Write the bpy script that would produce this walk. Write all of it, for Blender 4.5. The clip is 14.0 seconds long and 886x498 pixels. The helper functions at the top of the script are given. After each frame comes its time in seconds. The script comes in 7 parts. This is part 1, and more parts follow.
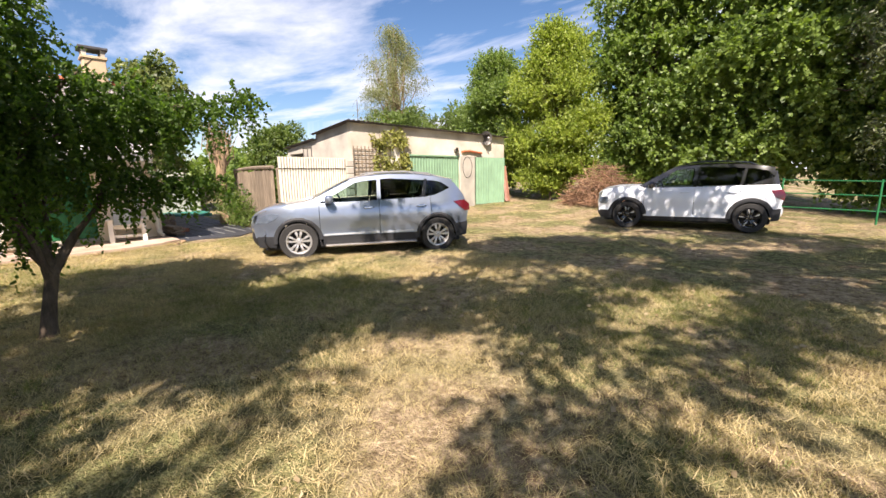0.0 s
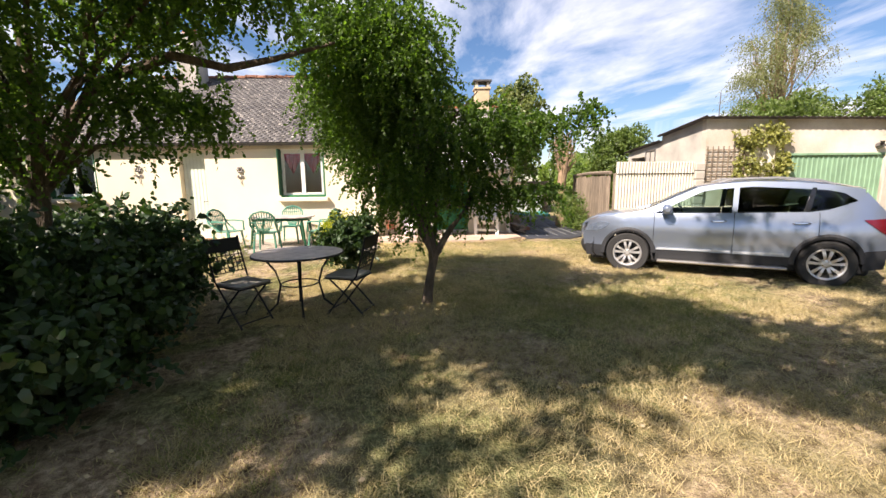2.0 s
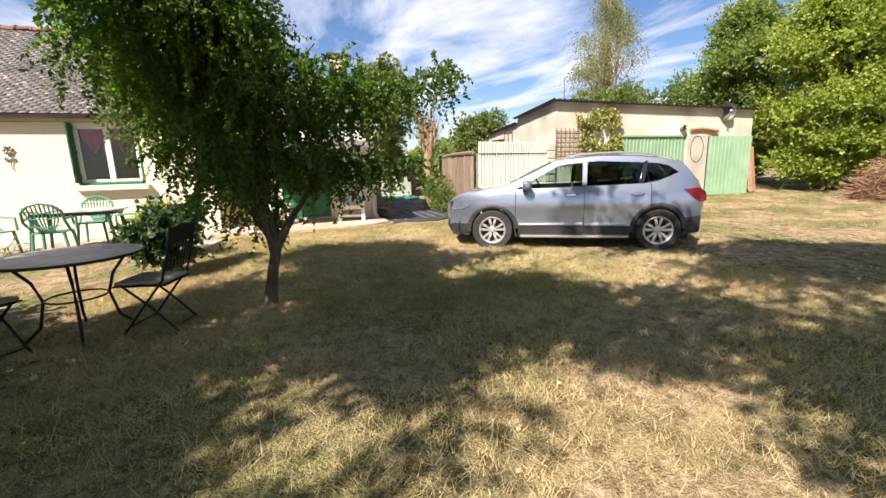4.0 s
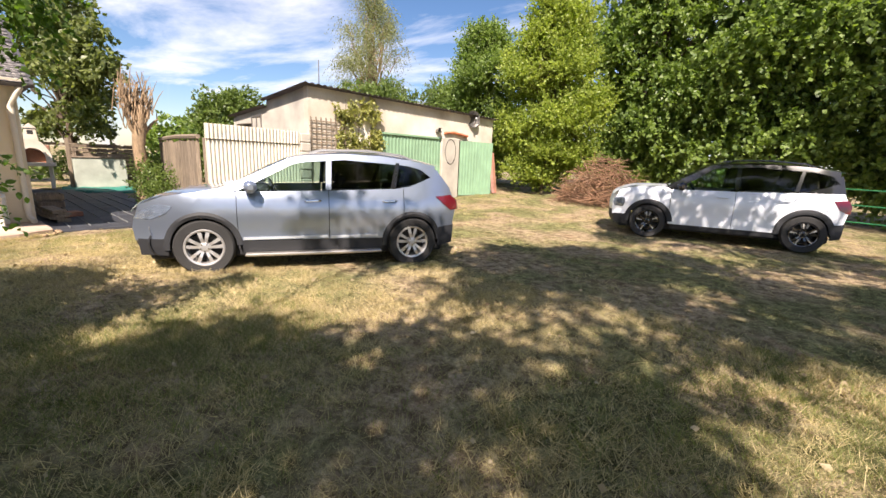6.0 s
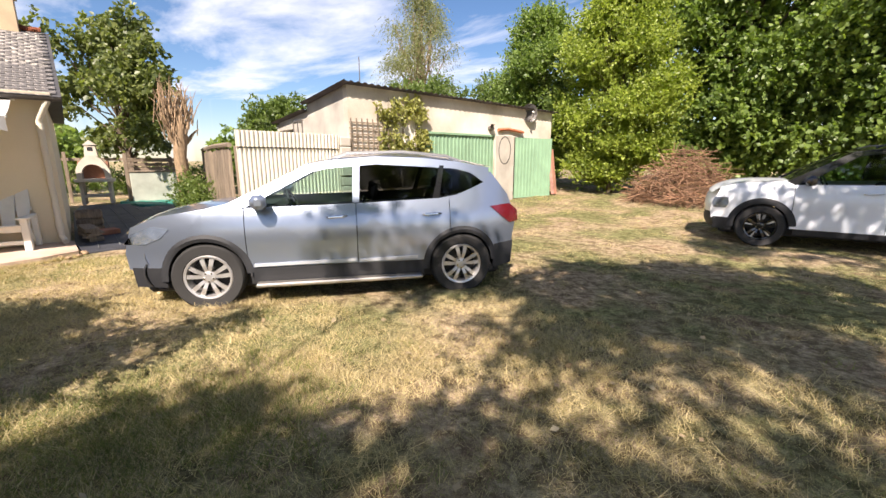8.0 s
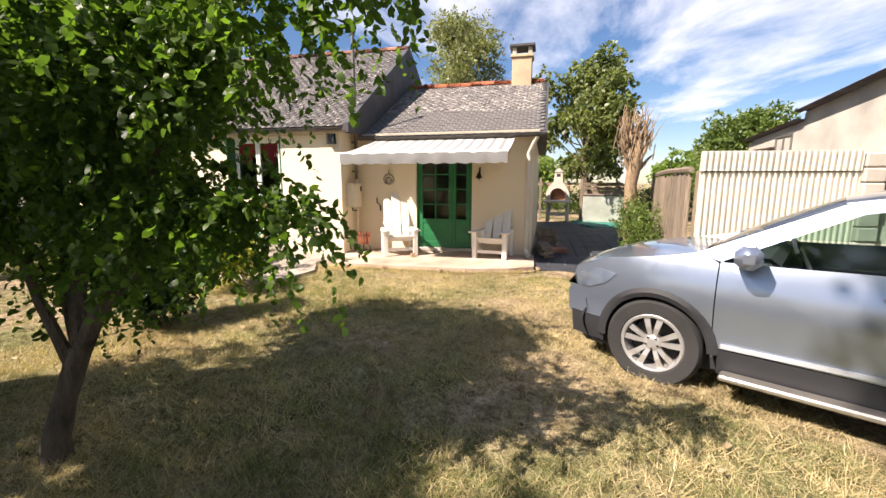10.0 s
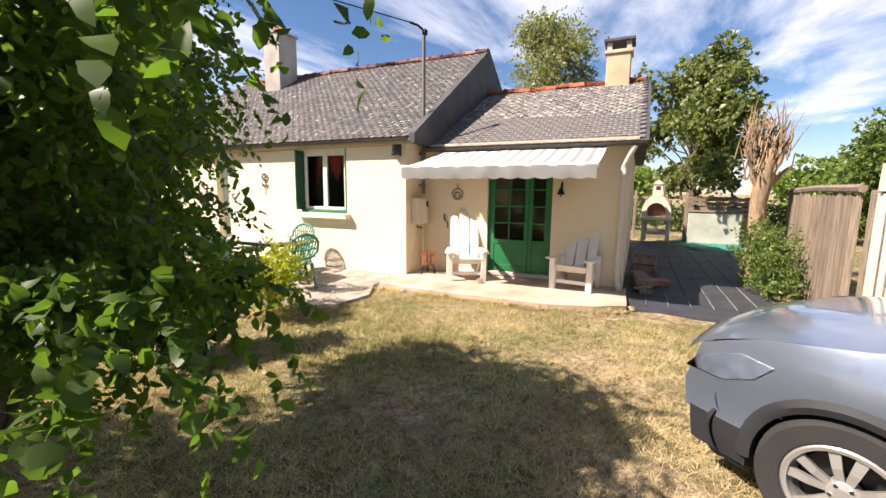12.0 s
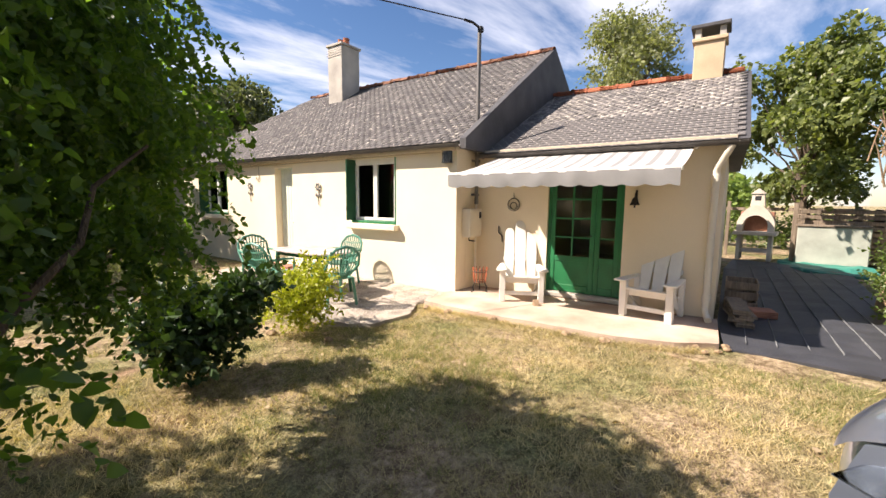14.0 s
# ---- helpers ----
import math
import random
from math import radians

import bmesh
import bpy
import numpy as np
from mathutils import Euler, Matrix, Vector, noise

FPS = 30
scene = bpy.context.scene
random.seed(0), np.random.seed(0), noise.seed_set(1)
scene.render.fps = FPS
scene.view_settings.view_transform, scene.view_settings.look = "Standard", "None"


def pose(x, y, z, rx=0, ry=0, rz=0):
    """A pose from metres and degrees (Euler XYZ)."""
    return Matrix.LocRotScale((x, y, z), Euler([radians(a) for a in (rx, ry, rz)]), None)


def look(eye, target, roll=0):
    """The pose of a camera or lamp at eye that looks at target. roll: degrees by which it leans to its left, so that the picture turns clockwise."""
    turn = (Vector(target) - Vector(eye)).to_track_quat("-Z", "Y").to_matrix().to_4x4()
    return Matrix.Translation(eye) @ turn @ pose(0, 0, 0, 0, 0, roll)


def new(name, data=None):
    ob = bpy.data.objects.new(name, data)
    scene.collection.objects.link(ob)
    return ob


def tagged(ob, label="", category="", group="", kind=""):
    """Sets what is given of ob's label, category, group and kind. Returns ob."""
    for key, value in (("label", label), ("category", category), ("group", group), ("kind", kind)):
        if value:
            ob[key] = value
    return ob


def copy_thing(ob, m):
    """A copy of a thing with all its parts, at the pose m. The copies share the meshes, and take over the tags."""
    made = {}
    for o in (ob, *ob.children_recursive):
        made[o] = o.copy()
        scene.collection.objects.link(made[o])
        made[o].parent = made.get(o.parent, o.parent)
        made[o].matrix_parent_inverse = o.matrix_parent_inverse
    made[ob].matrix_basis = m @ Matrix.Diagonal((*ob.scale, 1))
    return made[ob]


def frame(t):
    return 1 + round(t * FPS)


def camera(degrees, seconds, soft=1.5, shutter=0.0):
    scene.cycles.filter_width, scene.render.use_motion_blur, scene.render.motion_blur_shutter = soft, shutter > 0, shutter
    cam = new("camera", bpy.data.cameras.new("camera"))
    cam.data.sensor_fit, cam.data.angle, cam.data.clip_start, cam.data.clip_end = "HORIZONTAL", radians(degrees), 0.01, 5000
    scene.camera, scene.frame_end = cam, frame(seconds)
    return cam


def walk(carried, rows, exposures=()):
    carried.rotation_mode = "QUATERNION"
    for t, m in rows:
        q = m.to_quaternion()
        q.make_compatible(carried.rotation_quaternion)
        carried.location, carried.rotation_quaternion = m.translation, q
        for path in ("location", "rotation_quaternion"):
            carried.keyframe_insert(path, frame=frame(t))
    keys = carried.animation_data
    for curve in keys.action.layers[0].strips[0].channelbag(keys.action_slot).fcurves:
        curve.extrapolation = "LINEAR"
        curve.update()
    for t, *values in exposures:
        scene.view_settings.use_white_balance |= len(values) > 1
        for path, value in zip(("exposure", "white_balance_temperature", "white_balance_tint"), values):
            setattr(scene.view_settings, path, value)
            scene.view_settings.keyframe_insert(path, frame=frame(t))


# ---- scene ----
cam = camera(93.9, 14.0)
PATH = [
    (0, (0.087, 0.526, 1.46), (-1.296, 1.927, 1.108), -0.9),
    (0.5, (-0.045, 0.502, 1.503), (-1.703, 1.569, 1.165), -1.5),
    (1, (-0.091, 0.557, 1.513), (-1.953, 1.212, 1.192), -1.4),
    (1.5, (-0.078, 0.582, 1.523), (-2.034, 0.855, 1.209), -1.0),
    (2, (-0.059, 0.622, 1.527), (-2.033, 0.676, 1.211), -0.7),
    (2.5, (-0.083, 0.644, 1.515), (-2.055, 0.618, 1.188), -0.3),
    (3, (-0.176, 0.657, 1.481), (-2.156, 0.659, 1.195), 0.7),
    (3.5, (-0.428, 0.659, 1.471), (-2.408, 0.852, 1.262), -0.9),
    (4, (-0.664, 0.936, 1.374), (-2.522, 1.567, 0.987), -1.5),
    (6.5, (-1.773, 2.472, 1.492), (-3.028, 3.978, 1.096), 1.8),
    (7, (-1.943, 2.781, 1.508), (-3.234, 4.262, 1.133), 0.5),
    (7.5, (-2.123, 3.047, 1.495), (-3.498, 4.448, 1.113), -0.1),
    (8, (-2.443, 3.103, 1.453), (-3.908, 4.398, 1.033), -0.1),
    (8.5, (-2.726, 3.189, 1.418), (-4.39, 4.212, 0.99), 0.4),
    (9, (-3.081, 3.202, 1.448), (-5.007, 3.556, 1.043), 0.7),
    (11.5, (-4.414, 3.023, 1.634), (-6.239, 2.253, 1.352), 0.45),
    (12, (-4.693, 3.055, 1.664), (-6.49, 2.22, 1.385), 0.6),
    (12.5, (-4.879, 2.973, 1.656), (-6.643, 2.071, 1.384), 0.62),
    (13, (-5.056, 2.916, 1.656), (-6.776, 1.93, 1.395), 0.6),
    (13.5, (-5.224, 2.939, 1.651), (-6.901, 1.877, 1.401), 0.52),
    (14, (-5.44, 2.999, 1.653), (-7.078, 1.875, 1.422), 0.6),
]
walk(cam, [(t, look(eye, target, roll)) for t, eye, target, roll in PATH],
     [(0.0, 1.22, 6650, 20), (14.0, 1.26, 6650, 20)])

# ---- daylight ----
SUN_TO = Vector((1.0, -1.15, 1.6)).normalized()
world = bpy.data.worlds.new("world")
scene.world = world
world.use_nodes = True
wt = world.node_tree
wt.nodes.clear()


def wnode(kind, **sockets):
    n = wt.nodes.new(kind)
    for k, v in sockets.items():
        n.inputs[k].default_value = v
    return n


sky = wt.nodes.new("ShaderNodeTexSky")
sky.sky_type = "NISHITA"
sky.sun_disc = False
sky.sun_elevation = math.asin(SUN_TO.z)
sky.sun_rotation = math.atan2(SUN_TO.x, SUN_TO.y)
sky.air_density, sky.dust_density, sky.ozone_density = 1.0, 0.25, 3.0
wco = wt.nodes.new("ShaderNodeTexCoord")
sep = wt.nodes.new("ShaderNodeSeparateXYZ")
wt.links.new(wco.outputs["Generated"], sep.inputs[0])
up = wt.nodes.new("ShaderNodeMath")
up.operation = "MAXIMUM"
up.inputs[1].default_value = 0.12
wt.links.new(sep.outputs["Z"], up.inputs[0])
flat = []
for axis in ("X", "Y"):
    d = wt.nodes.new("ShaderNodeMath")
    d.operation = "DIVIDE"
    wt.links.new(sep.outputs[axis], d.inputs[0])
    wt.links.new(up.outputs[0], d.inputs[1])
    flat.append(d)
comb = wt.nodes.new("ShaderNodeCombineXYZ")
wt.links.new(flat[0].outputs[0], comb.inputs[0])
wt.links.new(flat[1].outputs[0], comb.inputs[1])
wmap = wt.nodes.new("ShaderNodeMapping")
wmap.inputs["Rotation"].default_value = (0, 0, radians(35))
wmap.inputs["Scale"].default_value = (0.55, 1.25, 1.0)
wmap.inputs["Location"].default_value = (0.9, 0.35, 0.0)
wt.links.new(comb.outputs[0], wmap.inputs[0])
wn = wnode("ShaderNodeTexNoise", Scale=0.75, Detail=7.0, Roughness=0.6, Distortion=0.25)
wt.links.new(wmap.outputs[0], wn.inputs["Vector"])
wr = wt.nodes.new("ShaderNodeValToRGB")
wr.color_ramp.elements[0].position, wr.color_ramp.elements[1].position = 0.445, 0.68
wt.links.new(wn.outputs["Fac"], wr.inputs[0])
wmix = wt.nodes.new("ShaderNodeMix")
wmix.data_type = "RGBA"
wt.links.new(wr.outputs[0], wmix.inputs["Factor"])
deep = wnode("ShaderNodeHueSaturation", Saturation=1.15)
wt.links.new(sky.outputs[0], deep.inputs["Color"])
wt.links.new(deep.outputs[0], wmix.inputs[6])
wmix.inputs[7].default_value = (8.4, 8.9, 9.6, 1)
bg = wnode("ShaderNodeBackground", Strength=0.06)
wt.links.new(wmix.outputs[2], bg.inputs[0])
wo = wt.nodes.new("ShaderNodeOutputWorld")
wt.links.new(bg.outputs[0], wo.inputs[0])

sun_data = bpy.data.lights.new("sun", "SUN")
sun_data.energy, sun_data.angle, sun_data.color = 5.0, radians(0.55), (1.0, 0.93, 0.80)
sun = new("sun", sun_data)
sun.matrix_world = look(SUN_TO * 40, (0, 0, 0))

# ---- materials ----
def mat(name, base, rough=0.7, metal=0.0, var=0.18, scale=3.0, fine=60.0, bump=0.15, dist=0.01, rand=0.0, island=0.0,
        tint=None, coat=0.0, spec=0.5, stretch=(1, 1, 1)):
    """A surface with two scales of variation, grain relief and, for pieces, a change from piece to piece."""
    m = bpy.data.materials.new(name)
    m.use_nodes = True
    t = m.node_tree
    p = t.nodes["Principled BSDF"]
    p.inputs["Roughness"].default_value, p.inputs["Metallic"].default_value = rough, metal
    p.inputs["Coat Weight"].default_value, p.inputs["Coat Roughness"].default_value = coat, 0.04
    p.inputs["Specular IOR Level"].default_value = spec
    co = t.nodes.new("ShaderNodeTexCoord")
    mp = t.nodes.new("ShaderNodeMapping")
    mp.inputs["Scale"].default_value = stretch
    t.links.new(co.outputs["Object"], mp.inputs[0])
    big = t.nodes.new("ShaderNodeTexNoise")
    big.inputs["Scale"].default_value, big.inputs["Detail"].default_value = scale, 5
    small = t.nodes.new("ShaderNodeTexNoise")
    small.inputs["Scale"].default_value, small.inputs["Detail"].default_value = fine, 3
    t.links.new(mp.outputs[0], big.inputs["Vector"])
    t.links.new(mp.outputs[0], small.inputs["Vector"])
    ramp = t.nodes.new("ShaderNodeValToRGB")
    lo = tint or [c * (1 - 1.6 * var) for c in base]
    ramp.color_ramp.elements[0].position, ramp.color_ramp.elements[1].position = 0.3, 0.68
    ramp.color_ramp.elements[0].color = (*lo, 1)
    ramp.color_ramp.elements[1].color = (*[min(1, c * (1 + 0.4 * var)) for c in base], 1)
    t.links.new(big.outputs["Fac"], ramp.inputs[0])
    hsv = t.nodes.new("ShaderNodeHueSaturation")
    t.links.new(ramp.outputs[0], hsv.inputs["Color"])
    val = t.nodes.new("ShaderNodeMapRange")
    val.inputs["To Min"].default_value, val.inputs["To Max"].default_value = 1 - var, 1 + var
    t.links.new(small.outputs["Fac"], val.inputs[0])
    last = val.outputs[0]
    for amount, kind, socket in ((rand, "ShaderNodeObjectInfo", "Random"), (island, "ShaderNodeNewGeometry", "Random Per Island")):
        if amount:
            src = t.nodes.new(kind)
            r = t.nodes.new("ShaderNodeMapRange")
            r.inputs["To Min"].default_value, r.inputs["To Max"].default_value = 1 - amount, 1 + amount
            t.links.new(src.outputs[socket], r.inputs[0])
            mul = t.nodes.new("ShaderNodeMath")
            mul.operation = "MULTIPLY"
            t.links.new(last, mul.inputs[0])
            t.links.new(r.outputs[0], mul.inputs[1])
            last = mul.outputs[0]
    t.links.new(last, hsv.inputs["Value"])
    t.links.new(hsv.outputs[0], p.inputs["Base Color"])
    if bump:
        b = t.nodes.new("ShaderNodeBump")
        b.inputs["Strength"].default_value, b.inputs["Distance"].default_value = bump, dist
        t.links.new(small.outputs["Fac"], b.inputs["Height"])
        t.links.new(b.outputs[0], p.inputs["Normal"])
    return m


def leaf_mat(name, dark, light, glow=0.4, rough=0.45, patch=0.8):
    """Foliage: hue from leaf to leaf and from bough to bough, light passing through the blade."""
    m = bpy.data.materials.new(name)
    m.use_nodes = True
    t = m.node_tree
    p = t.nodes["Principled BSDF"]
    p.inputs["Roughness"].default_value = rough
    geo = t.nodes.new("ShaderNodeNewGeometry")
    co = t.nodes.new("ShaderNodeTexCoord")
    nz = t.nodes.new("ShaderNodeTexNoise")
    nz.inputs["Scale"].default_value = patch
    t.links.new(co.outputs["Object"], nz.inputs["Vector"])
    add = t.nodes.new("ShaderNodeMath")
    add.operation = "MULTIPLY_ADD"
    add.inputs[1].default_value = 0.55
    t.links.new(geo.outputs["Random Per Island"], add.inputs[0])
    sub = t.nodes.new("ShaderNodeMath")
    sub.operation = "MULTIPLY_ADD"
    sub.inputs[1].default_value, sub.inputs[2].default_value = 0.9, -0.22
    t.links.new(nz.outputs["Fac"], sub.inputs[0])
    t.links.new(sub.outputs[0], add.inputs[2])
    ramp = t.nodes.new("ShaderNodeValToRGB")
    ramp.color_ramp.elements[0].color, ramp.color_ramp.elements[1].color = (*dark, 1), (*light, 1)
    t.links.new(add.outputs[0], ramp.inputs[0])
    t.links.new(ramp.outputs[0], p.inputs["Base Color"])
    tr = t.nodes.new("ShaderNodeBsdfTranslucent")
    warm = t.nodes.new("ShaderNodeMix")
    warm.data_type, warm.blend_type = "RGBA", "MULTIPLY"
    warm.inputs["Factor"].default_value = 1.0
    warm.inputs[7].default_value = (1.35, 1.45, 0.6, 1)
    t.links.new(ramp.outputs[0], warm.inputs[6])
    t.links.new(warm.outputs[2], tr.inputs[0])
    mix = t.nodes.new("ShaderNodeMixShader")
    mix.inputs[0].default_value = glow
    t.links.new(p.outputs[0], mix.inputs[1])
    t.links.new(tr.outputs[0], mix.inputs[2])
    t.links.new(mix.outputs[0], t.nodes["Material Output"].inputs[0])
    return m


def glass_mat(name, tint, clear):
    """A pane: mostly clear or smoked, with a mirror sheen at its face."""
    m = bpy.data.materials.new(name)
    m.use_nodes = True
    t = m.node_tree
    t.nodes.remove(t.nodes["Principled BSDF"])
    tr = t.nodes.new("ShaderNodeBsdfTransparent")
    tr.inputs[0].default_value = (*[c * clear for c in tint], 1)
    gl = t.nodes.new("ShaderNodeBsdfGlossy")
    gl.inputs["Roughness"].default_value = 0.03
    fr = t.nodes.new("ShaderNodeFresnel")
    fr.inputs[0].default_value = 1.5
    mx = t.nodes.new("ShaderNodeMixShader")
    t.links.new(fr.outputs[0], mx.inputs[0])
    t.links.new(tr.outputs[0], mx.inputs[1])
    t.links.new(gl.outputs[0], mx.inputs[2])
    t.links.new(mx.outputs[0], t.nodes["Material Output"].inputs[0])
    return m


def ground_mat():
    m = bpy.data.materials.new("dry_lawn")
    m.use_nodes = True
    t = m.node_tree
    p = t.nodes["Principled BSDF"]
    p.inputs["Roughness"].default_value, p.inputs["Specular IOR Level"].default_value = 0.95, 0.15
    co = t.nodes.new("ShaderNodeTexCoord")

    def nz(scale, detail=4, dist=0.0):
        n = t.nodes.new("ShaderNodeTexNoise")
        n.inputs["Scale"].default_value, n.inputs["Detail"].default_value, n.inputs["Distortion"].default_value = scale, detail, dist
        t.links.new(co.outputs["Object"], n.inputs["Vector"])
        return n

    def ramp(src, a, b, ca, cb):
        r = t.nodes.new("ShaderNodeValToRGB")
        r.color_ramp.elements[0].position, r.color_ramp.elements[1].position = a, b
        r.color_ramp.elements[0].color, r.color_ramp.elements[1].color = (*ca, 1), (*cb, 1)
        t.links.new(src.outputs["Fac"], r.inputs[0])
        return r

    def mix(f, a, b, kind="MIX"):
        x = t.nodes.new("ShaderNodeMix")
        x.data_type, x.blend_type = "RGBA", kind
        if isinstance(f, float):
            x.inputs["Factor"].default_value = f
        else:
            t.links.new(f, x.inputs["Factor"])
        t.links.new(a, x.inputs[6])
        t.links.new(b, x.inputs[7])
        return x.outputs[2]

    straw = ramp(nz(26, 6), 0.3, 0.72, (0.27, 0.19, 0.11), (0.71, 0.555, 0.365))
    green = ramp(nz(40, 6), 0.3, 0.7, (0.12, 0.125, 0.045), (0.40, 0.38, 0.17))
    patches = ramp(nz(0.75, 6, 0.4), 0.41, 0.58, (0, 0, 0), (1, 1, 1))
    base = mix(patches.outputs[0], straw.outputs[0], green.outputs[0])
    bare = ramp(nz(1.7, 6, 0.3), 0.60, 0.72, (0, 0, 0), (1, 1, 1))
    soil = ramp(nz(60, 5), 0.3, 0.7, (0.24, 0.15, 0.085), (0.52, 0.36, 0.23))
    base = mix(bare.outputs[0], base, soil.outputs[0])
    grain = ramp(nz(180, 3), 0.3, 0.7, (0.45, 0.45, 0.45), (1.3, 1.3, 1.3))
    base = mix(1.0, base, grain.outputs[0], "MULTIPLY")
    thatch = ramp(nz(8, 6, 0.6), 0.36, 0.62, (0.5, 0.47, 0.42), (1.15, 1.15, 1.15))
    base = mix(1.0, base, thatch.outputs[0], "MULTIPLY")
    t.links.new(base, p.inputs["Base Color"])
    b = t.nodes.new("ShaderNodeBump")
    b.inputs["Strength"].default_value, b.inputs["Distance"].default_value = 1.0, 0.04
    t.links.new(nz(70, 6).outputs["Fac"], b.inputs["Height"])
    t.links.new(b.outputs[0], p.inputs["Normal"])
    return m


M_GROUND = ground_mat()
M_RENDER = mat("cream_render", (0.80, 0.70, 0.52), 0.9, var=0.05, scale=0.9, fine=90, bump=0.25, dist=0.006)
def slate_mat(name, base, lichen):
    m = mat(name, base, 0.85, var=0.25, scale=4, fine=45, bump=0.4, island=0.3, tint=(0.085, 0.08, 0.078))
    t = m.node_tree
    p = t.nodes["Principled BSDF"]
    old = p.inputs["Base Color"].links[0].from_socket
    co = t.nodes.new("ShaderNodeTexCoord")
    n = t.nodes.new("ShaderNodeTexNoise")
    n.inputs["Scale"].default_value, n.inputs["Detail"].default_value, n.inputs["Roughness"].default_value = 9.0, 6, 0.75
    t.links.new(co.outputs["Object"], n.inputs["Vector"])
    r = t.nodes.new("ShaderNodeValToRGB")
    r.color_ramp.elements[0].position, r.color_ramp.elements[1].position = lichen, lichen + 0.06
    t.links.new(n.outputs["Fac"], r.inputs[0])
    x = t.nodes.new("ShaderNodeMix")
    x.data_type = "RGBA"
    t.links.new(r.outputs[0], x.inputs["Factor"])
    t.links.new(old, x.inputs[6])
    x.inputs[7].default_value = (0.46, 0.42, 0.36, 1)
    t.links.new(x.outputs[2], p.inputs["Base Color"])
    return m


M_SLATE = slate_mat("lichened_slate", (0.21, 0.19, 0.175), 0.535)
M_SLATE_OLD = slate_mat("dark_lichened_slate", (0.10, 0.09, 0.085), 0.568)
M_SLATE_DARK = mat("dark_slate", (0.07, 0.068, 0.07), 0.7, var=0.25, scale=3, fine=40, bump=0.3, island=0.3)
M_RIDGE = mat("terracotta_ridge", (0.46, 0.15, 0.07), 0.85, var=0.25, scale=7, fine=60, bump=0.3, rand=0.2)
M_GREEN = mat("green_paint", (0.012, 0.16, 0.055), 0.45, var=0.15, scale=4, fine=80, bump=0.05)
M_DARKGREEN = mat("dark_green_paint", (0.012, 0.085, 0.035), 0.5, var=0.15, scale=4, fine=80, bump=0.05)
M_WHITE = mat("white_paint", (0.78, 0.76, 0.70), 0.5, var=0.05, scale=5, fine=60, bump=0.04)
M_ZINC = mat("zinc_gutter", (0.20, 0.185, 0.17), 0.5, 0.5, var=0.15, scale=4, fine=40, bump=0.03)
M_SOFFIT = mat("painted_soffit", (0.52, 0.44, 0.32), 0.8, var=0.1)
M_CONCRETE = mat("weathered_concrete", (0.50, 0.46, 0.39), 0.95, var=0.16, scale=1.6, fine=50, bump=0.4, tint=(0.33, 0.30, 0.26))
M_SHEDWALL = mat("stained_shed_render", (0.66, 0.605, 0.52), 0.95, var=0.14, scale=1.1, fine=30, bump=0.4, tint=(0.42, 0.36, 0.28))
M_SHEDGREEN = mat("faded_green_sheet", (0.22, 0.36, 0.23), 0.6, var=0.12, scale=2, fine=40, bump=0.06)
M_CREAMSHEET = mat("cream_metal_sheet", (0.72, 0.67, 0.56), 0.55, var=0.08, scale=2.5, fine=40, bump=0.05)
M_OLDWOOD = mat("old_grey_wood", (0.27, 0.21, 0.15), 0.9, var=0.3, scale=5, fine=40, bump=0.4, rand=0.25, stretch=(6, 6, 0.7))
M_BARK = mat("bark", (0.13, 0.095, 0.065), 0.95, var=0.35, scale=9, fine=50, bump=0.8, dist=0.02, stretch=(2, 2, 0.6))
M_BARKPALE = mat("pale_bark", (0.36, 0.25, 0.15), 0.95, var=0.3, scale=9, fine=50, bump=0.8, dist=0.02, stretch=(2, 2, 0.6))
M_BRUSH = mat("dry_brush", (0.30, 0.17, 0.10), 0.95, var=0.3, scale=3, fine=40, bump=0.3, island=0.5)
M_BLACK = mat("black_iron", (0.018, 0.017, 0.016), 0.55, 0.3, var=0.25, fine=80, bump=0.1)
M_DARK = mat("dark_interior", (0.02, 0.02, 0.022), 0.8, var=0.2)
M_RED = mat("red_cloth", (0.75, 0.07, 0.10), 0.9, var=0.12, fine=120)
M_LACE = mat("white_net", (0.75, 0.75, 0.75), 0.9, var=0.08, fine=120)
M_AWN = mat("awning_canvas", (0.47, 0.455, 0.425), 0.9, var=0.08, scale=3, fine=150, bump=0.05)
M_AWNGREY = mat("awning_grey_stripe", (0.25, 0.245, 0.235), 0.9, var=0.08, scale=3, fine=150, bump=0.05)
M_PVC = mat("pale_pvc", (0.72, 0.66, 0.54), 0.4, var=0.05)
M_GRAVEL = mat("gravel", (0.50, 0.43, 0.35), 0.95, var=0.3, scale=4, fine=110, bump=0.9, dist=0.02)
M_SLAB = mat("stained_slab", (0.52, 0.41, 0.32), 0.95, var=0.2, scale=1.8, fine=70, bump=0.4, tint=(0.36, 0.25, 0.18))
M_MEMBRANE = mat("black_membrane", (0.045, 0.047, 0.055), 0.6, var=0.2, scale=4, fine=90, bump=0.3)
M_SEAM = mat("pale_seam_thread", (0.22, 0.23, 0.23), 0.8, var=0.3, scale=9, fine=60, bump=0.0)
M_TEAL = mat("teal_sheet", (0.03, 0.20, 0.15), 0.6, var=0.15)
M_BRICK = mat("brick", (0.36, 0.17, 0.11), 0.95, var=0.25, fine=60, bump=0.4, rand=0.2)
M_GLASS = glass_mat("window_glass", (0.95, 0.98, 0.98), 0.9)
M_DOORGLASS = glass_mat("door_glass", (0.9, 0.95, 0.95), 0.55)
M_CHIMNEY = mat("tan_chimney_render", (0.55, 0.42, 0.27), 0.95, var=0.12, scale=2, fine=50, bump=0.3)
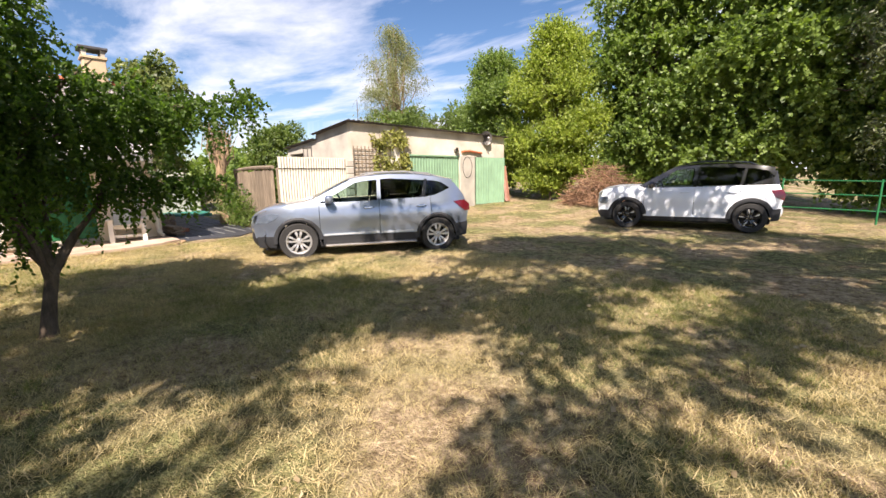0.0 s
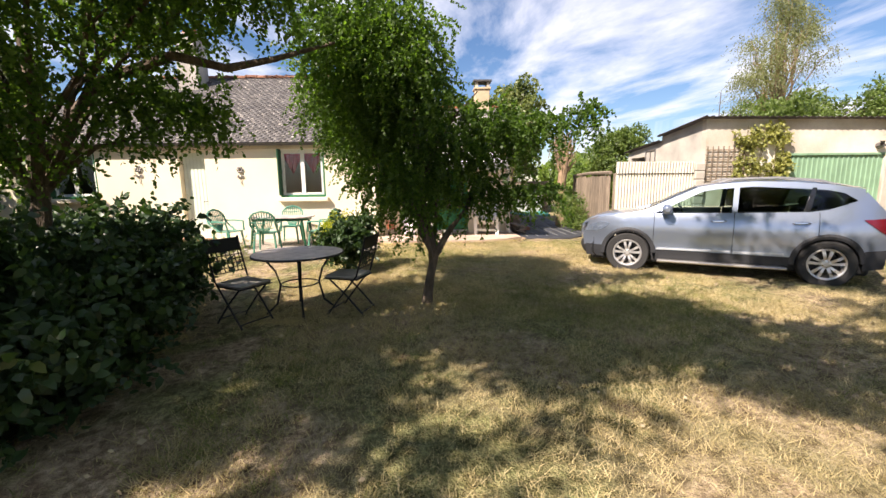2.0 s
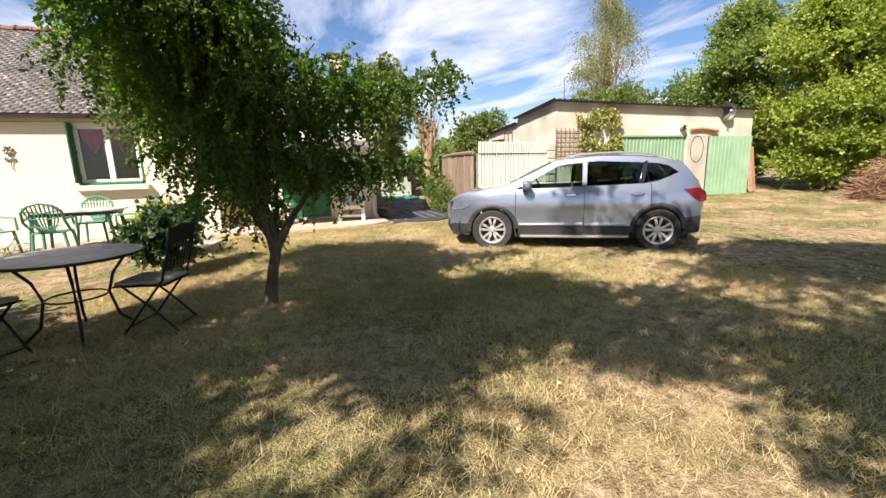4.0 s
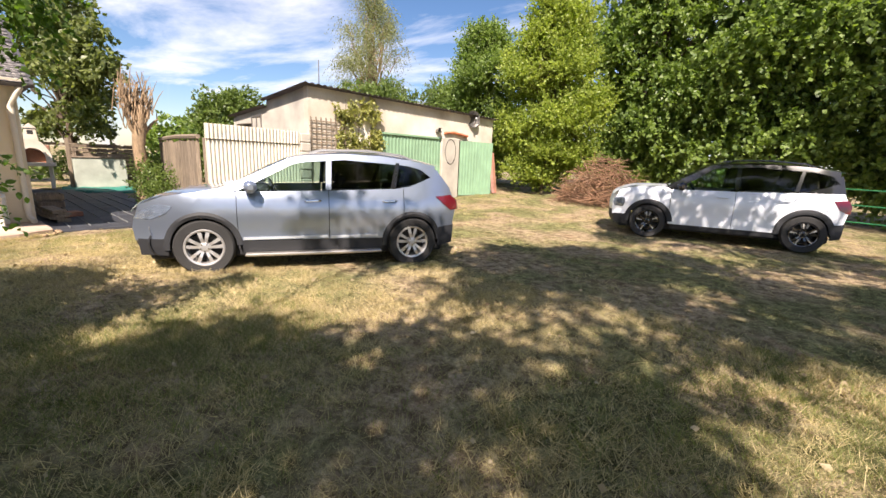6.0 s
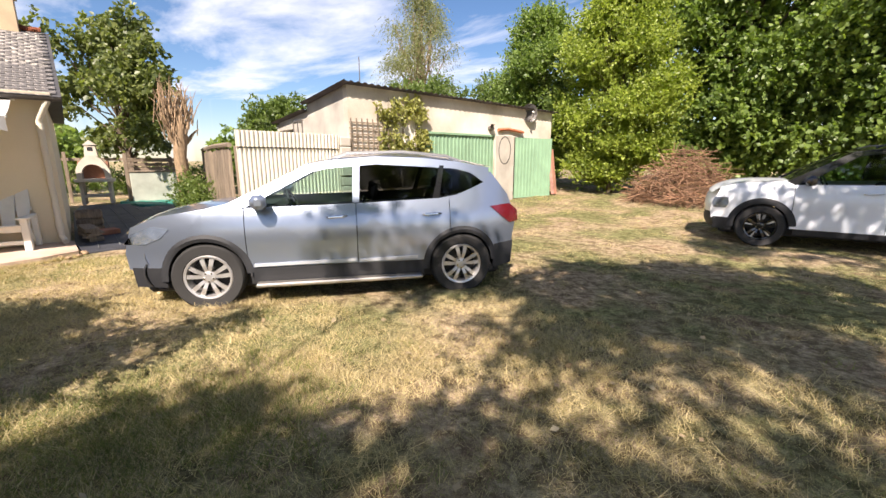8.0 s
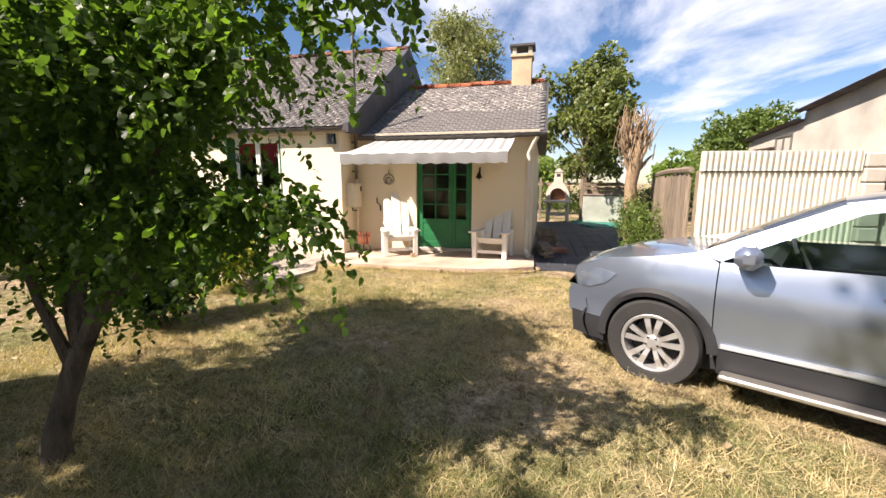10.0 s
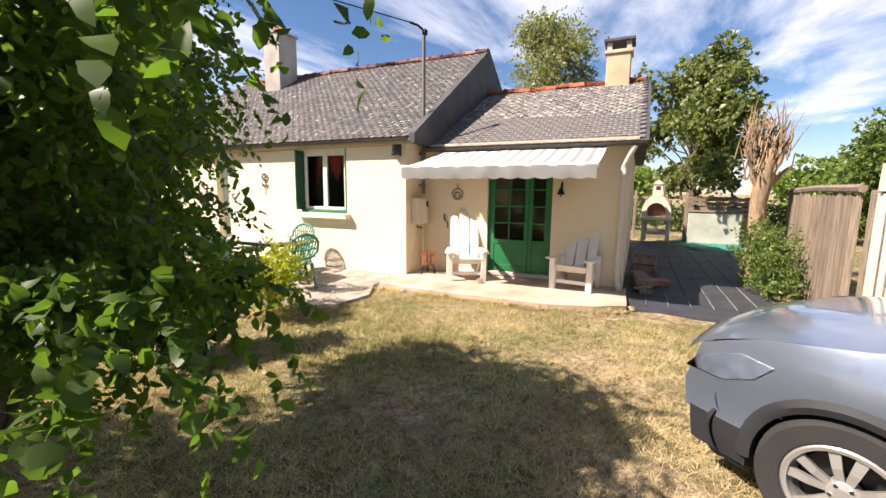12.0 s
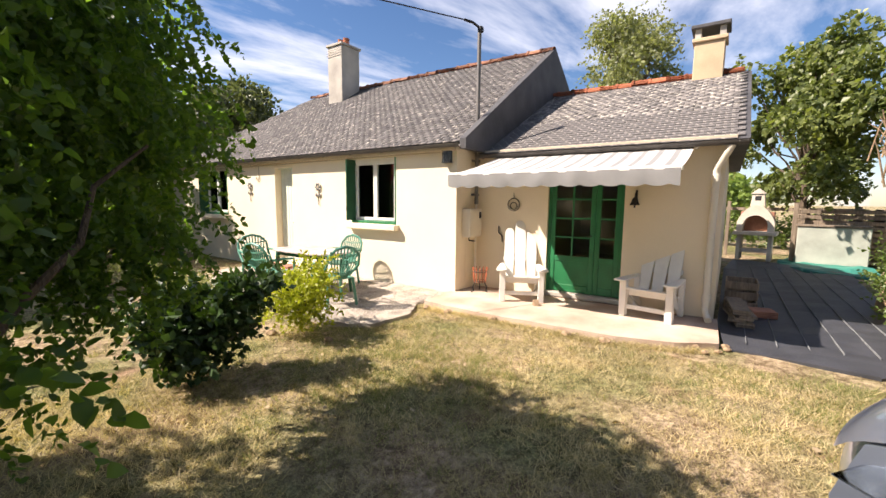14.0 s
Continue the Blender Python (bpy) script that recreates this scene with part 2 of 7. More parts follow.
M_ROOFSHEET = mat("corrugated_fibre_sheet", (0.16, 0.14, 0.13), 0.9, var=0.3, scale=3, fine=40, bump=0.3)
M_PLASTIC = mat("green_plastic", (0.08, 0.26, 0.18), 0.45, var=0.1, fine=80, bump=0.03)

L_NEAR = leaf_mat("leaf_near_tree", (0.032, 0.064, 0.016), (0.14, 0.24, 0.036), 0.62)
L_SHRUB = leaf_mat("leaf_shrub", (0.015, 0.035, 0.015), (0.06, 0.11, 0.03), 0.3)
L_YELLOW = leaf_mat("leaf_yellow_shrub", (0.16, 0.20, 0.015), (0.50, 0.50, 0.04), 0.4)
L_HAZEL = leaf_mat("leaf_hazel", (0.12, 0.18, 0.03), (0.40, 0.46, 0.08), 0.45)
L_TREE = leaf_mat("leaf_tree", (0.06, 0.11, 0.03), (0.27, 0.36, 0.08), 0.45, patch=0.45)
L_DARK = leaf_mat("leaf_dark", (0.045, 0.06, 0.03), (0.16, 0.18, 0.08), 0.35, patch=0.45)
L_HEDGE = leaf_mat("leaf_hedge", (0.06, 0.10, 0.03), (0.20, 0.27, 0.06), 0.4)
L_BIRCH = leaf_mat("leaf_birch", (0.12, 0.14, 0.06), (0.30, 0.31, 0.15), 0.4)
L_FIG = leaf_mat("leaf_broad", (0.05, 0.08, 0.03), (0.25, 0.28, 0.08), 0.4)
L_IVY = leaf_mat("leaf_creeper", (0.16, 0.17, 0.05), (0.46, 0.45, 0.14), 0.35)
L_DRY = leaf_mat("dry_foliage", (0.12, 0.06, 0.03), (0.40, 0.26, 0.14), 0.2, 0.8)
L_STRAW = leaf_mat("grass_blade", (0.14, 0.125, 0.045), (0.80, 0.64, 0.38), 0.3, 0.8, 1.1)
L_BLADE = leaf_mat("green_blade", (0.075, 0.095, 0.03), (0.33, 0.34, 0.11), 0.35, 0.7, 1.6)

# ---- building tools ----
def thing(name, label, category, at=(0, 0, 0), turn=0.0, group="", kind=""):
    ob = new(name)
    ob.matrix_world = pose(*at, 0, 0, turn)
    return tagged(ob, label, category, group, kind)


def part(name, bm, material, parent=None, label="", smooth=False):
    me = bpy.data.meshes.new(name)
    if smooth:
        for f in bm.faces:
            f.smooth = True
    bm.to_mesh(me)
    bm.free()
    me.materials.append(material)
    if smooth:
        me.set_sharp_from_angle(angle=radians(38))
    ob = new(name, me)
    if parent:
        ob.parent = parent
    return tagged(ob, label) if label else ob


def structure(name, bm, material, label, category, smooth=False):
    return tagged(part(name, bm, material, None, "", smooth), label, category, "", "structure")


def bevelled(bm, width, segments=1):
    if width:
        bmesh.ops.bevel(bm, geom=[e for e in bm.edges if len(e.link_faces) == 2 and e.calc_face_angle(0) > 0.5],
                        offset=width, segments=segments, affect="EDGES", profile=0.5)
    return bm


def box(x0, y0, z0, x1, y1, z1, bevel=0.0, bm=None):
    own = bmesh.new()
    bmesh.ops.create_cube(own, size=1.0, matrix=Matrix.Translation(((x0 + x1) / 2, (y0 + y1) / 2, (z0 + z1) / 2))
                          @ Matrix.Diagonal((abs(x1 - x0), abs(y1 - y0), abs(z1 - z0), 1)))
    bevelled(own, bevel)
    if bm is None:
        return own
    merge(bm, own)
    return bm


def merge(bm, other, m=None):
    """Adds other's faces to bm, moved by m."""
    if m is not None:
        bmesh.ops.transform(other, matrix=m, verts=other.verts)
    tmp = bpy.data.meshes.new("tmp")
    other.to_mesh(tmp)
    other.free()
    bm.from_mesh(tmp)
    bpy.data.meshes.remove(tmp)
    return bm


def tube(points, radii, sides=8, bm=None, cap=True):
    """A tapered pipe along a line of points."""
    bm = bm or bmesh.new()
    pts = [Vector(p) for p in points]
    if not isinstance(radii, (list, tuple)):
        radii = [radii] * len(pts)
    rings = []
    ref = Vector((0.13, 0.27, 1.0))
    for i, p in enumerate(pts):
        d = (pts[min(i + 1, len(pts) - 1)] - pts[max(i - 1, 0)]).normalized()
        if abs(d.dot(ref.normalized())) > 0.95:
            ref = Vector((1.0, 0.2, 0.1))
        u = d.cross(ref).normalized()
        v = d.cross(u)
        rings.append([bm.verts.new(p + radii[i] * (math.cos(a) * u + math.sin(a) * v))
                      for a in (2 * math.pi * k / sides for k in range(sides))])
    for a, b in zip(rings, rings[1:]):
        for k in range(sides):
            bm.faces.new((a[k], a[(k + 1) % sides], b[(k + 1) % sides], b[k]))
    if cap:
        bm.faces.new(rings[0][::-1])
        bm.faces.new(rings[-1])
    return bm


def grid(rows, bm=None, closed=False):
    """Faces between rows of points."""
    bm = bm or bmesh.new()
    vs = [[bm.verts.new(p) for p in r] for r in rows]
    for a, b in zip(vs, vs[1:]):
        n = len(a)
        for k in range(n if closed else n - 1):
            bm.faces.new((a[k], a[(k + 1) % n], b[(k + 1) % n], b[k]))
    return bm


def prism(outline, thick, axis="y", at=0.0, bevel=0.0):
    """A plate with the given outline, thick metres deep along an axis from at."""
    bm = bmesh.new()
    place = {"x": lambda a, b, d: (d, a, b), "y": lambda a, b, d: (a, d, b), "z": lambda a, b, d: (a, b, d)}[axis]
    lo = [bm.verts.new(place(a, b, at)) for a, b in outline]
    hi = [bm.verts.new(place(a, b, at + thick)) for a, b in outline]
    bm.faces.new(lo)
    bm.faces.new(hi[::-1])
    for i in range(len(lo)):
        j = (i + 1) % len(lo)
        bm.faces.new((lo[j], lo[i], hi[i], hi[j]))
    bmesh.ops.recalc_face_normals(bm, faces=bm.faces)
    return bevelled(bm, bevel)


def raw_mesh(name, verts, faces, material, smooth=False):
    """A mesh from arrays: verts n x 3, faces m x k."""
    me = bpy.data.meshes.new(name)
    faces = np.asarray(faces, dtype=np.int32)
    k = faces.shape[1]
    me.vertices.add(len(verts))
    me.vertices.foreach_set("co", np.asarray(verts, dtype=np.float32).ravel())
    me.loops.add(faces.size)
    me.loops.foreach_set("vertex_index", faces.ravel())
    me.polygons.add(len(faces))
    me.polygons.foreach_set("loop_start", np.arange(0, faces.size, k, dtype=np.int32))
    me.update(calc_edges=True)
    me.validate()
    me.materials.append(material)
    if smooth:
        me.shade_smooth()
    return me


rng = np.random.default_rng(7)


def unit(v):
    return v / np.maximum(np.linalg.norm(v, axis=1, keepdims=True), 1e-6)


def leaf_arrays(pos, along, size, wide=0.5, fold=0.25, rounded=False):
    """Folded four-cornered leaf blades: base at pos, pointing along."""
    n = len(pos)
    side = unit(np.cross(along, rng.normal(size=(n, 3))))
    nor = np.cross(along, side)
    s = size[:, None]
    if rounded:
        tip = unit(along - 0.35 * nor)
        v = np.empty((n, 6, 3))
        v[:, 0] = pos
        v[:, 3] = pos + s * (0.35 * along + 0.65 * tip)
        for q, c in ((1, 0.28), (2, 0.68)):
            for k, sign in ((q, 1), (6 - q, -1)):
                v[:, k] = pos + s * (0.35 * along + (c - 0.35) * tip + sign * 0.5 * wide * side * (0.92 if q == 1 else 0.8) + fold * wide * 0.5 * nor)
        base = np.arange(n)[:, None] * 6
        return v.reshape(-1, 3), np.concatenate([base + [t] for t in ([0, 1, 5], [1, 2, 5], [2, 4, 5], [2, 3, 4])])
    v = np.empty((n, 4, 3))
    v[:, 0] = pos
    v[:, 1] = pos + s * (0.45 * along + 0.5 * wide * side + fold * wide * 0.5 * nor)
    v[:, 2] = pos + s * along
    v[:, 3] = pos + s * (0.45 * along - 0.5 * wide * side + fold * wide * 0.5 * nor)
    base = np.arange(n)[:, None] * 4
    f = np.concatenate([base + [[0, 1, 2]], base + [[0, 2, 3]]])
    return v.reshape(-1, 3), f


def sprays(clumps, twigs, leaves, length, size, droop=0.6, wide=0.5, shell=0.55, spread=0.9, rounded=False):
    """Leaves along many short twigs that start in each clump (x, y, z, rx, ry, rz) and hang outwards."""
    ps, ds = [], []
    weights = np.array([(c[3] * c[4] * c[5]) ** 0.67 for c in clumps])
    counts = np.maximum(1, (weights / weights.sum() * twigs * len(clumps)).astype(int))
    for c, n in zip(clumps, counts):
        c = np.array(c, float)
        d = unit(rng.normal(size=(n, 3)))
        r = shell + (1 - shell) * rng.random((n, 1)) ** 0.7
        r *= 0.8 + 0.35 * rng.random((n, 1))
        start = c[:3] + d * r * c[3:]
        way = unit(d * [1, 1, 0.5] + rng.normal(size=(n, 3)) * 0.5 + [0, 0, -droop])
        ln = length * (0.5 + rng.random((n, 1)))
        for k in range(leaves):
            s = (k + rng.random((n, 1))) / leaves
            ps.append(start + way * ln * s + np.array([0, 0, -0.35]) * droop * ln * s * s)
            ds.append(unit(way * 0.6 + rng.normal(size=(n, 3)) * spread + [0, 0, -0.3 * droop]))
    pos, along = np.concatenate(ps), np.concatenate(ds)
    return leaf_arrays(pos, along, size * (0.6 + 0.8 * rng.random(len(pos))), wide, rounded=rounded)


def crown_part(parent, clumps, twigs, leaves, length, size, material, **more):
    v, f = sprays(clumps, twigs, leaves, length, size, **more)
    ob = new("crown", raw_mesh("crown", v, f, material))
    ob.parent = parent
    return ob


def limbs(bm, start, ends, r, sides=7, sag=0.1, steps=6, wobble=0.06):
    """Tapered, uneven limbs from one fork to several ends."""
    a = Vector(start)
    for e in ends:
        e = Vector(e)
        pts, rad = [], []
        for i in range(steps + 1):
            s = i / steps
            p = a.lerp(e, s)
            p += Vector((rng.normal(), rng.normal(), rng.normal())) * wobble * math.sin(math.pi * s) * (e - a).length * 0.5
            p.z += sag * math.sin(math.pi * s) * (e - a).length
            pts.append(p)
            rad.append(r * (1 - 0.8 * s))
        tube(pts, rad, sides, bm)
    return bm


def rise(x, y):
    """Height of the lawn: level by the house, climbing gently towards the shed and the trees."""
    k = np.clip(-np.asarray(x, float) / 11.0, 0, 1.1)
    return np.minimum(0.0022 * np.maximum(0, np.asarray(y, float) - 5.0) ** 2 * k, 0.5)

# ---- ground ----
def ground_sheet():
    near = np.arange(-16, 8.01, 0.2)
    far = np.array([10, 13, 17, 22, 30, 45, 70, 120, 250, 600])
    xs = np.concatenate([-far[::-1] - 9, near, far])
    ynear = np.arange(-8, 20.01, 0.2)
    ys = np.concatenate([-far[::-1], ynear, far + 12])
    X, Y = np.meshgrid(xs, ys, indexing="ij")
    Z = rise(X, Y) + 0.012 * np.sin(X * 2.1 + 0.7 * Y) * np.sin(1.7 * Y - 0.4 * X) + 0.008 * np.sin(5.1 * X + 2 * Y) * np.sin(4.3 * Y)
    Z += rng.normal(size=Z.shape) * 0.004
    v = np.stack([X, Y, Z], -1).reshape(-1, 3)
    n, m = X.shape
    i = (np.arange(n - 1)[:, None] * m + np.arange(m - 1)[None]).ravel()
    f = np.stack([i, i + m, i + m + 1, i + 1], 1)
    ob = new("ground", raw_mesh("ground", v, f, M_GROUND, True))
    return tagged(ob, "dry, patchy straw-coloured lawn with bare earth", "lawn", "", "structure")


ground_sheet()

# ---- house ----
FX, PX = -11.45, -12.15   # front faces of the main wall and of the porch wall
YC, YL, YR = -0.86, -11.4, 2.93
RX, RZ = -15.25, 5.17     # main ridge
QX, QZ = -15.30, 4.12     # porch ridge
WIN_A, WIN_B, SIDE_DOOR, PORCH_DOOR = (-3.42, -2.22, 1.19, 2.47), (-9.45, -8.22, 1.22, 2.53), (-6.05, -5.37, 0.12, 2.39), (0.51, 1.70, 0.15, 2.15)


def pierced(x0, x1, y0, y1, z0, z1, holes):
    """A wall along y with openings (y0, y1, z0, z1) right through it."""
    bm = bmesh.new()
    ys = sorted({y0, y1, *[h[0] for h in holes], *[h[1] for h in holes]})
    for a, b in zip(ys, ys[1:]):
        cut = [h for h in holes if h[0] <= a and h[1] >= b]
        if cut:
            box(x0, a, z0, x1, b, cut[0][2], 0, bm)
            box(x0, a, cut[0][3], x1, b, z1, 0, bm)
        else:
            box(x0, a, z0, x1, b, z1, 0, bm)
    bmesh.ops.remove_doubles(bm, verts=bm.verts, dist=0.0005)
    return bm


structure("wall_front", pierced(FX - 0.32, FX, YL, YC, -0.1, 2.66, [WIN_B, SIDE_DOOR, WIN_A]), M_RENDER, "sunlit cream rendered front wall", "wall")
structure("wall_return", box(PX - 0.3, YC - 0.3, -0.1, FX - 0.323, YC, 2.66), M_RENDER, "cream rendered return wall beside the porch", "wall")
structure("wall_porch", pierced(PX - 0.3, PX, YC + 0.003, YR, -0.1, 2.46, [PORCH_DOOR]), M_RENDER, "cream rendered porch wall under the awning", "wall")
structure("wall_gable", prism([(PX - 0.303, -0.1), (PX - 0.303, 2.48), (QX, QZ - 0.1), (-18.4, 2.48), (-18.4, -0.1)], 0.3, "y", YR - 0.3), M_RENDER, "cream rendered gable end wall", "wall")
structure("wall_back", box(-19.1, YL, -0.1, -18.8, YR, 2.6), M_RENDER, "rear wall of the house", "wall")
structure("wall_left", box(-18.8, YL, -0.1, FX - 0.323, YL + 0.3, 2.6), M_RENDER, "left end wall of the house", "wall")
structure("wall_inside", box(-18.8, YC - 0.3, -0.1, PX - 0.303, YC, 2.66), M_RENDER, "wall between the house and porch rooms", "wall")
structure("floor_house", box(-18.8, YL + 0.3, -0.1, FX - 0.33, YR - 0.3, 0.06), M_OLDWOOD, "dark floor inside the house", "floor")
structure("ceiling_house", box(-18.8, YL + 0.3, 2.60, FX - 0.33, YC - 0.3, 2.64), M_WHITE, "ceiling of the house", "ceiling")
structure("ceiling_porch", box(-18.3, YC, 2.42, PX - 0.31, YR - 0.3, 2.45), M_WHITE, "ceiling of the porch room", "ceiling")

# roof boards under the slates
EX, EZ = -11.33, 2.63
PEX, PEZ = -11.93, 2.47
HIP = -9.35
rb = bmesh.new()
v = [rb.verts.new(p) for p in ((EX, -0.72, EZ), (RX, -0.72, RZ), (RX, HIP, RZ), (EX, -11.6, EZ), (-19.28, -0.72, EZ), (-19.28, -11.6, EZ))]
for q in ((0, 1, 2, 3), (4, 5, 2, 1), (3, 2, 5), (0, 3, 5, 4), (0, 4, 1)):
    rb.faces.new([v[i] for i in q])
bmesh.ops.recalc_face_normals(rb, faces=rb.faces)
ROOF_A = structure("roof_house", rb, M_SLATE_DARK, "weathered slate roof with lichen, hipped at one end", "roof")
ROOF_B = structure("roof_porch", prism([(PEX, PEZ), (QX, QZ), (-18.6, PEZ)], YR + 0.08 - YC, "y", YC + 0.15), M_SLATE_DARK, "weathered grey slate porch roof", "roof")
structure("gable_cladding", prism([(EX + 0.02, EZ - 0.12), (EX + 0.02, EZ + 0.05), (RX, RZ + 0.04), (-19.3, EZ + 0.05), (-19.3, EZ - 0.12)], 0.12, "y", -0.72), M_SLATE_DARK, "dark slate-hung gable above the porch roof", "cladding")


def slate_piece(w, l, tilt):
    """One thin slate, its lower edge proud of the course below."""
    bm = bmesh.new()
    j = w * 0.5 - 0.003
    pts = [(-j, 0, 0.010), (j, 0, 0.012), (j, l, 0.002), (-j, l, 0.002)]
    top = [bm.verts.new(p) for p in pts]
    low = [bm.verts.new((x, y, z - 0.007)) for x, y, z in pts]
    bm.faces.new(top)
    for a in range(4):
        b = (a + 1) % 4
        bm.faces.new((top[b], top[a], low[a], low[b]))
    bmesh.ops.recalc_face_normals(bm, faces=bm.faces)
    me = bpy.data.meshes.new("slate")
    bm.to_mesh(me)
    bm.free()
    return me


def slating(roof, ex, ez, rx, rz, y0, y1, w, gauge, singles, surface, left=None):
    """Courses of slates up a slope; the lowest ones are pieces of their own, the rest one joined part."""
    length = math.hypot(rx - ex, rz - ez)
    s = Vector(((rx - ex) / length, 0, (rz - ez) / length))
    nrm = Vector((-s.z, 0, s.x)) * (1 if s.x < 0 else -1)
    nrm = nrm if nrm.z > 0 else -nrm
    rot = Matrix((( 0, s.x, nrm.x), (1, 0, 0), (0, s.z, nrm.z))).to_4x4()
    me = slate_piece(w, gauge * 1.25, 0)
    me.materials.append(surface)
    base = np.array([v.co[:] for v in me.vertices])
    faces = [tuple(p.vertices) for p in me.polygons]
    V, F, made = [], [], 0
    for i in range(int(length / gauge)):
        y = y0 + (w / 2 if i % 2 else 0) + w / 2
        while y < y1:
            lim = left(i * gauge / length) if left else y0
            if y - w / 2 >= lim - 0.02:
                at = Vector((ex, 0, ez)) + s * (i * gauge - 0.02) + nrm * (0.006 + 0.004 * rng.random())
                m = Matrix.Translation((at.x, y, at.z)) @ rot @ Matrix.Rotation(radians(rng.normal() * 0.7), 4, "Z") @ Matrix.Rotation(radians(rng.normal() * 0.5), 4, "X")
                if made < singles:
                    ob = new("slate", me)
                    ob.matrix_world = m
                    ob.parent = roof
                    made += 1
                else:
                    k = len(V) * len(base)
                    V.append(base @ np.array(m.to_3x3()).T + np.array(m.translation))
                    F.extend([tuple(k + q for q in f) for f in faces])
            y += w
    if V:
        ob = new("slates", raw_mesh("slates", np.concatenate(V), F, surface))
        ob.parent = roof
        tagged(ob, kind="stuff")


def ridge_tiles(roof, x, z, y0, y1, n, r, material, label):
    step = (y1 - y0) / n
    bm = bmesh.new()
    rows = []
    for yy, rr in ((0, r * 1.12), (0.05, r * 1.12), (0.051, r), (step, r * 0.96)):
        rows.append([(rr * math.cos(a), yy, rr * math.sin(a)) for a in (radians(8 + 164 * k / 8) for k in range(9))])
    grid(rows, bm)
    bmesh.ops.solidify(bm, geom=bm.faces[:], thickness=0.014)
    me = bpy.data.meshes.new("ridge_tile")
    bm.to_mesh(me)
    bm.free()
    me.materials.append(material)
    for i in range(n):
        ob = new("ridge_tile", me)
        ob.matrix_world = pose(x, y0 + step * i, z - 0.055 + rng.normal() * 0.006, rng.normal() * 1.2, rng.normal() * 2, 0)
        ob.parent = roof
    return me


def gutter(name, x, z, y0, y1, label):
    g = thing(name, label, "gutter", (0, 0, 0), kind="structure")
    bm = bmesh.new()
    rows = [[(x + 0.058 * math.cos(a), y, z + 0.058 * math.sin(a)) for a in (radians(180 + 180 * k / 8) for k in range(9))] for y in (y0, y1)]
    grid(rows, bm)
    bmesh.ops.solidify(bm, geom=bm.faces[:], thickness=0.006)
    part("channel", bm, M_ZINC, g, "", True)
    n = int((y1 - y0) / 0.8)
    for i in range(n + 1):
        y = y0 + 0.1 + (y1 - y0 - 0.2) * i / n
        part("bracket", tube([(x - 0.06, y, z + 0.01), (x - 0.05, y, z - 0.05), (x, y, z - 0.066), (x + 0.06, y, z - 0.02), (x + 0.064, y, z + 0.01)], 0.007, 5), M_ZINC, g)
    return g


gutter("gutter_house", EX + 0.045, EZ - 0.03, -11.6, -0.70, "grey zinc gutter along the main eaves")
gutter("gutter_porch", PEX + 0.045, PEZ - 0.02, -0.70, YR + 0.22, "grey zinc gutter along the porch eaves")
structure("soffit_house", box(EX - 0.01, -11.5, 2.50, FX + 0.001, YC + 0.06, 2.615, 0.01), M_SOFFIT, "tan painted eaves board", "trim")
structure("soffit_porch", box(PEX - 0.02, YC + 0.07, 2.475, PX + 0.001, YR + 0.10, 2.53, 0.006), M_SOFFIT, "tan painted porch eaves board", "trim")


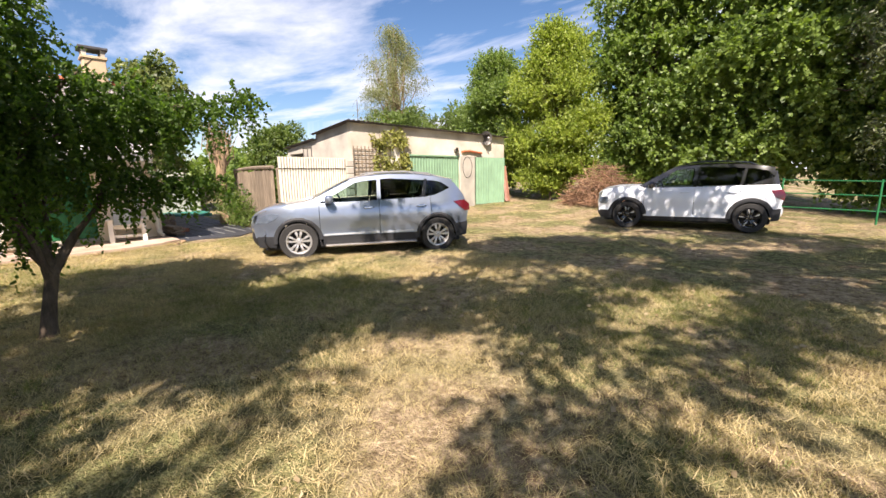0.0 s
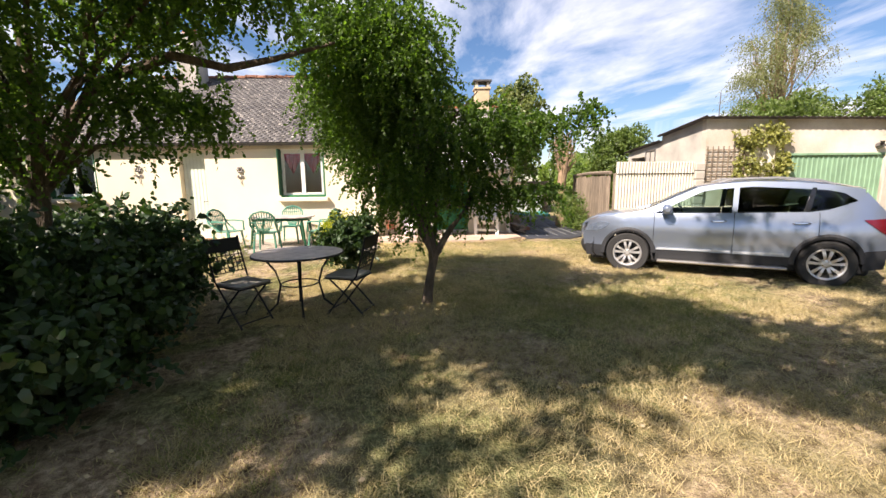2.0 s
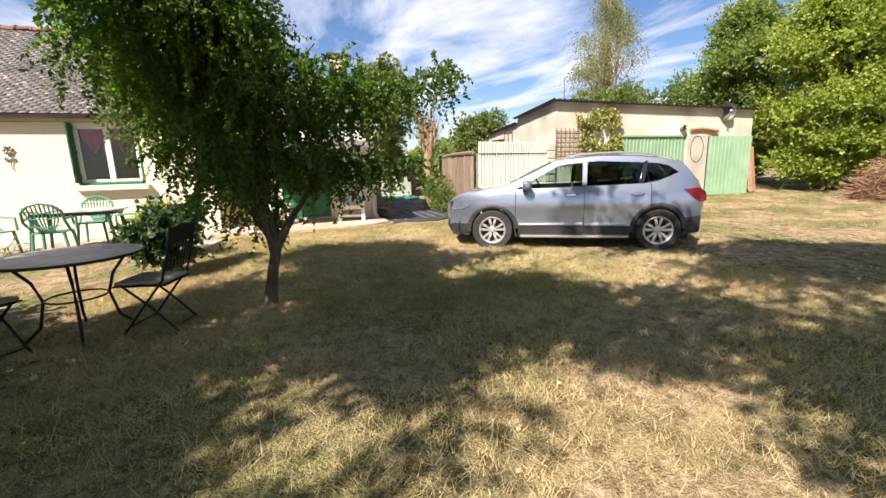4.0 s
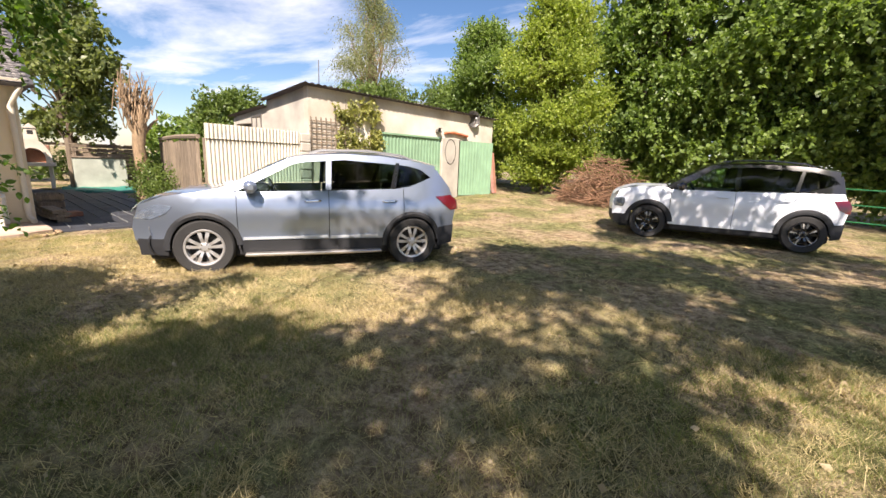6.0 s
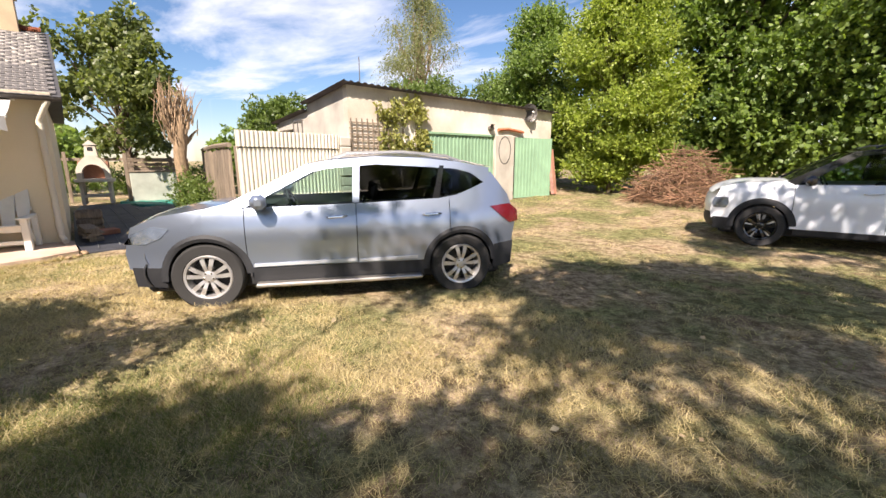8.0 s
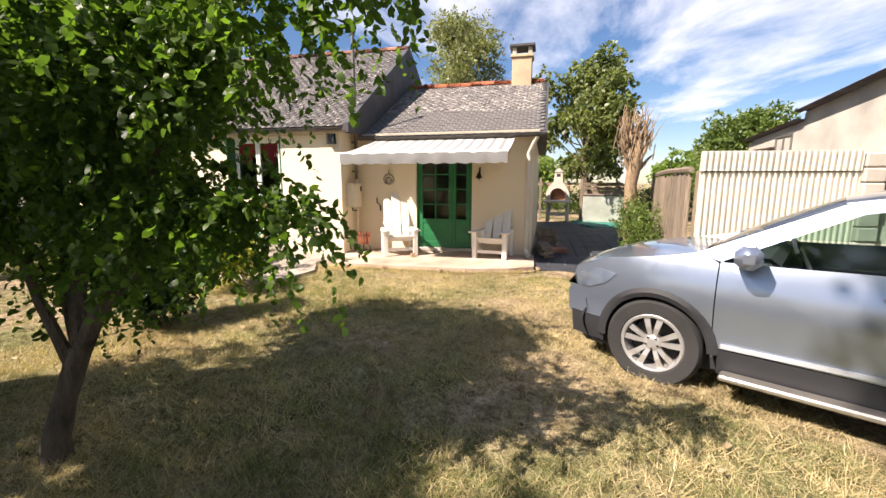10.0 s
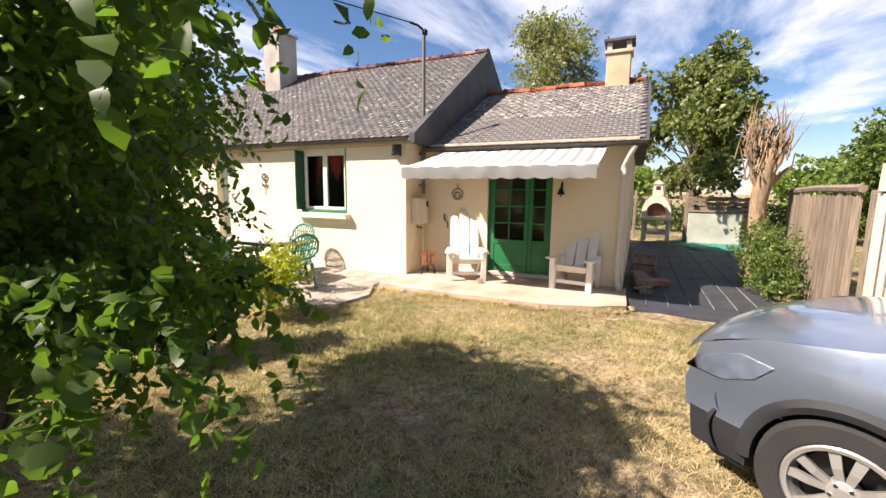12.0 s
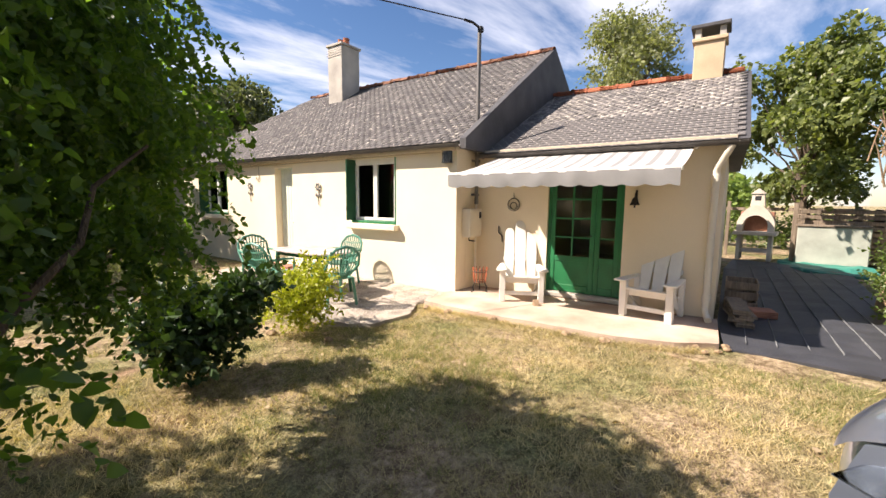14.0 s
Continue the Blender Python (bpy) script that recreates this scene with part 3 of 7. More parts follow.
def window(name, hole, curtain, label):
    y0, y1, z0, z1 = hole
    w = thing(name, label, "window", (0, 0, 0), kind="structure")
    xf = FX - 0.08
    fr = bmesh.new()
    for a in ((y0, z0, y0 + 0.06, z1), (y1 - 0.06, z0, y1, z1), (y0 + 0.06, z0, y1 - 0.06, z0 + 0.06), (y0 + 0.06, z1 - 0.06, y1 - 0.06, z1)):
        box(xf - 0.05, a[0], a[1], xf, a[2], a[3], 0.006, fr)
    part("window_frame", fr, M_WHITE, w, "white painted frame")
    mid = (y0 + y1) / 2
    for a, b in ((y0 + 0.06, mid), (mid, y1 - 0.06)):
        sash = bmesh.new()
        for r in ((a, z0 + 0.06, a + 0.055, z1 - 0.06), (b - 0.055, z0 + 0.06, b, z1 - 0.06), (a + 0.055, z0 + 0.06, b - 0.055, z0 + 0.12), (a + 0.055, z1 - 0.12, b - 0.055, z1 - 0.06)):
            box(xf - 0.04, r[0] + 0.001, r[1], xf + 0.012, r[2] - 0.001, r[3], 0.006, sash)
        s = part("sash", sash, M_WHITE, w)
        pane = part("pane", box(xf - 0.02, a + 0.05, z0 + 0.11, xf - 0.014, b - 0.05, z1 - 0.11), M_GLASS, s)
        # gathered curtain, longer on its outer side
        rows = []
        for k in range(13):
            u = k / 12
            y = a + 0.05 + (b - a - 0.10) * u
            outer = 1 - u if a == y0 + 0.06 else u
            if curtain is M_RED:
                low = z1 - 0.22 - 0.44 * (1 - abs(u - 0.5) * 1.8)
            else:
                low = z0 + 0.15 + 0.95 * (1 - outer) ** 2
            rows.append([(xf - 0.05 + 0.012 * math.sin(u * 26), y, z1 - 0.10), (xf - 0.05 + 0.016 * math.sin(u * 26 + 0.6), y, (z1 - 0.1 + low) / 2), (xf - 0.045 + 0.02 * math.sin(u * 26 + 1.1), y, low)])
        part("curtain", grid(rows), curtain, w, "red cloth valance" if curtain is M_RED else "white net curtain", True)
    rev = bmesh.new()
    box(FX - 0.09, y0 + 0.001, z0 + 0.001, FX + 0.012, y1 - 0.001, z0 + 0.05, 0.006, rev)
    box(FX - 0.09, y1 - 0.03, z0 + 0.05, FX + 0.008, y1 - 0.001, z1 - 0.002, 0.004, rev)
    part("green_lining", rev, M_GREEN, w, "green painted lining board")
    part("window_sill", box(FX - 0.03, y0 - 0.05, z0 - 0.115, FX + 0.14, y1 + 0.08, z0 - 0.002, 0.015), M_RENDER, w, "cream stone sill")
    # shutter folded back into the reveal
    sh = part("shutter", box(FX - 0.09, y0 + 0.004, z0 + 0.052, FX + 0.16, y0 + 0.036, z1 - 0.01, 0.004), M_DARKGREEN, w, "dark green folded wooden shutter")
    for k in range(3):
        part("shutter_batten", box(FX - 0.12, y0 + 0.036, z0 + 0.15 + 0.5 * k, FX + 0.14, y0 + 0.048, z0 + 0.22 + 0.5 * k, 0.003), M_DARKGREEN, sh)
    part("shutter_hinge", tube([(FX + 0.162, y0 + 0.02, z0 + 0.25), (FX + 0.162, y0 + 0.02, z0 + 0.33)], 0.009, 6), M_BLACK, sh)
    return w


window("window_1", WIN_A, M_RED, "white casement window with red valances and green shutters")
window("window_2", WIN_B, M_LACE, "white casement window with net curtains and green shutter")


def side_door():
    y0, y1, z0, z1 = SIDE_DOOR
    d = thing("door_1", "narrow pale green boarded side door, closed", "door", (0, 0, 0), kind="structure")
    pale = mat("pale_green_boards", (0.62, 0.66, 0.55), 0.7, var=0.08, rand=0.06)
    n = 7
    w = (y1 - y0 - 0.02) / n
    for k in range(n):
        part("board", box(FX - 0.20, y0 + 0.01 + w * k + 0.003, z0 + 0.01, FX - 0.165, y0 + 0.01 + w * (k + 1) - 0.003, z1 - 0.03, 0.004), pale, d)
    part("doorstep", box(FX - 0.2, y0 - 0.12, -0.05, FX + 0.28, y1 + 0.12, z0 - 0.002, 0.015), M_BRICK, d, "red tiled doorstep")
    part("handle", tube([(FX - 0.165, y1 - 0.09, 1.10), (FX - 0.12, y1 - 0.09, 1.10), (FX - 0.12, y1 - 0.19, 1.10)], 0.009, 6), M_BLACK, d)
    part("lining", box(FX - 0.22, y0 + 0.001, z1 - 0.03, FX - 0.10, y1 - 0.001, z1 - 0.001), pale, d)


side_door()


def porch_doors():
    y0, y1, z0, z1 = PORCH_DOOR
    d = thing("door_2", "green glazed double porch door, closed", "door", (0, 0, 0), kind="structure")
    xf = PX - 0.05
    fr = bmesh.new()
    for a in ((y0, z0, y0 + 0.05, z1), (y1 - 0.05, z0, y1, z1), (y0 + 0.05, z1 - 0.06, y1 - 0.05, z1)):
        box(xf - 0.07, a[0] + 0.001, a[1], xf + 0.012, a[2] - 0.001, a[3] - 0.001, 0.005, fr)
    part("door_frame", fr, M_GREEN, d)
    part("threshold", box(xf - 0.15, y0 - 0.02, z0 - 0.06, PX + 0.06, y1 + 0.02, z0 + 0.012, 0.01), M_CONCRETE, d, "pale concrete threshold")
    split = y0 + 0.05 + (y1 - y0 - 0.10) * 0.66
    for a, b, cols in ((y0 + 0.05, split - 0.002, 2), (split + 0.002, y1 - 0.05, 1)):
        leaf = bmesh.new()
        s = 0.075
        zb, zt = z0 + 0.62, z1 - 0.14
        for r in ((a, z0 + 0.02, a + s, z1 - 0.062), (b - s, z0 + 0.02, b, z1 - 0.062), (a + s, zt, b - s, z1 - 0.062), (a + s, z0 + 0.02, b - s, z0 + 0.14), (a + s, zb - 0.09, b - s, zb)):
            box(xf - 0.045, r[0], r[1], xf, r[2], r[3], 0.006, leaf)
        lf = part("door_leaf", leaf, M_GREEN, d)
        part("door_panel", box(xf - 0.035, a + s - 0.01, z0 + 0.13, xf - 0.012, b - s + 0.01, zb - 0.08, 0.012), M_GREEN, lf)
        pw, ph = (b - a - 2 * s) / cols, (zt - zb) / 4
        for i in range(1, cols):
            part("glazing_bar", box(xf - 0.04, a + s + pw * i - 0.014, zb, xf - 0.004, a + s + pw * i + 0.014, zt, 0.004), M_GREEN, lf)
        for k in range(1, 4):
            part("glazing_bar", box(xf - 0.042, a + s, zb + ph * k - 0.014, xf - 0.006, b - s, zb + ph * k + 0.014, 0.004), M_GREEN, lf)
        for i in range(cols):
            for k in range(4):
                p = part("pane", box(xf - 0.027, a + s + pw * i + 0.004, zb + ph * k + 0.004, xf - 0.022, a + s + pw * (i + 1) - 0.004, zb + ph * (k + 1) - 0.004), M_DOORGLASS, lf)
    part("handle", tube([(xf, split - 0.05, 1.12), (xf + 0.05, split - 0.05, 1.12), (xf + 0.05, split - 0.15, 1.12)], 0.009, 6), M_BLACK, d)


porch_doors()


def awning():
    a = thing("awning", "faded cream and grey striped canvas awning, wound out", "awning", (0, 0, 0))
    xr, zr, xf, zf = PX + 0.09, 2.43, -10.47, 2.03
    y0, y1, n = -0.36, 2.56, 44
    bm = bmesh.new()
    rows = []
    for k in range(n + 1):
        y = y0 + (y1 - y0) * k / n
        rows.append([(xr + (xf - xr) * s, y, zr + (zf - zr) * s - 0.035 * math.sin(math.pi * s) + 0.005 * math.sin(k * 0.7)) for s in (0, 0.15, 0.3, 0.45, 0.6, 0.75, 0.9, 1.0)])
    grid(rows, bm)
    ob = part("canvas", bm, M_AWN, a, "", True)
    ob.data.materials.append(M_AWNGREY)
    for i, p in enumerate(ob.data.polygons):
        p.material_index = 1 if (i // 7) % 3 == 2 else 0
    rows = []
    m = 150
    for k in range(m + 1):
        y = y0 + (y1 - y0) * k / m
        sc = 0.165 + 0.028 * abs(math.sin(math.pi * (y - y0) / 0.235)) ** 0.7
        rows.append([(xf + 0.025 + 0.006 * math.sin(k * 0.35), y, zf - 0.005), (xf + 0.03 + 0.004 * math.sin(k * 0.29), y, zf - sc * 0.5), (xf + 0.02 + 0.007 * math.sin(k * 0.23), y, zf - sc)])
    part("valance", grid(rows), M_AWNGREY, a, "scalloped grey-smudged valance", True)
    part("front_bar", box(xf - 0.03, y0 - 0.02, zf - 0.03, xf + 0.022, y1 + 0.02, zf + 0.022, 0.012), M_WHITE, a)
    part("roller", tube([(PX + 0.055, y0 - 0.04, zr + 0.005), (PX + 0.055, y1 + 0.04, zr + 0.005)], 0.05, 12), M_WHITE, a, "", True)
    for yy, e in ((y0 + 0.35, y0 + 0.08), (y1 - 0.35, y1 - 0.08)):
        part("arm", tube([(PX + 0.02, yy, zr - 0.10), ((PX + xf) / 2, e + (0.25 if e < 1 else -0.25), (zr + zf) / 2 - 0.11), (xf - 0.02, yy, zf - 0.03)], 0.019, 8), M_WHITE, a)
    return a


awning()


def chimney(name, label, x, y, z0, z1, w, d, material, cap):
    c = thing(name, label, "chimney", (0, 0, 0))
    part("shaft", box(x - d / 2, y - w / 2, z0, x + d / 2, y + w / 2, z1, 0.012), material, c)
    part("collar", box(x - d / 2 - 0.04, y - w / 2 - 0.04, z1, x + d / 2 + 0.04, y + w / 2 + 0.04, z1 + 0.07, 0.01), material, c)
    if cap:
        for sx in (-1, 1):
            for sy in (-1, 1):
                part("cap_post", box(x + sx * d * 0.40 - 0.05, y + sy * w * 0.40 - 0.05, z1 + 0.07, x + sx * d * 0.40 + 0.05, y + sy * w * 0.40 + 0.05, z1 + 0.24), M_CONCRETE, c)
        part("cap_slab", box(x - d / 2 - 0.07, y - w / 2 - 0.07, z1 + 0.24, x + d / 2 + 0.07, y + w / 2 + 0.07, z1 + 0.31, 0.012), M_SLATE_DARK, c, "dark cap slab")
    else:
        for s in (-1, 1):
            pot = tube([(x, y + s * 0.12, z1 + 0.05), (x, y + s * 0.12, z1 + 0.22), (x, y + s * 0.12 + 0.01, z1 + 0.30)], [0.11, 0.095, 0.10], 14)
            part("chimney_pot", pot, M_RIDGE, c, "terracotta chimney pot", True)
        for k in range(3):
            part("wire_band", tube([(x + d / 2 + 0.03, y - w / 2 - 0.03, z1 - 0.12 - 0.07 * k), (x + d / 2 + 0.03, y + w / 2 + 0.03, z1 - 0.10 - 0.07 * k)], 0.008, 5), M_ZINC, c)
    return c


chimney("chimney", "cream rendered chimney with a dark cap on the porch ridge", QX, 2.47, 3.85, 4.72, 0.50, 0.45, M_CHIMNEY, True)
chimney("chimney", "tall grey rendered chimney with terracotta pots", RX + 0.55, -7.15, 4.5, 6.25, 0.62, 0.72, M_CONCRETE, False)


def service_pole():
    p = thing("service_pole", "grey steel service pole with overhead cable, fixed to the wall", "pole", (0, 0, 0))
    x, y = -11.98, YC + 0.09
    part("mast", tube([(x, y, 1.6), (x, y, 4.64)], 0.036, 10), M_ZINC, p, "", True)
    part("lower_duct", tube([(x, y, 0.12), (x, y, 1.62)], 0.018, 8), M_PVC, p, "", True)
    part("arm", tube([(x, y, 4.62), (x + 0.12, y - 0.06, 4.68), (x + 0.26, y - 0.15, 4.70)], 0.022, 8), M_BLACK, p, "", True)
    for z in (2.35, 1.75):
        part("bracket", box(x - 0.04, YC + 0.001, z, x + 0.04, y + 0.04, z + 0.035, 0.004), M_ZINC, p)
    part("cable", tube([(x + 0.26, y - 0.15, 4.70)] + [(x + 0.26 + 14 * s, y - 0.15 - 8.0 * s, 4.70 + 2.3 * s - 2.4 * s * (1 - s)) for s in (0.1, 0.25, 0.4, 0.6, 0.8, 1.0)], 0.011, 6), M_BLACK, p, "black overhead cable", True)
    part("box_hood", box(x - 0.05, y - 0.02, 4.54, x + 0.05, y + 0.06, 4.64, 0.015), M_BLACK, p)


service_pole()


def meter_box():
    m = thing("meter_box", "cream plastic meter box on the return wall", "meter box", (0, 0, 0))
    b = part("body", box(-12.06, YC + 0.001, 1.02, -11.64, YC + 0.17, 1.52, 0.012), M_PVC, m)
    part("door", box(-12.03, YC + 0.17, 1.05, -11.67, YC + 0.182, 1.49, 0.006), M_PVC, m)
    part("dial", box(-12.0, YC + 0.182, 1.35, -11.93, YC + 0.19, 1.46, 0.003), M_BLACK, m, "small dark dial")
    part("cable", tube([(-11.8, YC + 0.05, 1.02), (-11.82, YC + 0.05, 0.95), (-11.96, YC + 0.08, 0.93)], 0.012, 6), M_BLACK, m, "", True)


meter_box()


def wall_lantern():
    l = thing("wall_lantern", "small black iron wall lantern with glass sides", "lantern", (0, 0, 0))
    y, z = -1.02, 2.30
    part("plate", box(FX + 0.001, y - 0.07, z, FX + 0.012, y + 0.07, z + 0.22), M_BLACK, l)
    for dy in (-0.07, -0.025, 0.025, 0.07):
        part("bar", box(FX + 0.09, y + dy - 0.006, z, FX + 0.10, y + dy + 0.006, z + 0.22), M_BLACK, l)
    for dz in (0.0, 0.21):
        part("plate", box(FX + 0.012, y - 0.085, z + dz, FX + 0.105, y + 0.085, z + dz + 0.016), M_BLACK, l)
    part("glass", box(FX + 0.03, y - 0.06, z + 0.016, FX + 0.085, y + 0.06, z + 0.21), M_GLASS, l)


wall_lantern()


def wall_flower(y, z):
    f = thing("wall_ornament", "small grey metal flower ornament on the wall", "ornament", (FX + 0.012, y, z), group="metal flowers on the front wall")
    for k in range(6):
        a = radians(60 * k)
        bm = bmesh.new()
        bmesh.ops.create_uvsphere(bm, u_segments=8, v_segments=5, radius=1.0, matrix=pose(0.015, 0.06 * math.cos(a), 0.06 * math.sin(a)) @ Matrix.Diagonal((0.012, 0.035, 0.035, 1)))
        part("petal", bm, M_ZINC, f, "", True)
    part("stem", tube([(0.01, 0, -0.03), (0.01, 0.03, -0.16), (0.01, 0.0, -0.30), (0.01, 0.02, -0.40)], 0.008, 5), M_ZINC, f)
    for s in (-1, 1):
        part("leaf", prism([(0, -0.18), (s * 0.07, -0.13), (s * 0.09, -0.2), (s * 0.03, -0.22)], 0.008, "x", 0.006), M_ZINC, f)


wall_flower(-4.45, 1.93)
wall_flower(-7.1, 1.98)


def porch_bits():
    w = thing("wire_wreath", "round black wire wreath hung on the porch wall", "wreath", (PX + 0.02, -0.10, 1.60))
    for r, dz in ((0.11, 0), (0.06, -0.02)):
        part("ring", tube([(0.01, r * math.cos(a), r * math.sin(a) + dz) for a in (2 * math.pi * k / 20 for k in range(21))], 0.008, 5), M_BLACK, w)
    for k in range(5):
        a = radians(200 + 35 * k)
        bm = bmesh.new()
        bmesh.ops.create_icosphere(bm, subdivisions=1, radius=0.024, matrix=pose(0.02, 0.1 * math.cos(a), 0.1 * math.sin(a)))
        part("bauble", bm, M_CONCRETE, w)
    part("hook", tube([(0.0, 0, 0.11), (0.01, 0.0, 0.2)], 0.005, 5), M_BLACK, w)
    b = thing("door_bell", "small black iron bell on a wall bracket", "bell", (PX, 1.86, 1.62))
    part("bracket", box(0.001, -0.015, 0.02, 0.015, 0.015, 0.22), M_BLACK, b)
    part("arm", tube([(0.01, 0, 0.18), (0.10, 0, 0.17), (0.11, 0, 0.12)], 0.008, 5), M_BLACK, b)
    part("dome", tube([(0.11, 0, 0.12), (0.11, 0, 0.09), (0.11, 0, 0.05), (0.11, 0, 0.0)], [0.012, 0.035, 0.045, 0.07], 12), M_BLACK, b, "", True)
    part("clapper", tube([(0.11, 0, 0.03), (0.11, 0, -0.04)], 0.012, 6), M_BLACK, b)
    h = thing("awning_crank", "dark awning crank handle hanging on the wall", "crank", (PX + 0.02, -0.38, 1.05))
    part("rod", tube([(0, 0, 0.16), (0, 0.0, 0.05), (0.01, 0.07, 0.0), (0.01, 0.08, -0.12)], 0.012, 6), M_BLACK, h)
    f = thing("fire_basket", "rusty red iron fire basket on curled black legs", "fire basket", (-11.72, -0.52, 0.075))
    for k in range(12):
        a = 2 * math.pi * k / 12
        part("bar", tube([(0.10 * math.cos(a), 0.10 * math.sin(a), 0.17), (0.13 * math.cos(a), 0.13 * math.sin(a), 0.43)], 0.011, 6), M_RIDGE, f)
    for z, r in ((0.19, 0.105), (0.36, 0.128)):
        part("hoop", tube([(r * math.cos(2 * math.pi * k / 18), r * math.sin(2 * math.pi * k / 18), z) for k in range(19)], 0.009, 5), M_BLACK, f)
    for k in range(3):
        a = radians(90 + 120 * k)
        part("leg", tube([(0.09 * math.cos(a), 0.09 * math.sin(a), 0.19), (0.14 * math.cos(a), 0.14 * math.sin(a), 0.09), (0.12 * math.cos(a), 0.12 * math.sin(a), 0.03), (0.17 * math.cos(a), 0.17 * math.sin(a), 0.0)], 0.011, 6), M_BLACK, f)
    d = thing("downpipe", "cream painted downpipe at the porch corner", "downpipe", (0, 0, 0), kind="structure")
    y = YR - 0.10
    part("pipe", tube([(PEX + 0.03, YR + 0.05, 2.40), (PEX + 0.0, YR + 0.0, 2.30), (PX + 0.09, y, 2.12), (PX + 0.08, y, 1.9), (PX + 0.08, y, 0.30), (PX + 0.12, y - 0.0, 0.18), (PX + 0.30, y + 0.05, 0.11)], 0.045, 10), M_PVC, d, "", True)
    for z in (1.95, 0.32):
        part("collar", tube([(PX + 0.08, y, z), (PX + 0.08, y, z + 0.09)], 0.056, 10), M_PVC, d, "", True)
    wr = thing("wall_wire", "thin tan cable clipped along the eaves with a hanging loop", "cable", (0, 0, 0))
    part("run", tube([(FX + 0.02, -10.9, 2.46), (FX + 0.02, -7.0, 2.455), (FX + 0.02, -3.0, 2.485), (FX + 0.02, -1.2, 2.49)], 0.010, 5), M_SOFFIT, wr)
    part("loop", tube([(FX + 0.02, -6.68, 2.46), (FX + 0.02, -6.68, 2.15), (FX + 0.02, -6.72, 2.08), (FX + 0.02, -6.80, 2.14), (FX + 0.02, -6.78, 2.2)], 0.010, 5), M_SOFFIT, wr)


porch_bits()


def deck_chair(at, turn, label):
    c = thing("garden_armchair", label, "armchair", at, turn, "white armchairs under the awning")
    for s in (-1, 1):
        part("front_leg", box(0.20, s * 0.30 - 0.045, 0, 0.29, s * 0.30 + 0.045, 0.50, 0.006), M_WHITE, c)
        part("back_leg", prism([(-0.42, 0.0), (-0.33, 0.0), (0.22, 0.33), (0.22, 0.42), (-0.02, 0.36)], 0.035, "y", s * 0.26 - 0.0175), M_WHITE, c)
        part("arm", prism([(-0.32, s * 0.27), (0.10, s * 0.25), (0.36, s * 0.23), (0.39, s * 0.30), (0.36, s * 0.40), (0.08, s * 0.38), (-0.32, s * 0.33)], 0.028, "z", 0.50, 0.005), M_WHITE, c)
        part("arm_post", box(-0.30, s * 0.30 - 0.035, 0.0, -0.23, s * 0.30 + 0.035, 0.50, 0.006), M_WHITE, c)
    for k in range(5):
        x = 0.25 - 0.105 * k
        part("seat_slat", box(x - 0.047, -0.28, 0.385 - 0.03 * k, x + 0.047, 0.28, 0.407 - 0.03 * k, 0.004), M_WHITE, c)
    for k, (w, h) in enumerate(((0.17, 0.92), (0.19, 1.06), (0.17, 0.92))):
        y = (k - 1) * 0.185
        tip = [(y - w / 2 * 0.75, 0), (y + w / 2 * 0.75, 0), (y + w / 2, h * 0.55), (y + w / 2 * 0.9, h - 0.05), (y + w / 2 * 0.4, h), (y - w / 2 * 0.4, h), (y - w / 2 * 0.9, h - 0.05), (y - w / 2, h * 0.55)]
        bm = prism(tip, 0.024, "x", 0.0, 0.004)
        part("back_slat", merge(bmesh.new(), bm, pose(-0.19, 0, 0.24, 0, -19, 0)), M_WHITE, c)
    part("front_apron", box(0.16, -0.255, 0.29, 0.195, 0.255, 0.375, 0.004), M_WHITE, c)
    part("stretcher", box(0.20, -0.255, 0.10, 0.23, 0.255, 0.16, 0.004), M_WHITE, c)
    part("back_rail", merge(bmesh.new(), box(-0.03, -0.28, 0.36, 0.0, 0.28, 0.43, 0.004), pose(-0.19, 0, 0.24, 0, -19, 0)), M_WHITE, c)
    return c


deck_chair((-11.68, 0.27, 0.075), 27, "white painted slatted garden armchair beside the door")
deck_chair((-11.80, 2.20, 0.075), -10, "white painted slatted garden armchair near the downpipe")

ridge_tiles(ROOF_B, QX, QZ + 0.02, YC + 0.02, YR + 0.12, 12, 0.13, M_RIDGE, "")
M_RIDGE_OLD = mat("old_ridge_tile", (0.36, 0.17, 0.10), 0.9, var=0.35, scale=7, fine=60, bump=0.4, rand=0.25)
ridge_tiles(ROOF_A, RX, RZ + 0.02, HIP, -0.62, 26, 0.12, M_RIDGE_OLD, "")
slating(ROOF_B, PEX, PEZ, QX, QZ, YC + 0.14, YR + 0.10, 0.17, 0.11, 300, M_SLATE)
slating(ROOF_A, EX, EZ, RX, RZ, -11.6, -0.70, 0.17, 0.105, 0, M_SLATE_OLD, lambda s: -11.6 + s * (HIP + 11.6))

# ---- shed, gate and boundary ----
SX = -11.23


def corrugated(y0, y1, z0, z1, pitch=0.095, depth=0.022, bevel=0.55):
    """A ribbed metal sheet in the plane x = 0, ribs upright."""
    rows = []
    y = y0
    while y < y1:
        for s, d in ((0.0, 0), (0.55, 0), (0.66, 1), (0.89, 1)):
            yy = min(y + s * pitch, y1)
            rows.append([(depth * d, yy, z0), (depth * d, yy, z1)])
        y += pitch
    bm = grid(rows)
    bmesh.ops.remove_doubles(bm, verts=bm.verts, dist=0.0004)
    bmesh.ops.solidify(bm, geom=bm.faces[:], thickness=0.004)
    return bm


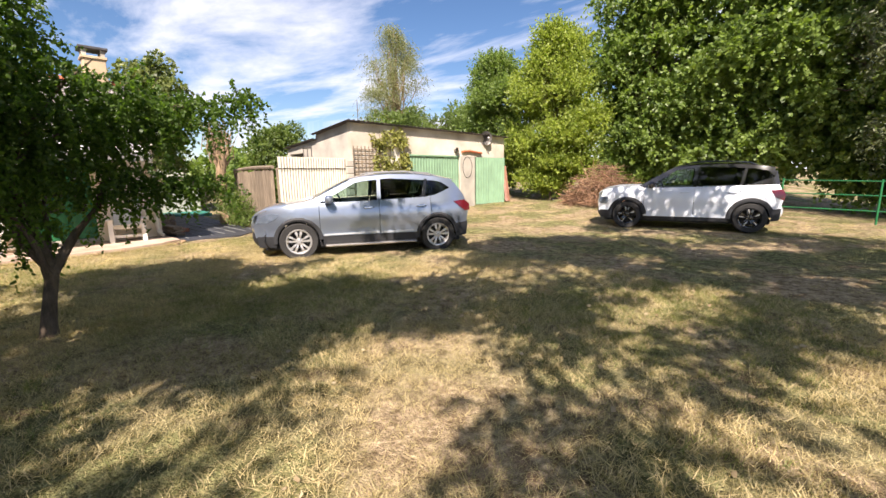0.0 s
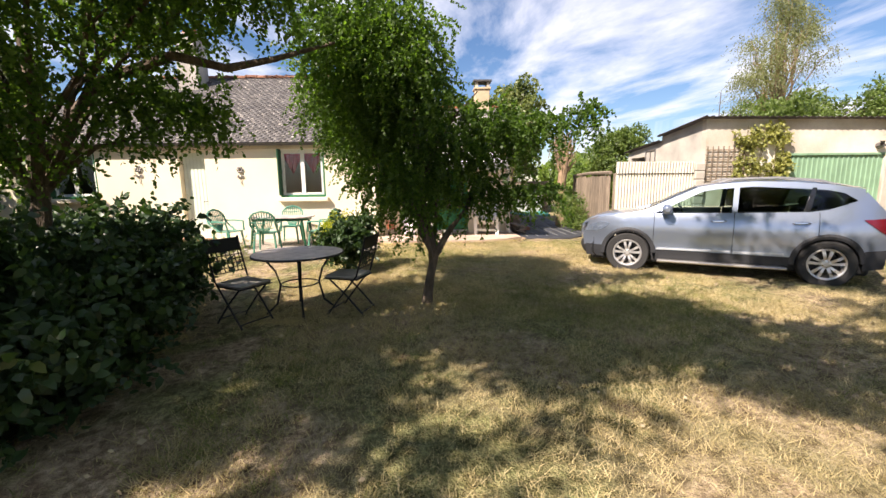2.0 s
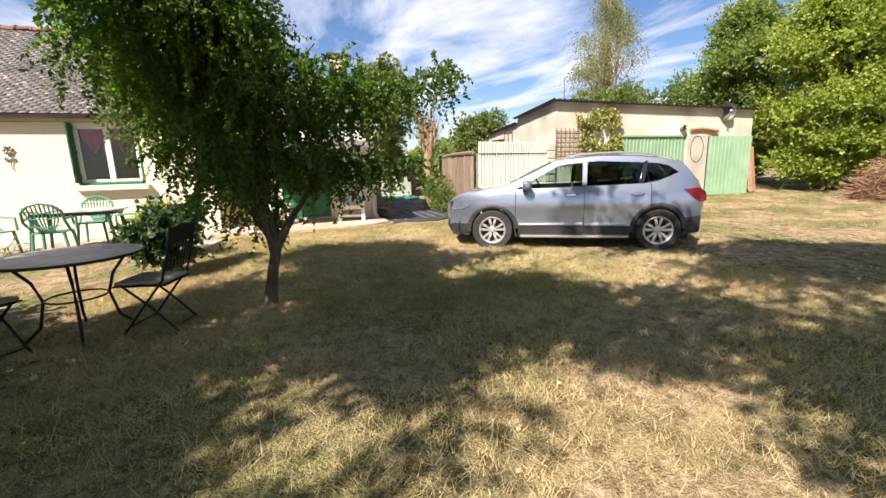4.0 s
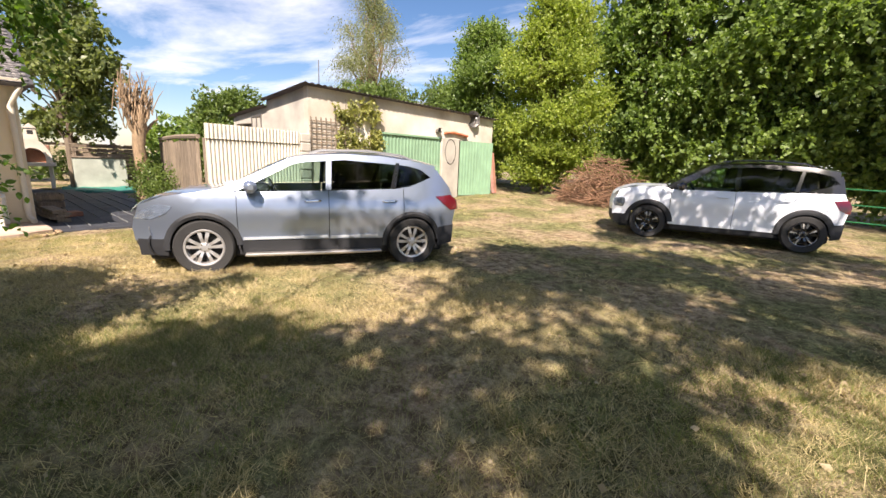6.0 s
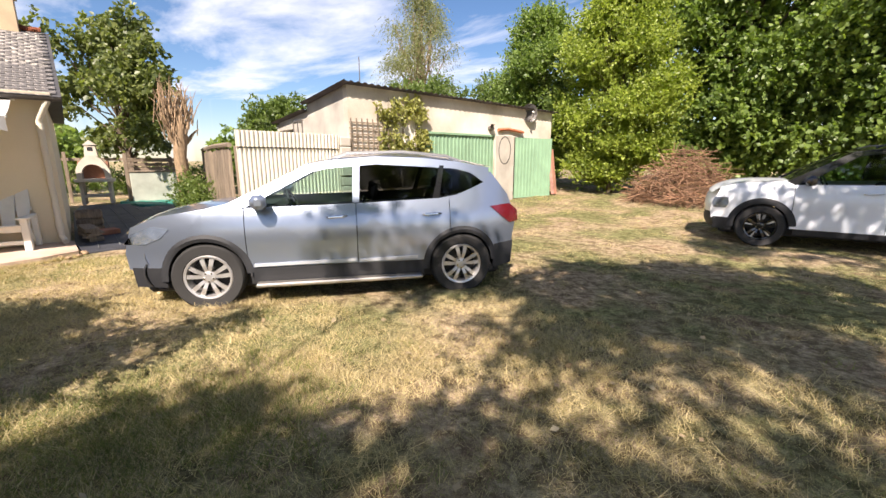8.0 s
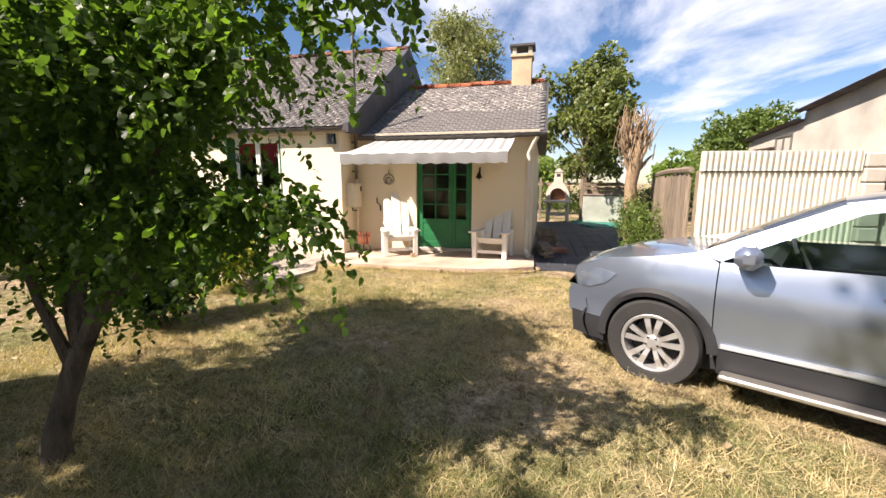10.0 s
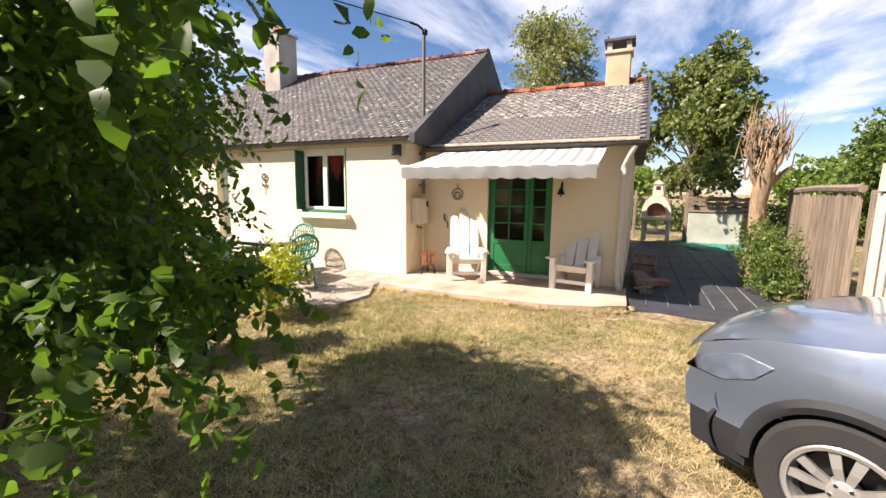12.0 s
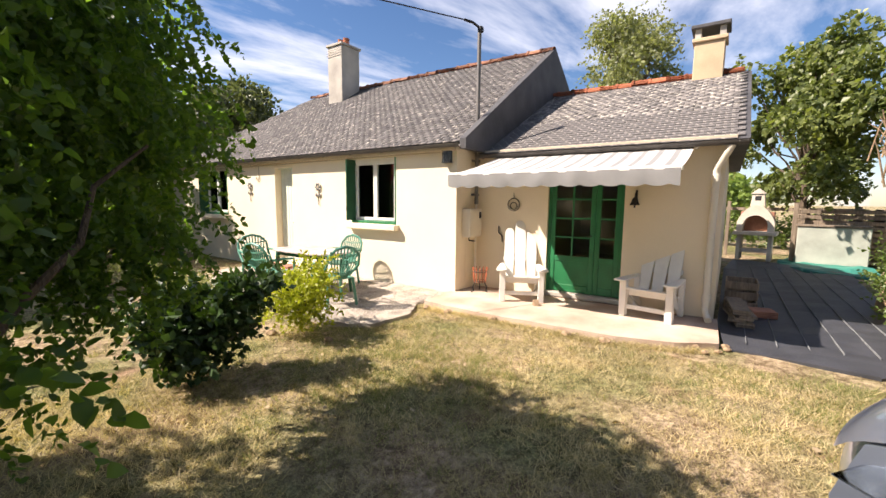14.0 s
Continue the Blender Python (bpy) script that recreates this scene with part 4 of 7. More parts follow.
def shed():
    s = thing("shed", "long low rendered shed with green metal doors", "shed", (0, 0, 0))
    D1, D2 = (10.20, 12.98, 0.0, 2.16), (13.95, 15.62, 0.0, 2.17)
    part("wall", pierced(SX - 0.2, SX, 8.0, 15.95, -0.1, 2.98, [D1, D2]), M_SHEDWALL, s, "stained pale rendered front wall")
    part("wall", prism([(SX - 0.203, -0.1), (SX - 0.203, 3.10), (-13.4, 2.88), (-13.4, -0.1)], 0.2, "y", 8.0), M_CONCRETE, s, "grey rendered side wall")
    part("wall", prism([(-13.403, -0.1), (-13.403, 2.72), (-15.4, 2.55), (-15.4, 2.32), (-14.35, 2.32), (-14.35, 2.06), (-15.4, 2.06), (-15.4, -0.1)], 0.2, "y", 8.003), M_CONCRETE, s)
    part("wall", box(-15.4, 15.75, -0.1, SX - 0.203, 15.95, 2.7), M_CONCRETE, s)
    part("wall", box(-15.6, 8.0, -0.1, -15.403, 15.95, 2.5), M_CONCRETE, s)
    wn = part("window", box(-14.30, 8.05, 2.06, -13.78, 8.10, 2.50, 0.004), M_DARK, s, "small dark window")
    for a in ((-14.36, 2.02, -13.72, 2.07), (-14.36, 2.48, -13.72, 2.54), (-14.36, 2.07, -14.31, 2.48), (-13.77, 2.07, -13.72, 2.48), (-14.06, 2.07, -14.02, 2.48)):
        part("frame", box(a[0], 7.98, a[1], a[2], 8.03, a[3], 0.004), M_ZINC, wn)
    # fascia band that closes the front under the roof
    part("fascia", prism([(7.99, 2.98), (15.96, 2.98), (15.96, 3.06), (7.99, 3.12)], 0.18, "x", SX - 0.19), M_SHEDWALL, s)
    rows = []
    for k in range(0, 165):
        y = 7.78 + (16.1 - 7.78) * k / 164
        w = 0.022 * math.sin(2 * math.pi * y / 0.177)
        rows.append([(SX + 0.20, y, 3.16 - 0.011 * (y - 8) + w), (-13.45, y, 2.90 - 0.006 * (y - 8) + w)])
    bm = grid(rows)
    bmesh.ops.solidify(bm, geom=bm.faces[:], thickness=0.012)
    part("roof", bm, M_ROOFSHEET, s, "dark corrugated fibre-cement roof", True)
    rows = []
    for k in range(0, 165):
        y = 7.85 + (16.0 - 7.85) * k / 164
        w = 0.022 * math.sin(2 * math.pi * y / 0.177)
        rows.append([(-13.30, y, 2.76 + w), (-15.7, y, 2.55 + w)])
    bm = grid(rows)
    bmesh.ops.solidify(bm, geom=bm.faces[:], thickness=0.012)
    part("roof", bm, M_ROOFSHEET, s, "", True)
    d = part("door", merge(bmesh.new(), corrugated(10.22, 12.96, 0.06, 2.14, 0.14, 0.02), pose(SX - 0.03, 0, 0)), M_SHEDGREEN, s, "closed faded green ribbed door")
    part("door_rail", box(SX - 0.06, 10.22, 2.14, SX + 0.03, 12.98, 2.20, 0.005), M_SHEDGREEN, d)
    for k, (y0, y1, turn) in enumerate(((13.97, 14.80, 10), (14.84, 15.62, 22))):
        m = pose(SX + 0.02, y0, 0, 0, 0, -turn) @ pose(0, -y0, 0)
        dd = part("door", merge(bmesh.new(), corrugated(y0, y1, 0.22, 2.16, 0.14, 0.02), m), M_SHEDGREEN, s, "green sheet door, slightly ajar")
    part("lintel_pipe", tube([(SX + 0.05, 13.1, 2.36), (SX + 0.05, 13.55, 2.40), (SX + 0.07, 14.3, 2.33)], 0.045, 8), M_RIDGE, s, "short length of red pipe")
    part("vent", tube([(SX, 12.76, 2.38), (SX + 0.12, 12.76, 2.40), (SX + 0.13, 12.76, 2.50)], [0.09, 0.08, 0.085], 10), M_ZINC, s, "", True)
    part("hose", tube([(SX + 0.03, 13.45 + 0.28 * math.cos(a), 1.75 + 0.42 * math.sin(a)) for a in (2 * math.pi * k / 18 for k in range(19))], 0.012, 5), M_BLACK, s, "thin hanging hose")
    part("post", box(SX - 0.02, 13.02, 0, SX + 0.03, 13.92, 2.2, 0.01), M_CONCRETE, s, "pale rendered pier")
    part("mast", tube([(SX - 0.6, 8.7, 3.0), (SX - 0.6, 8.7, 3.9)], 0.012, 5), M_ZINC, s)


shed()


def leaning_board():
    b = thing("leaning_board", "faded pink board leaning against the shed end", "board", (SX + 0.12, 15.55, 0.28), 0)
    for k, (y, h) in enumerate(((0.0, 1.75), (0.16, 1.55))):
        part("plank", merge(bmesh.new(), box(-0.014, y, 0, 0.014, y + 0.15, h, 0.004), pose(0.30, 0, 0, 0, -9, 0)), M_BRICK if k else M_OLDPINK, b)


M_OLDPINK = mat("faded_pink_paint", (0.50, 0.25, 0.20), 0.85, var=0.25, scale=4, fine=50, bump=0.2)
leaning_board()


def dish():
    d = thing("satellite_dish", "small grey satellite dish on the shed eaves", "satellite dish", (SX + 0.12, 14.55, 2.95), -30)
    rows = []
    for k in range(5):
        r = 0.27 * k / 4
        rows.append([(-0.10 + 1.1 * r * r, max(r, 0.001) * math.cos(a), max(r, 0.001) * 1.1 * math.sin(a)) for a in (2 * math.pi * q / 24 for q in range(24))])
    bm = grid(rows, closed=True)
    bmesh.ops.solidify(bm, geom=bm.faces[:], thickness=0.008)
    part("reflector", bm, M_ZINC, d, "", True)
    part("arm", tube([(-0.08, 0, -0.24), (0.15, 0, -0.18), (0.30, 0, -0.02)], 0.012, 6), M_ZINC, d)
    part("receiver", tube([(0.30, 0, -0.02), (0.24, 0, 0.01)], 0.03, 8), M_WHITE, d)
    part("mount", tube([(-0.10, 0, -0.05), (-0.14, 0.0, -0.25), (-0.26, 0.05, -0.33)], 0.018, 6), M_ZINC, d)


dish()


def gate():
    a, b = Vector((-10.93, 5.47)), Vector((-11.20, 7.70))
    g = thing("sheet_gate", "cream ribbed metal sheet gate with a raised top panel", "gate", (a.x, a.y, 0), math.degrees(math.atan2(b.y - a.y, b.x - a.x)) - 90)
    L = (b - a).length
    part("lower_panel", corrugated(0, L, 0.06, 1.69, 0.085, 0.022), M_CREAMSHEET, g)
    part("upper_panel", merge(bmesh.new(), corrugated(-0.02, L - 0.02, 0, 0.30, 0.085, 0.022), pose(0.03, 0, 1.71, 0, 3, 0)), M_CREAMSHEET, g)
    for y in (0.0, L - 0.08):
        part("post", box(-0.12, y, -0.1, -0.03, y + 0.09, 1.72, 0.006), M_OLDWOOD, g)
    part("rail", box(-0.05, 0, 1.66, 0.0, L, 1.72, 0.005), M_OLDWOOD, g)
    w = thing("stone_pier", "rough stone pier between gate and shed", "pier", (-11.22, 7.85, 0))
    for k in range(9):
        z = 0.22 * k
        part("stone", box(-0.16 + rng.normal() * 0.01, -0.14, z, 0.12 + rng.normal() * 0.012, 0.13, z + 0.21, 0.02), M_CONCRETE, w)


gate()


def trellis():
    t = thing("trellis", "dark wooden lattice trellis fixed to the shed", "trellis", (SX + 0.03, 8.0, 1.35))
    for k in range(8):
        part("upright", box(0.012, 0.02 + 0.145 * k, 0, 0.024, 0.05 + 0.145 * k, 1.05), M_OLDWOOD, t)
    for k in range(8):
        part("batten", box(0.0, 0, 0.03 + 0.13 * k, 0.012, 1.10, 0.06 + 0.13 * k), M_OLDWOOD, t)


trellis()


def creeper():
    c = thing("climbing_plant", "sunlit yellowing creeper climbing the shed wall", "climber", (SX, 8.6, 0.05))
    bm = bmesh.new()
    for k in range(7):
        y = 0.2 + 0.22 * k
        limbs(bm, (0.03, y, 0), [(0.05, y + rng.normal() * 0.15, 2.7 + 0.2 * rng.random())], 0.02, 5, 0.0, 6, 0.05)
    part("stem", bm, M_BARK, c)
    clumps = []
    for k in range(40):
        y, z = 0.1 + 1.5 * rng.random(), 1.0 + 1.85 * rng.random()
        if 0.75 < y < 1.15 and z > 1.9 and rng.random() < 0.7:
            continue
        clumps.append((0.10, y, z, 0.06, 0.17, 0.2))
    crown_part(c, clumps, 14, 8, 0.14, 0.075, L_IVY, droop=0.7, wide=0.85, shell=0.1)


creeper()


def plank_fence():
    f = thing("plank_fence", "weathered grey upright plank fence, uneven tops", "fence", (0, 0, 0))
    x = -11.15
    while x > -15.0:
        w = 0.10 + 0.04 * rng.random()
        y = 5.42 - (x + 11.1) * 0.09
        part("plank", box(x - w, y - 0.012 + rng.normal() * 0.006, 0.0, x - 0.006, y + 0.014, 1.62 + 0.10 * rng.random(), 0.003), M_OLDWOOD, f)
        x -= w
    part("capping", tube([(-11.1, 5.40, 1.74), (-13.0, 5.58, 1.76), (-15.0, 5.78, 1.72)], 0.05, 6), M_OLDWOOD, f)


plank_fence()


def rail_fence():
    f = thing("rail_fence", "green painted metal rail fence below the trees", "fence", (0, 0, 0))
    pts = [(-1.4, 16.2), (0.6, 16.0), (2.6, 15.7), (4.6, 15.3), (6.6, 14.8), (9.0, 14.0)]
    for x, y in pts:
        z = float(rise(x, y))
        part("post", tube([(x, y, z - 0.1), (x, y, z + 1.18)], 0.024, 8), M_GREEN, f)
    for h in (0.36, 0.76, 1.13):
        part("rail", tube([(x, y, float(rise(x, y)) + h) for x, y in pts], 0.014, 7), M_GREEN, f)


rail_fence()


def brush_pile():
    p = thing("brush_pile", "heap of dry cut branches and prunings", "brush pile", (-7.0, 16.6, 0.2))
    bm = bmesh.new()
    for k in range(900):
        a, q = rng.random() * 6.28, rng.random() ** 0.5
        x, y = 1.4 * q * math.cos(a), 1.2 * q * math.sin(a)
        h = 1.65 * (1 - q * q) * rng.random() + 0.03
        d = Vector((rng.normal(), rng.normal(), rng.normal() * 0.35)).normalized() * (0.25 + 0.45 * rng.random())
        c = Vector((x, y, h))
        tube([c - d, c + d * 0.2 + Vector((0, 0, 0.04)), c + d], [0.010, 0.008, 0.003], 4, bm, False)
    part("twig_tangle", bm, M_BRUSH, p)
    crown_part(p, [(0, 0, 0.4, 1.4, 1.0, 0.5), (-0.2, 0.1, 1.0, 0.7, 0.6, 0.4)], 150, 8, 0.3, 0.07, L_DRY, droop=0.2, wide=0.35, shell=0.3)


brush_pile()

# ---- yard between house and fence ----
def patch(name, outline, z, material, label, category, cut=0.25, wave=0.006):
    """A thin, slightly uneven ground covering with the given outline."""
    bm = bmesh.new()
    bm.faces.new([bm.verts.new((x, y, z)) for x, y in outline])
    xs, ys = [p[0] for p in outline], [p[1] for p in outline]
    for lo, hi, co, no in ((min(xs), max(xs), 0, (1, 0, 0)), (min(ys), max(ys), 1, (0, 1, 0))):
        k = int((hi - lo) / cut)
        for i in range(1, k):
            at = [0, 0, 0]
            at[co] = lo + (hi - lo) * i / k
            bmesh.ops.bisect_plane(bm, geom=bm.verts[:] + bm.edges[:] + bm.faces[:], plane_co=at, plane_no=no)
    ext = bmesh.ops.extrude_face_region(bm, geom=bm.faces[:])
    top = [g for g in ext["geom"] if isinstance(g, bmesh.types.BMVert)]
    for v in bm.verts:
        v.co.z -= 0.08
    for v in top:
        v.co.z = z + rng.normal() * wave
    bmesh.ops.recalc_face_normals(bm, faces=bm.faces)
    return structure(name, bm, material, label, category, False)


patch("porch_slab", [(PX + 0.01, YC + 0.01), (PX + 0.01, 2.98), (-10.98, 3.02), (-10.72, 2.6), (-10.55, 2.0), (-10.50, 0.6), (-10.52, -0.4), (-10.6, -0.9), (FX + 0.01, -0.95), (FX + 0.01, YC + 0.01)],
      0.075, M_SLAB, "stained, worn concrete porch slab", "slab", 0.3, 0.003)
patch("gravel_patio", [(FX + 0.005, -0.98), (-10.5, -0.95), (-9.9, -0.62), (-9.25, -0.72), (-8.95, -1.2), (-9.0, -2.4), (-9.1, -3.6), (-9.3, -5.2), (-10.2, -6.4), (FX + 0.005, -6.6)],
      0.055, M_GRAVEL, "pale gravel patio before the house", "gravel", 0.12, 0.008)
patch("membrane", [(-11.0, 3.08), (-10.85, 4.3), (-11.6, 5.1), (-15.0, 5.2), (-20.2, 5.6), (-20.2, 3.2), (-18.0, 3.0), (-12.1, 2.98)],
      0.035, M_MEMBRANE, "black weed membrane with pale seam lines", "ground sheet", 0.4, 0.012)
for k in range(7):
    y = 3.28 + 0.29 * k
    structure("membrane_seam", box(-19.4 + 0.3 * (k % 3), y - 0.003, 0.03, -11.3 - 0.06 * k, y + 0.003, 0.052), M_SEAM, "pale woven seam on the membrane", "seam")
patch("teal_sheet", [(-18.6, 4.6), (-18.3, 5.9), (-20.6, 6.2), (-21.0, 4.4), (-20.0, 4.2)], 0.07, M_TEAL, "teal plastic sheet on the ground", "ground sheet", 0.3, 0.03)


def stones():
    spots = [(-10.80, 3.02), (-10.70, 2.90), (-11.05, 3.08), (-10.95, 3.10), (-10.42, 1.45), (-10.44, 1.9), (-10.40, -0.30), (-10.46, 0.4), (-8.55, -0.75), (-8.3, -1.5), (-10.85, 2.8), (-10.40, -0.7)]
    for i, (x, y) in enumerate(spots):
        bm = bmesh.new()
        bmesh.ops.create_icosphere(bm, subdivisions=2, radius=1.0)
        r = 0.03 + 0.035 * rng.random()
        for v in bm.verts:
            v.co *= 1 + 0.25 * noise.noise(v.co * 1.7 + Vector((i * 3.1, 0, 0)))
            v.co = Vector((v.co.x * r, v.co.y * r * 1.2, v.co.z * r * 0.7))
        ob = part("stone", bm, M_BARKPALE)
        ob.location = (x, y, 0.03)
        tagged(ob, "rough brown edging stone beside the slab", "stone", "loose edging stones")


stones()


def junk_by_wall():
    """Boards, tiles and pots stacked against the gable."""
    b = thing("timber_stack", "stack of dark offcut boards against the gable wall", "timber", (-12.45, 3.22, 0.04))
    for k in range(7):
        part("board", merge(bmesh.new(), box(-0.45, -0.10, 0, 0.45, 0.10, 0.03, 0.003), pose(0.0, rng.normal() * 0.02, 0.002 + 0.033 * k, 0, 0, rng.normal() * 6)), M_OLDWOOD, b)
    c = thing("wooden_crate", "grey weathered wooden crate by the gable wall", "crate", (-13.4, 3.25, 0.04))
    for z in (0.02, 0.17, 0.32):
        for s in (-1, 1):
            part("slat", box(-0.28, s * 0.2 - 0.01, z, 0.28, s * 0.2 + 0.01, z + 0.11, 0.003), M_OLDWOOD, c)
            part("slat", box(s * 0.28 - 0.01, -0.19, z, s * 0.28 + 0.01, 0.19, z + 0.11, 0.003), M_OLDWOOD, c)
    part("base", box(-0.27, -0.19, 0.0, 0.27, 0.19, 0.018), M_OLDWOOD, c)
    t = thing("tile_stack", "short stack of old red floor tiles", "tiles", (-12.9, 3.5, 0.04), 14)
    for k in range(4):
        part("tile", box(-0.15, -0.15, 0.024 * k, 0.15, 0.15, 0.024 * k + 0.021, 0.003), M_BRICK, t)
    w = thing("wood_offcut", "small orange wooden wedge lying on the slab", "offcut", (-11.45, 0.62, 0.078), 30)
    part("block", prism([(0, 0), (0.16, 0), (0.10, 0.09)], 0.08, "y", -0.04), M_BARKPALE, w)


junk_by_wall()


def barbecue():
    b = thing("barbecue", "pale cast-stone garden barbecue with brick-lined arch", "barbecue", (-20.3, 3.68, 0.06), -8)
    b.scale = (1.0, 0.78, 1.06)
    for s in (-1, 1):
        part("leg", box(-0.28, s * 0.46 - 0.06, 0, 0.28, s * 0.46 + 0.06, 0.68, 0.01), M_CONCRETE, b)
    part("shelf", box(-0.30, -0.40, 0.22, 0.28, 0.40, 0.30, 0.01), M_CONCRETE, b)
    part("hearth", box(-0.36, -0.64, 0.68, 0.40, 0.64, 0.78, 0.015), M_SHEDWALL, b)
    arch_out = [(-0.55, 0.78), (-0.55, 1.02)] + [(0.55 * math.cos(a) * (1 - 0.25 * math.sin(a)), 1.02 + 0.46 * math.sin(a)) for a in (math.pi - math.pi * k / 12 for k in range(1, 12))] + [(0.55, 1.02), (0.55, 0.78)]
    arch_in = [(0.36, 0.78), (0.36, 0.95)] + [(0.36 * math.cos(a), 0.95 + 0.26 * math.sin(a)) for a in (math.pi * k / 10 for k in range(1, 10))] + [(-0.36, 0.95), (-0.36, 0.78)]
    part("hood", prism(arch_out + arch_in, 0.30, "x", 0.0), M_SHEDWALL, b)
    part("firebox_back", box(-0.34, -0.5, 0.78, -0.001, 0.5, 1.30, 0.01), M_BRICK, b, "smoke-darkened brick lining")
    part("flue", prism([(-0.22, 1.44), (0.22, 1.44), (0.17, 1.78), (-0.17, 1.78)], 0.34, "x", -0.20), M_SHEDWALL, b)
    # thin dark plate on the solid flue, standing for the shaded mouth
    part("flue_mouth_shade", box(0.135, -0.09, 1.60, 0.143, 0.09, 1.72), M_DARK, b)
    part("flue_cap", prism([(-0.22, 1.78), (0.22, 1.78), (0.0, 1.92)], 0.40, "x", -0.23), M_SHEDWALL, b)


barbecue()


def store_box():
    s = thing("storage_chest", "pale grey-green metal storage chest", "chest", (-20.6, 5.35, 0.06), -6)
    pale = mat("pale_chest_paint", (0.40, 0.42, 0.35), 0.6, var=0.15)
    part("body", box(-0.5, -0.72, 0, 0.4, 0.72, 1.0, 0.02), pale, s)
    part("lid", box(-0.52, -0.75, 1.0, 0.43, 0.75, 1.05, 0.012), M_OLDWOOD, s, "dark lid")
    h = thing("pallet_stack", "dark stacked pallets behind the chest", "pallets", (-21.4, 5.6, 0.06))
    for k in range(10):
        z = 0.15 * k
        for q in range(5):
            part("slat", box(-0.5, -0.9 + 0.42 * q, z + 0.10, 0.5, -0.78 + 0.42 * q, z + 0.13), M_OLDWOOD, h)
        for q in range(3):
            part("bearer", box(-0.5 + 0.45 * q, -0.9, z, -0.40 + 0.45 * q, 0.9, z + 0.098), M_OLDWOOD, h)
    for x, y, z in ((-20.6, 4.55, 1.7), (-21.8, 3.0, 1.75), (-22.2, 5.0, 1.7)):
        p = thing("fence_post", "grey weathered wooden fence post", "post", (x, y, 0))
        part("shaft", box(-0.05, -0.05, 0, 0.05, 0.05, z, 0.006), M_OLDWOOD, p)
    r = thing("garden_rail", "weathered wooden rail behind the barbecue", "rail", (-22.0, 4.0, 0))
    part("rail", box(-0.03, -1.6, 1.45, 0.03, 2.2, 1.55), M_OLDWOOD, r)
    for y in (-1.5, 2.1):
        part("post", box(-0.10, y - 0.05, -0.02, -0.03, y + 0.05, 1.6), M_OLDWOOD, r)


store_box()


def pollard():
    t = thing("pollarded_tree", "pollarded trunk with a fist of cut brown shoots", "tree", (-14.4, 5.15, 0.0))
    bm = tube([(0, 0, -0.05), (0.03, 0.02, 0.7), (-0.05, 0.0, 1.5), (0.0, 0.05, 2.0), (0.04, 0.1, 2.5)], [0.20, 0.15, 0.14, 0.16, 0.10], 10)
    limbs(bm, (0, 0.02, 1.6), [(0.2, 0.35, 2.7), (-0.3, -0.1, 2.8), (0.1, -0.35, 2.5), (0.05, 0.45, 2.2)], 0.07)
    for k in range(150):
        d = Vector((rng.normal() * 0.20, rng.normal() * 0.20, 0.55 + rng.random() * 0.5))
        a = Vector((rng.normal() * 0.14, rng.normal() * 0.16, 1.9 + 0.75 * rng.random()))
        tube([a, a + d * 0.5 + Vector((0, 0, 0.05)), a + d * (0.55 + 0.3 * rng.random())], [0.014, 0.010, 0.003], 4, bm, False)
    part("trunk", bm, M_BARKPALE, t, "", True)


pollard()


# ---- seats on the patio and the lawn ----
def plastic_chair():
    c = thing("garden_chair", "green moulded plastic garden chair with pierced fan back", "chair", (-9.65, -1.9, 0.055), 256, "green chairs round the patio table")
    part("seat", box(-0.22, -0.22, 0.41, 0.24, 0.22, 0.435, 0.015), M_PLASTIC, c)
    for sx, sy in ((0.2, 0.2), (0.2, -0.2), (-0.2, 0.2), (-0.2, -0.2)):
        part("leg", tube([(sx, sy, 0.42), (sx * 1.2, sy * 1.2, 0.0)], [0.026, 0.02], 8), M_PLASTIC, c)
    rim = [(0.0, -0.24, 0.42), (-0.27, -0.26, 0.62), (-0.32, -0.25, 0.78), (-0.35, -0.15, 0.88), (-0.36, 0.0, 0.92), (-0.35, 0.15, 0.88), (-0.32, 0.25, 0.78), (-0.27, 0.26, 0.62), (0.0, 0.24, 0.42)]
    part("back_rim", tube(rim, 0.022, 8), M_PLASTIC, c, "", True)
    for k in range(-4, 5):
        y = 0.055 * k
        part("back_rib", tube([(-0.22, y * 0.35, 0.43), (-0.27, y * 0.8, 0.62), (-0.345, y, 0.90 - 0.9 * y * y)], 0.012, 5), M_PLASTIC, c)
    for q in (0.55, 0.68, 0.79):
        part("back_rib", tube([(-0.28 - 0.12 * (q - 0.55), -0.22, q), (-0.29 - 0.12 * (q - 0.55), 0, q - 0.03), (-0.28 - 0.12 * (q - 0.55), 0.22, q)], 0.011, 5), M_PLASTIC, c)
    for s in (-1, 1):
        part("arm", tube([(-0.28, s * 0.26, 0.65), (-0.05, s * 0.29, 0.66), (0.2, s * 0.28, 0.64), (0.23, s * 0.25, 0.42)], 0.02, 8), M_PLASTIC, c, "", True)
    return c


pc = plastic_chair()
copy_thing(pc, pose(-9.35, -3.05, 0.055, 0, 0, 187))
copy_thing(pc, pose(-10.75, -3.0, 0.055, 0, 0, 4))
copy_thing(pc, pose(-9.75, -4.1, 0.055, 0, 0, 74))


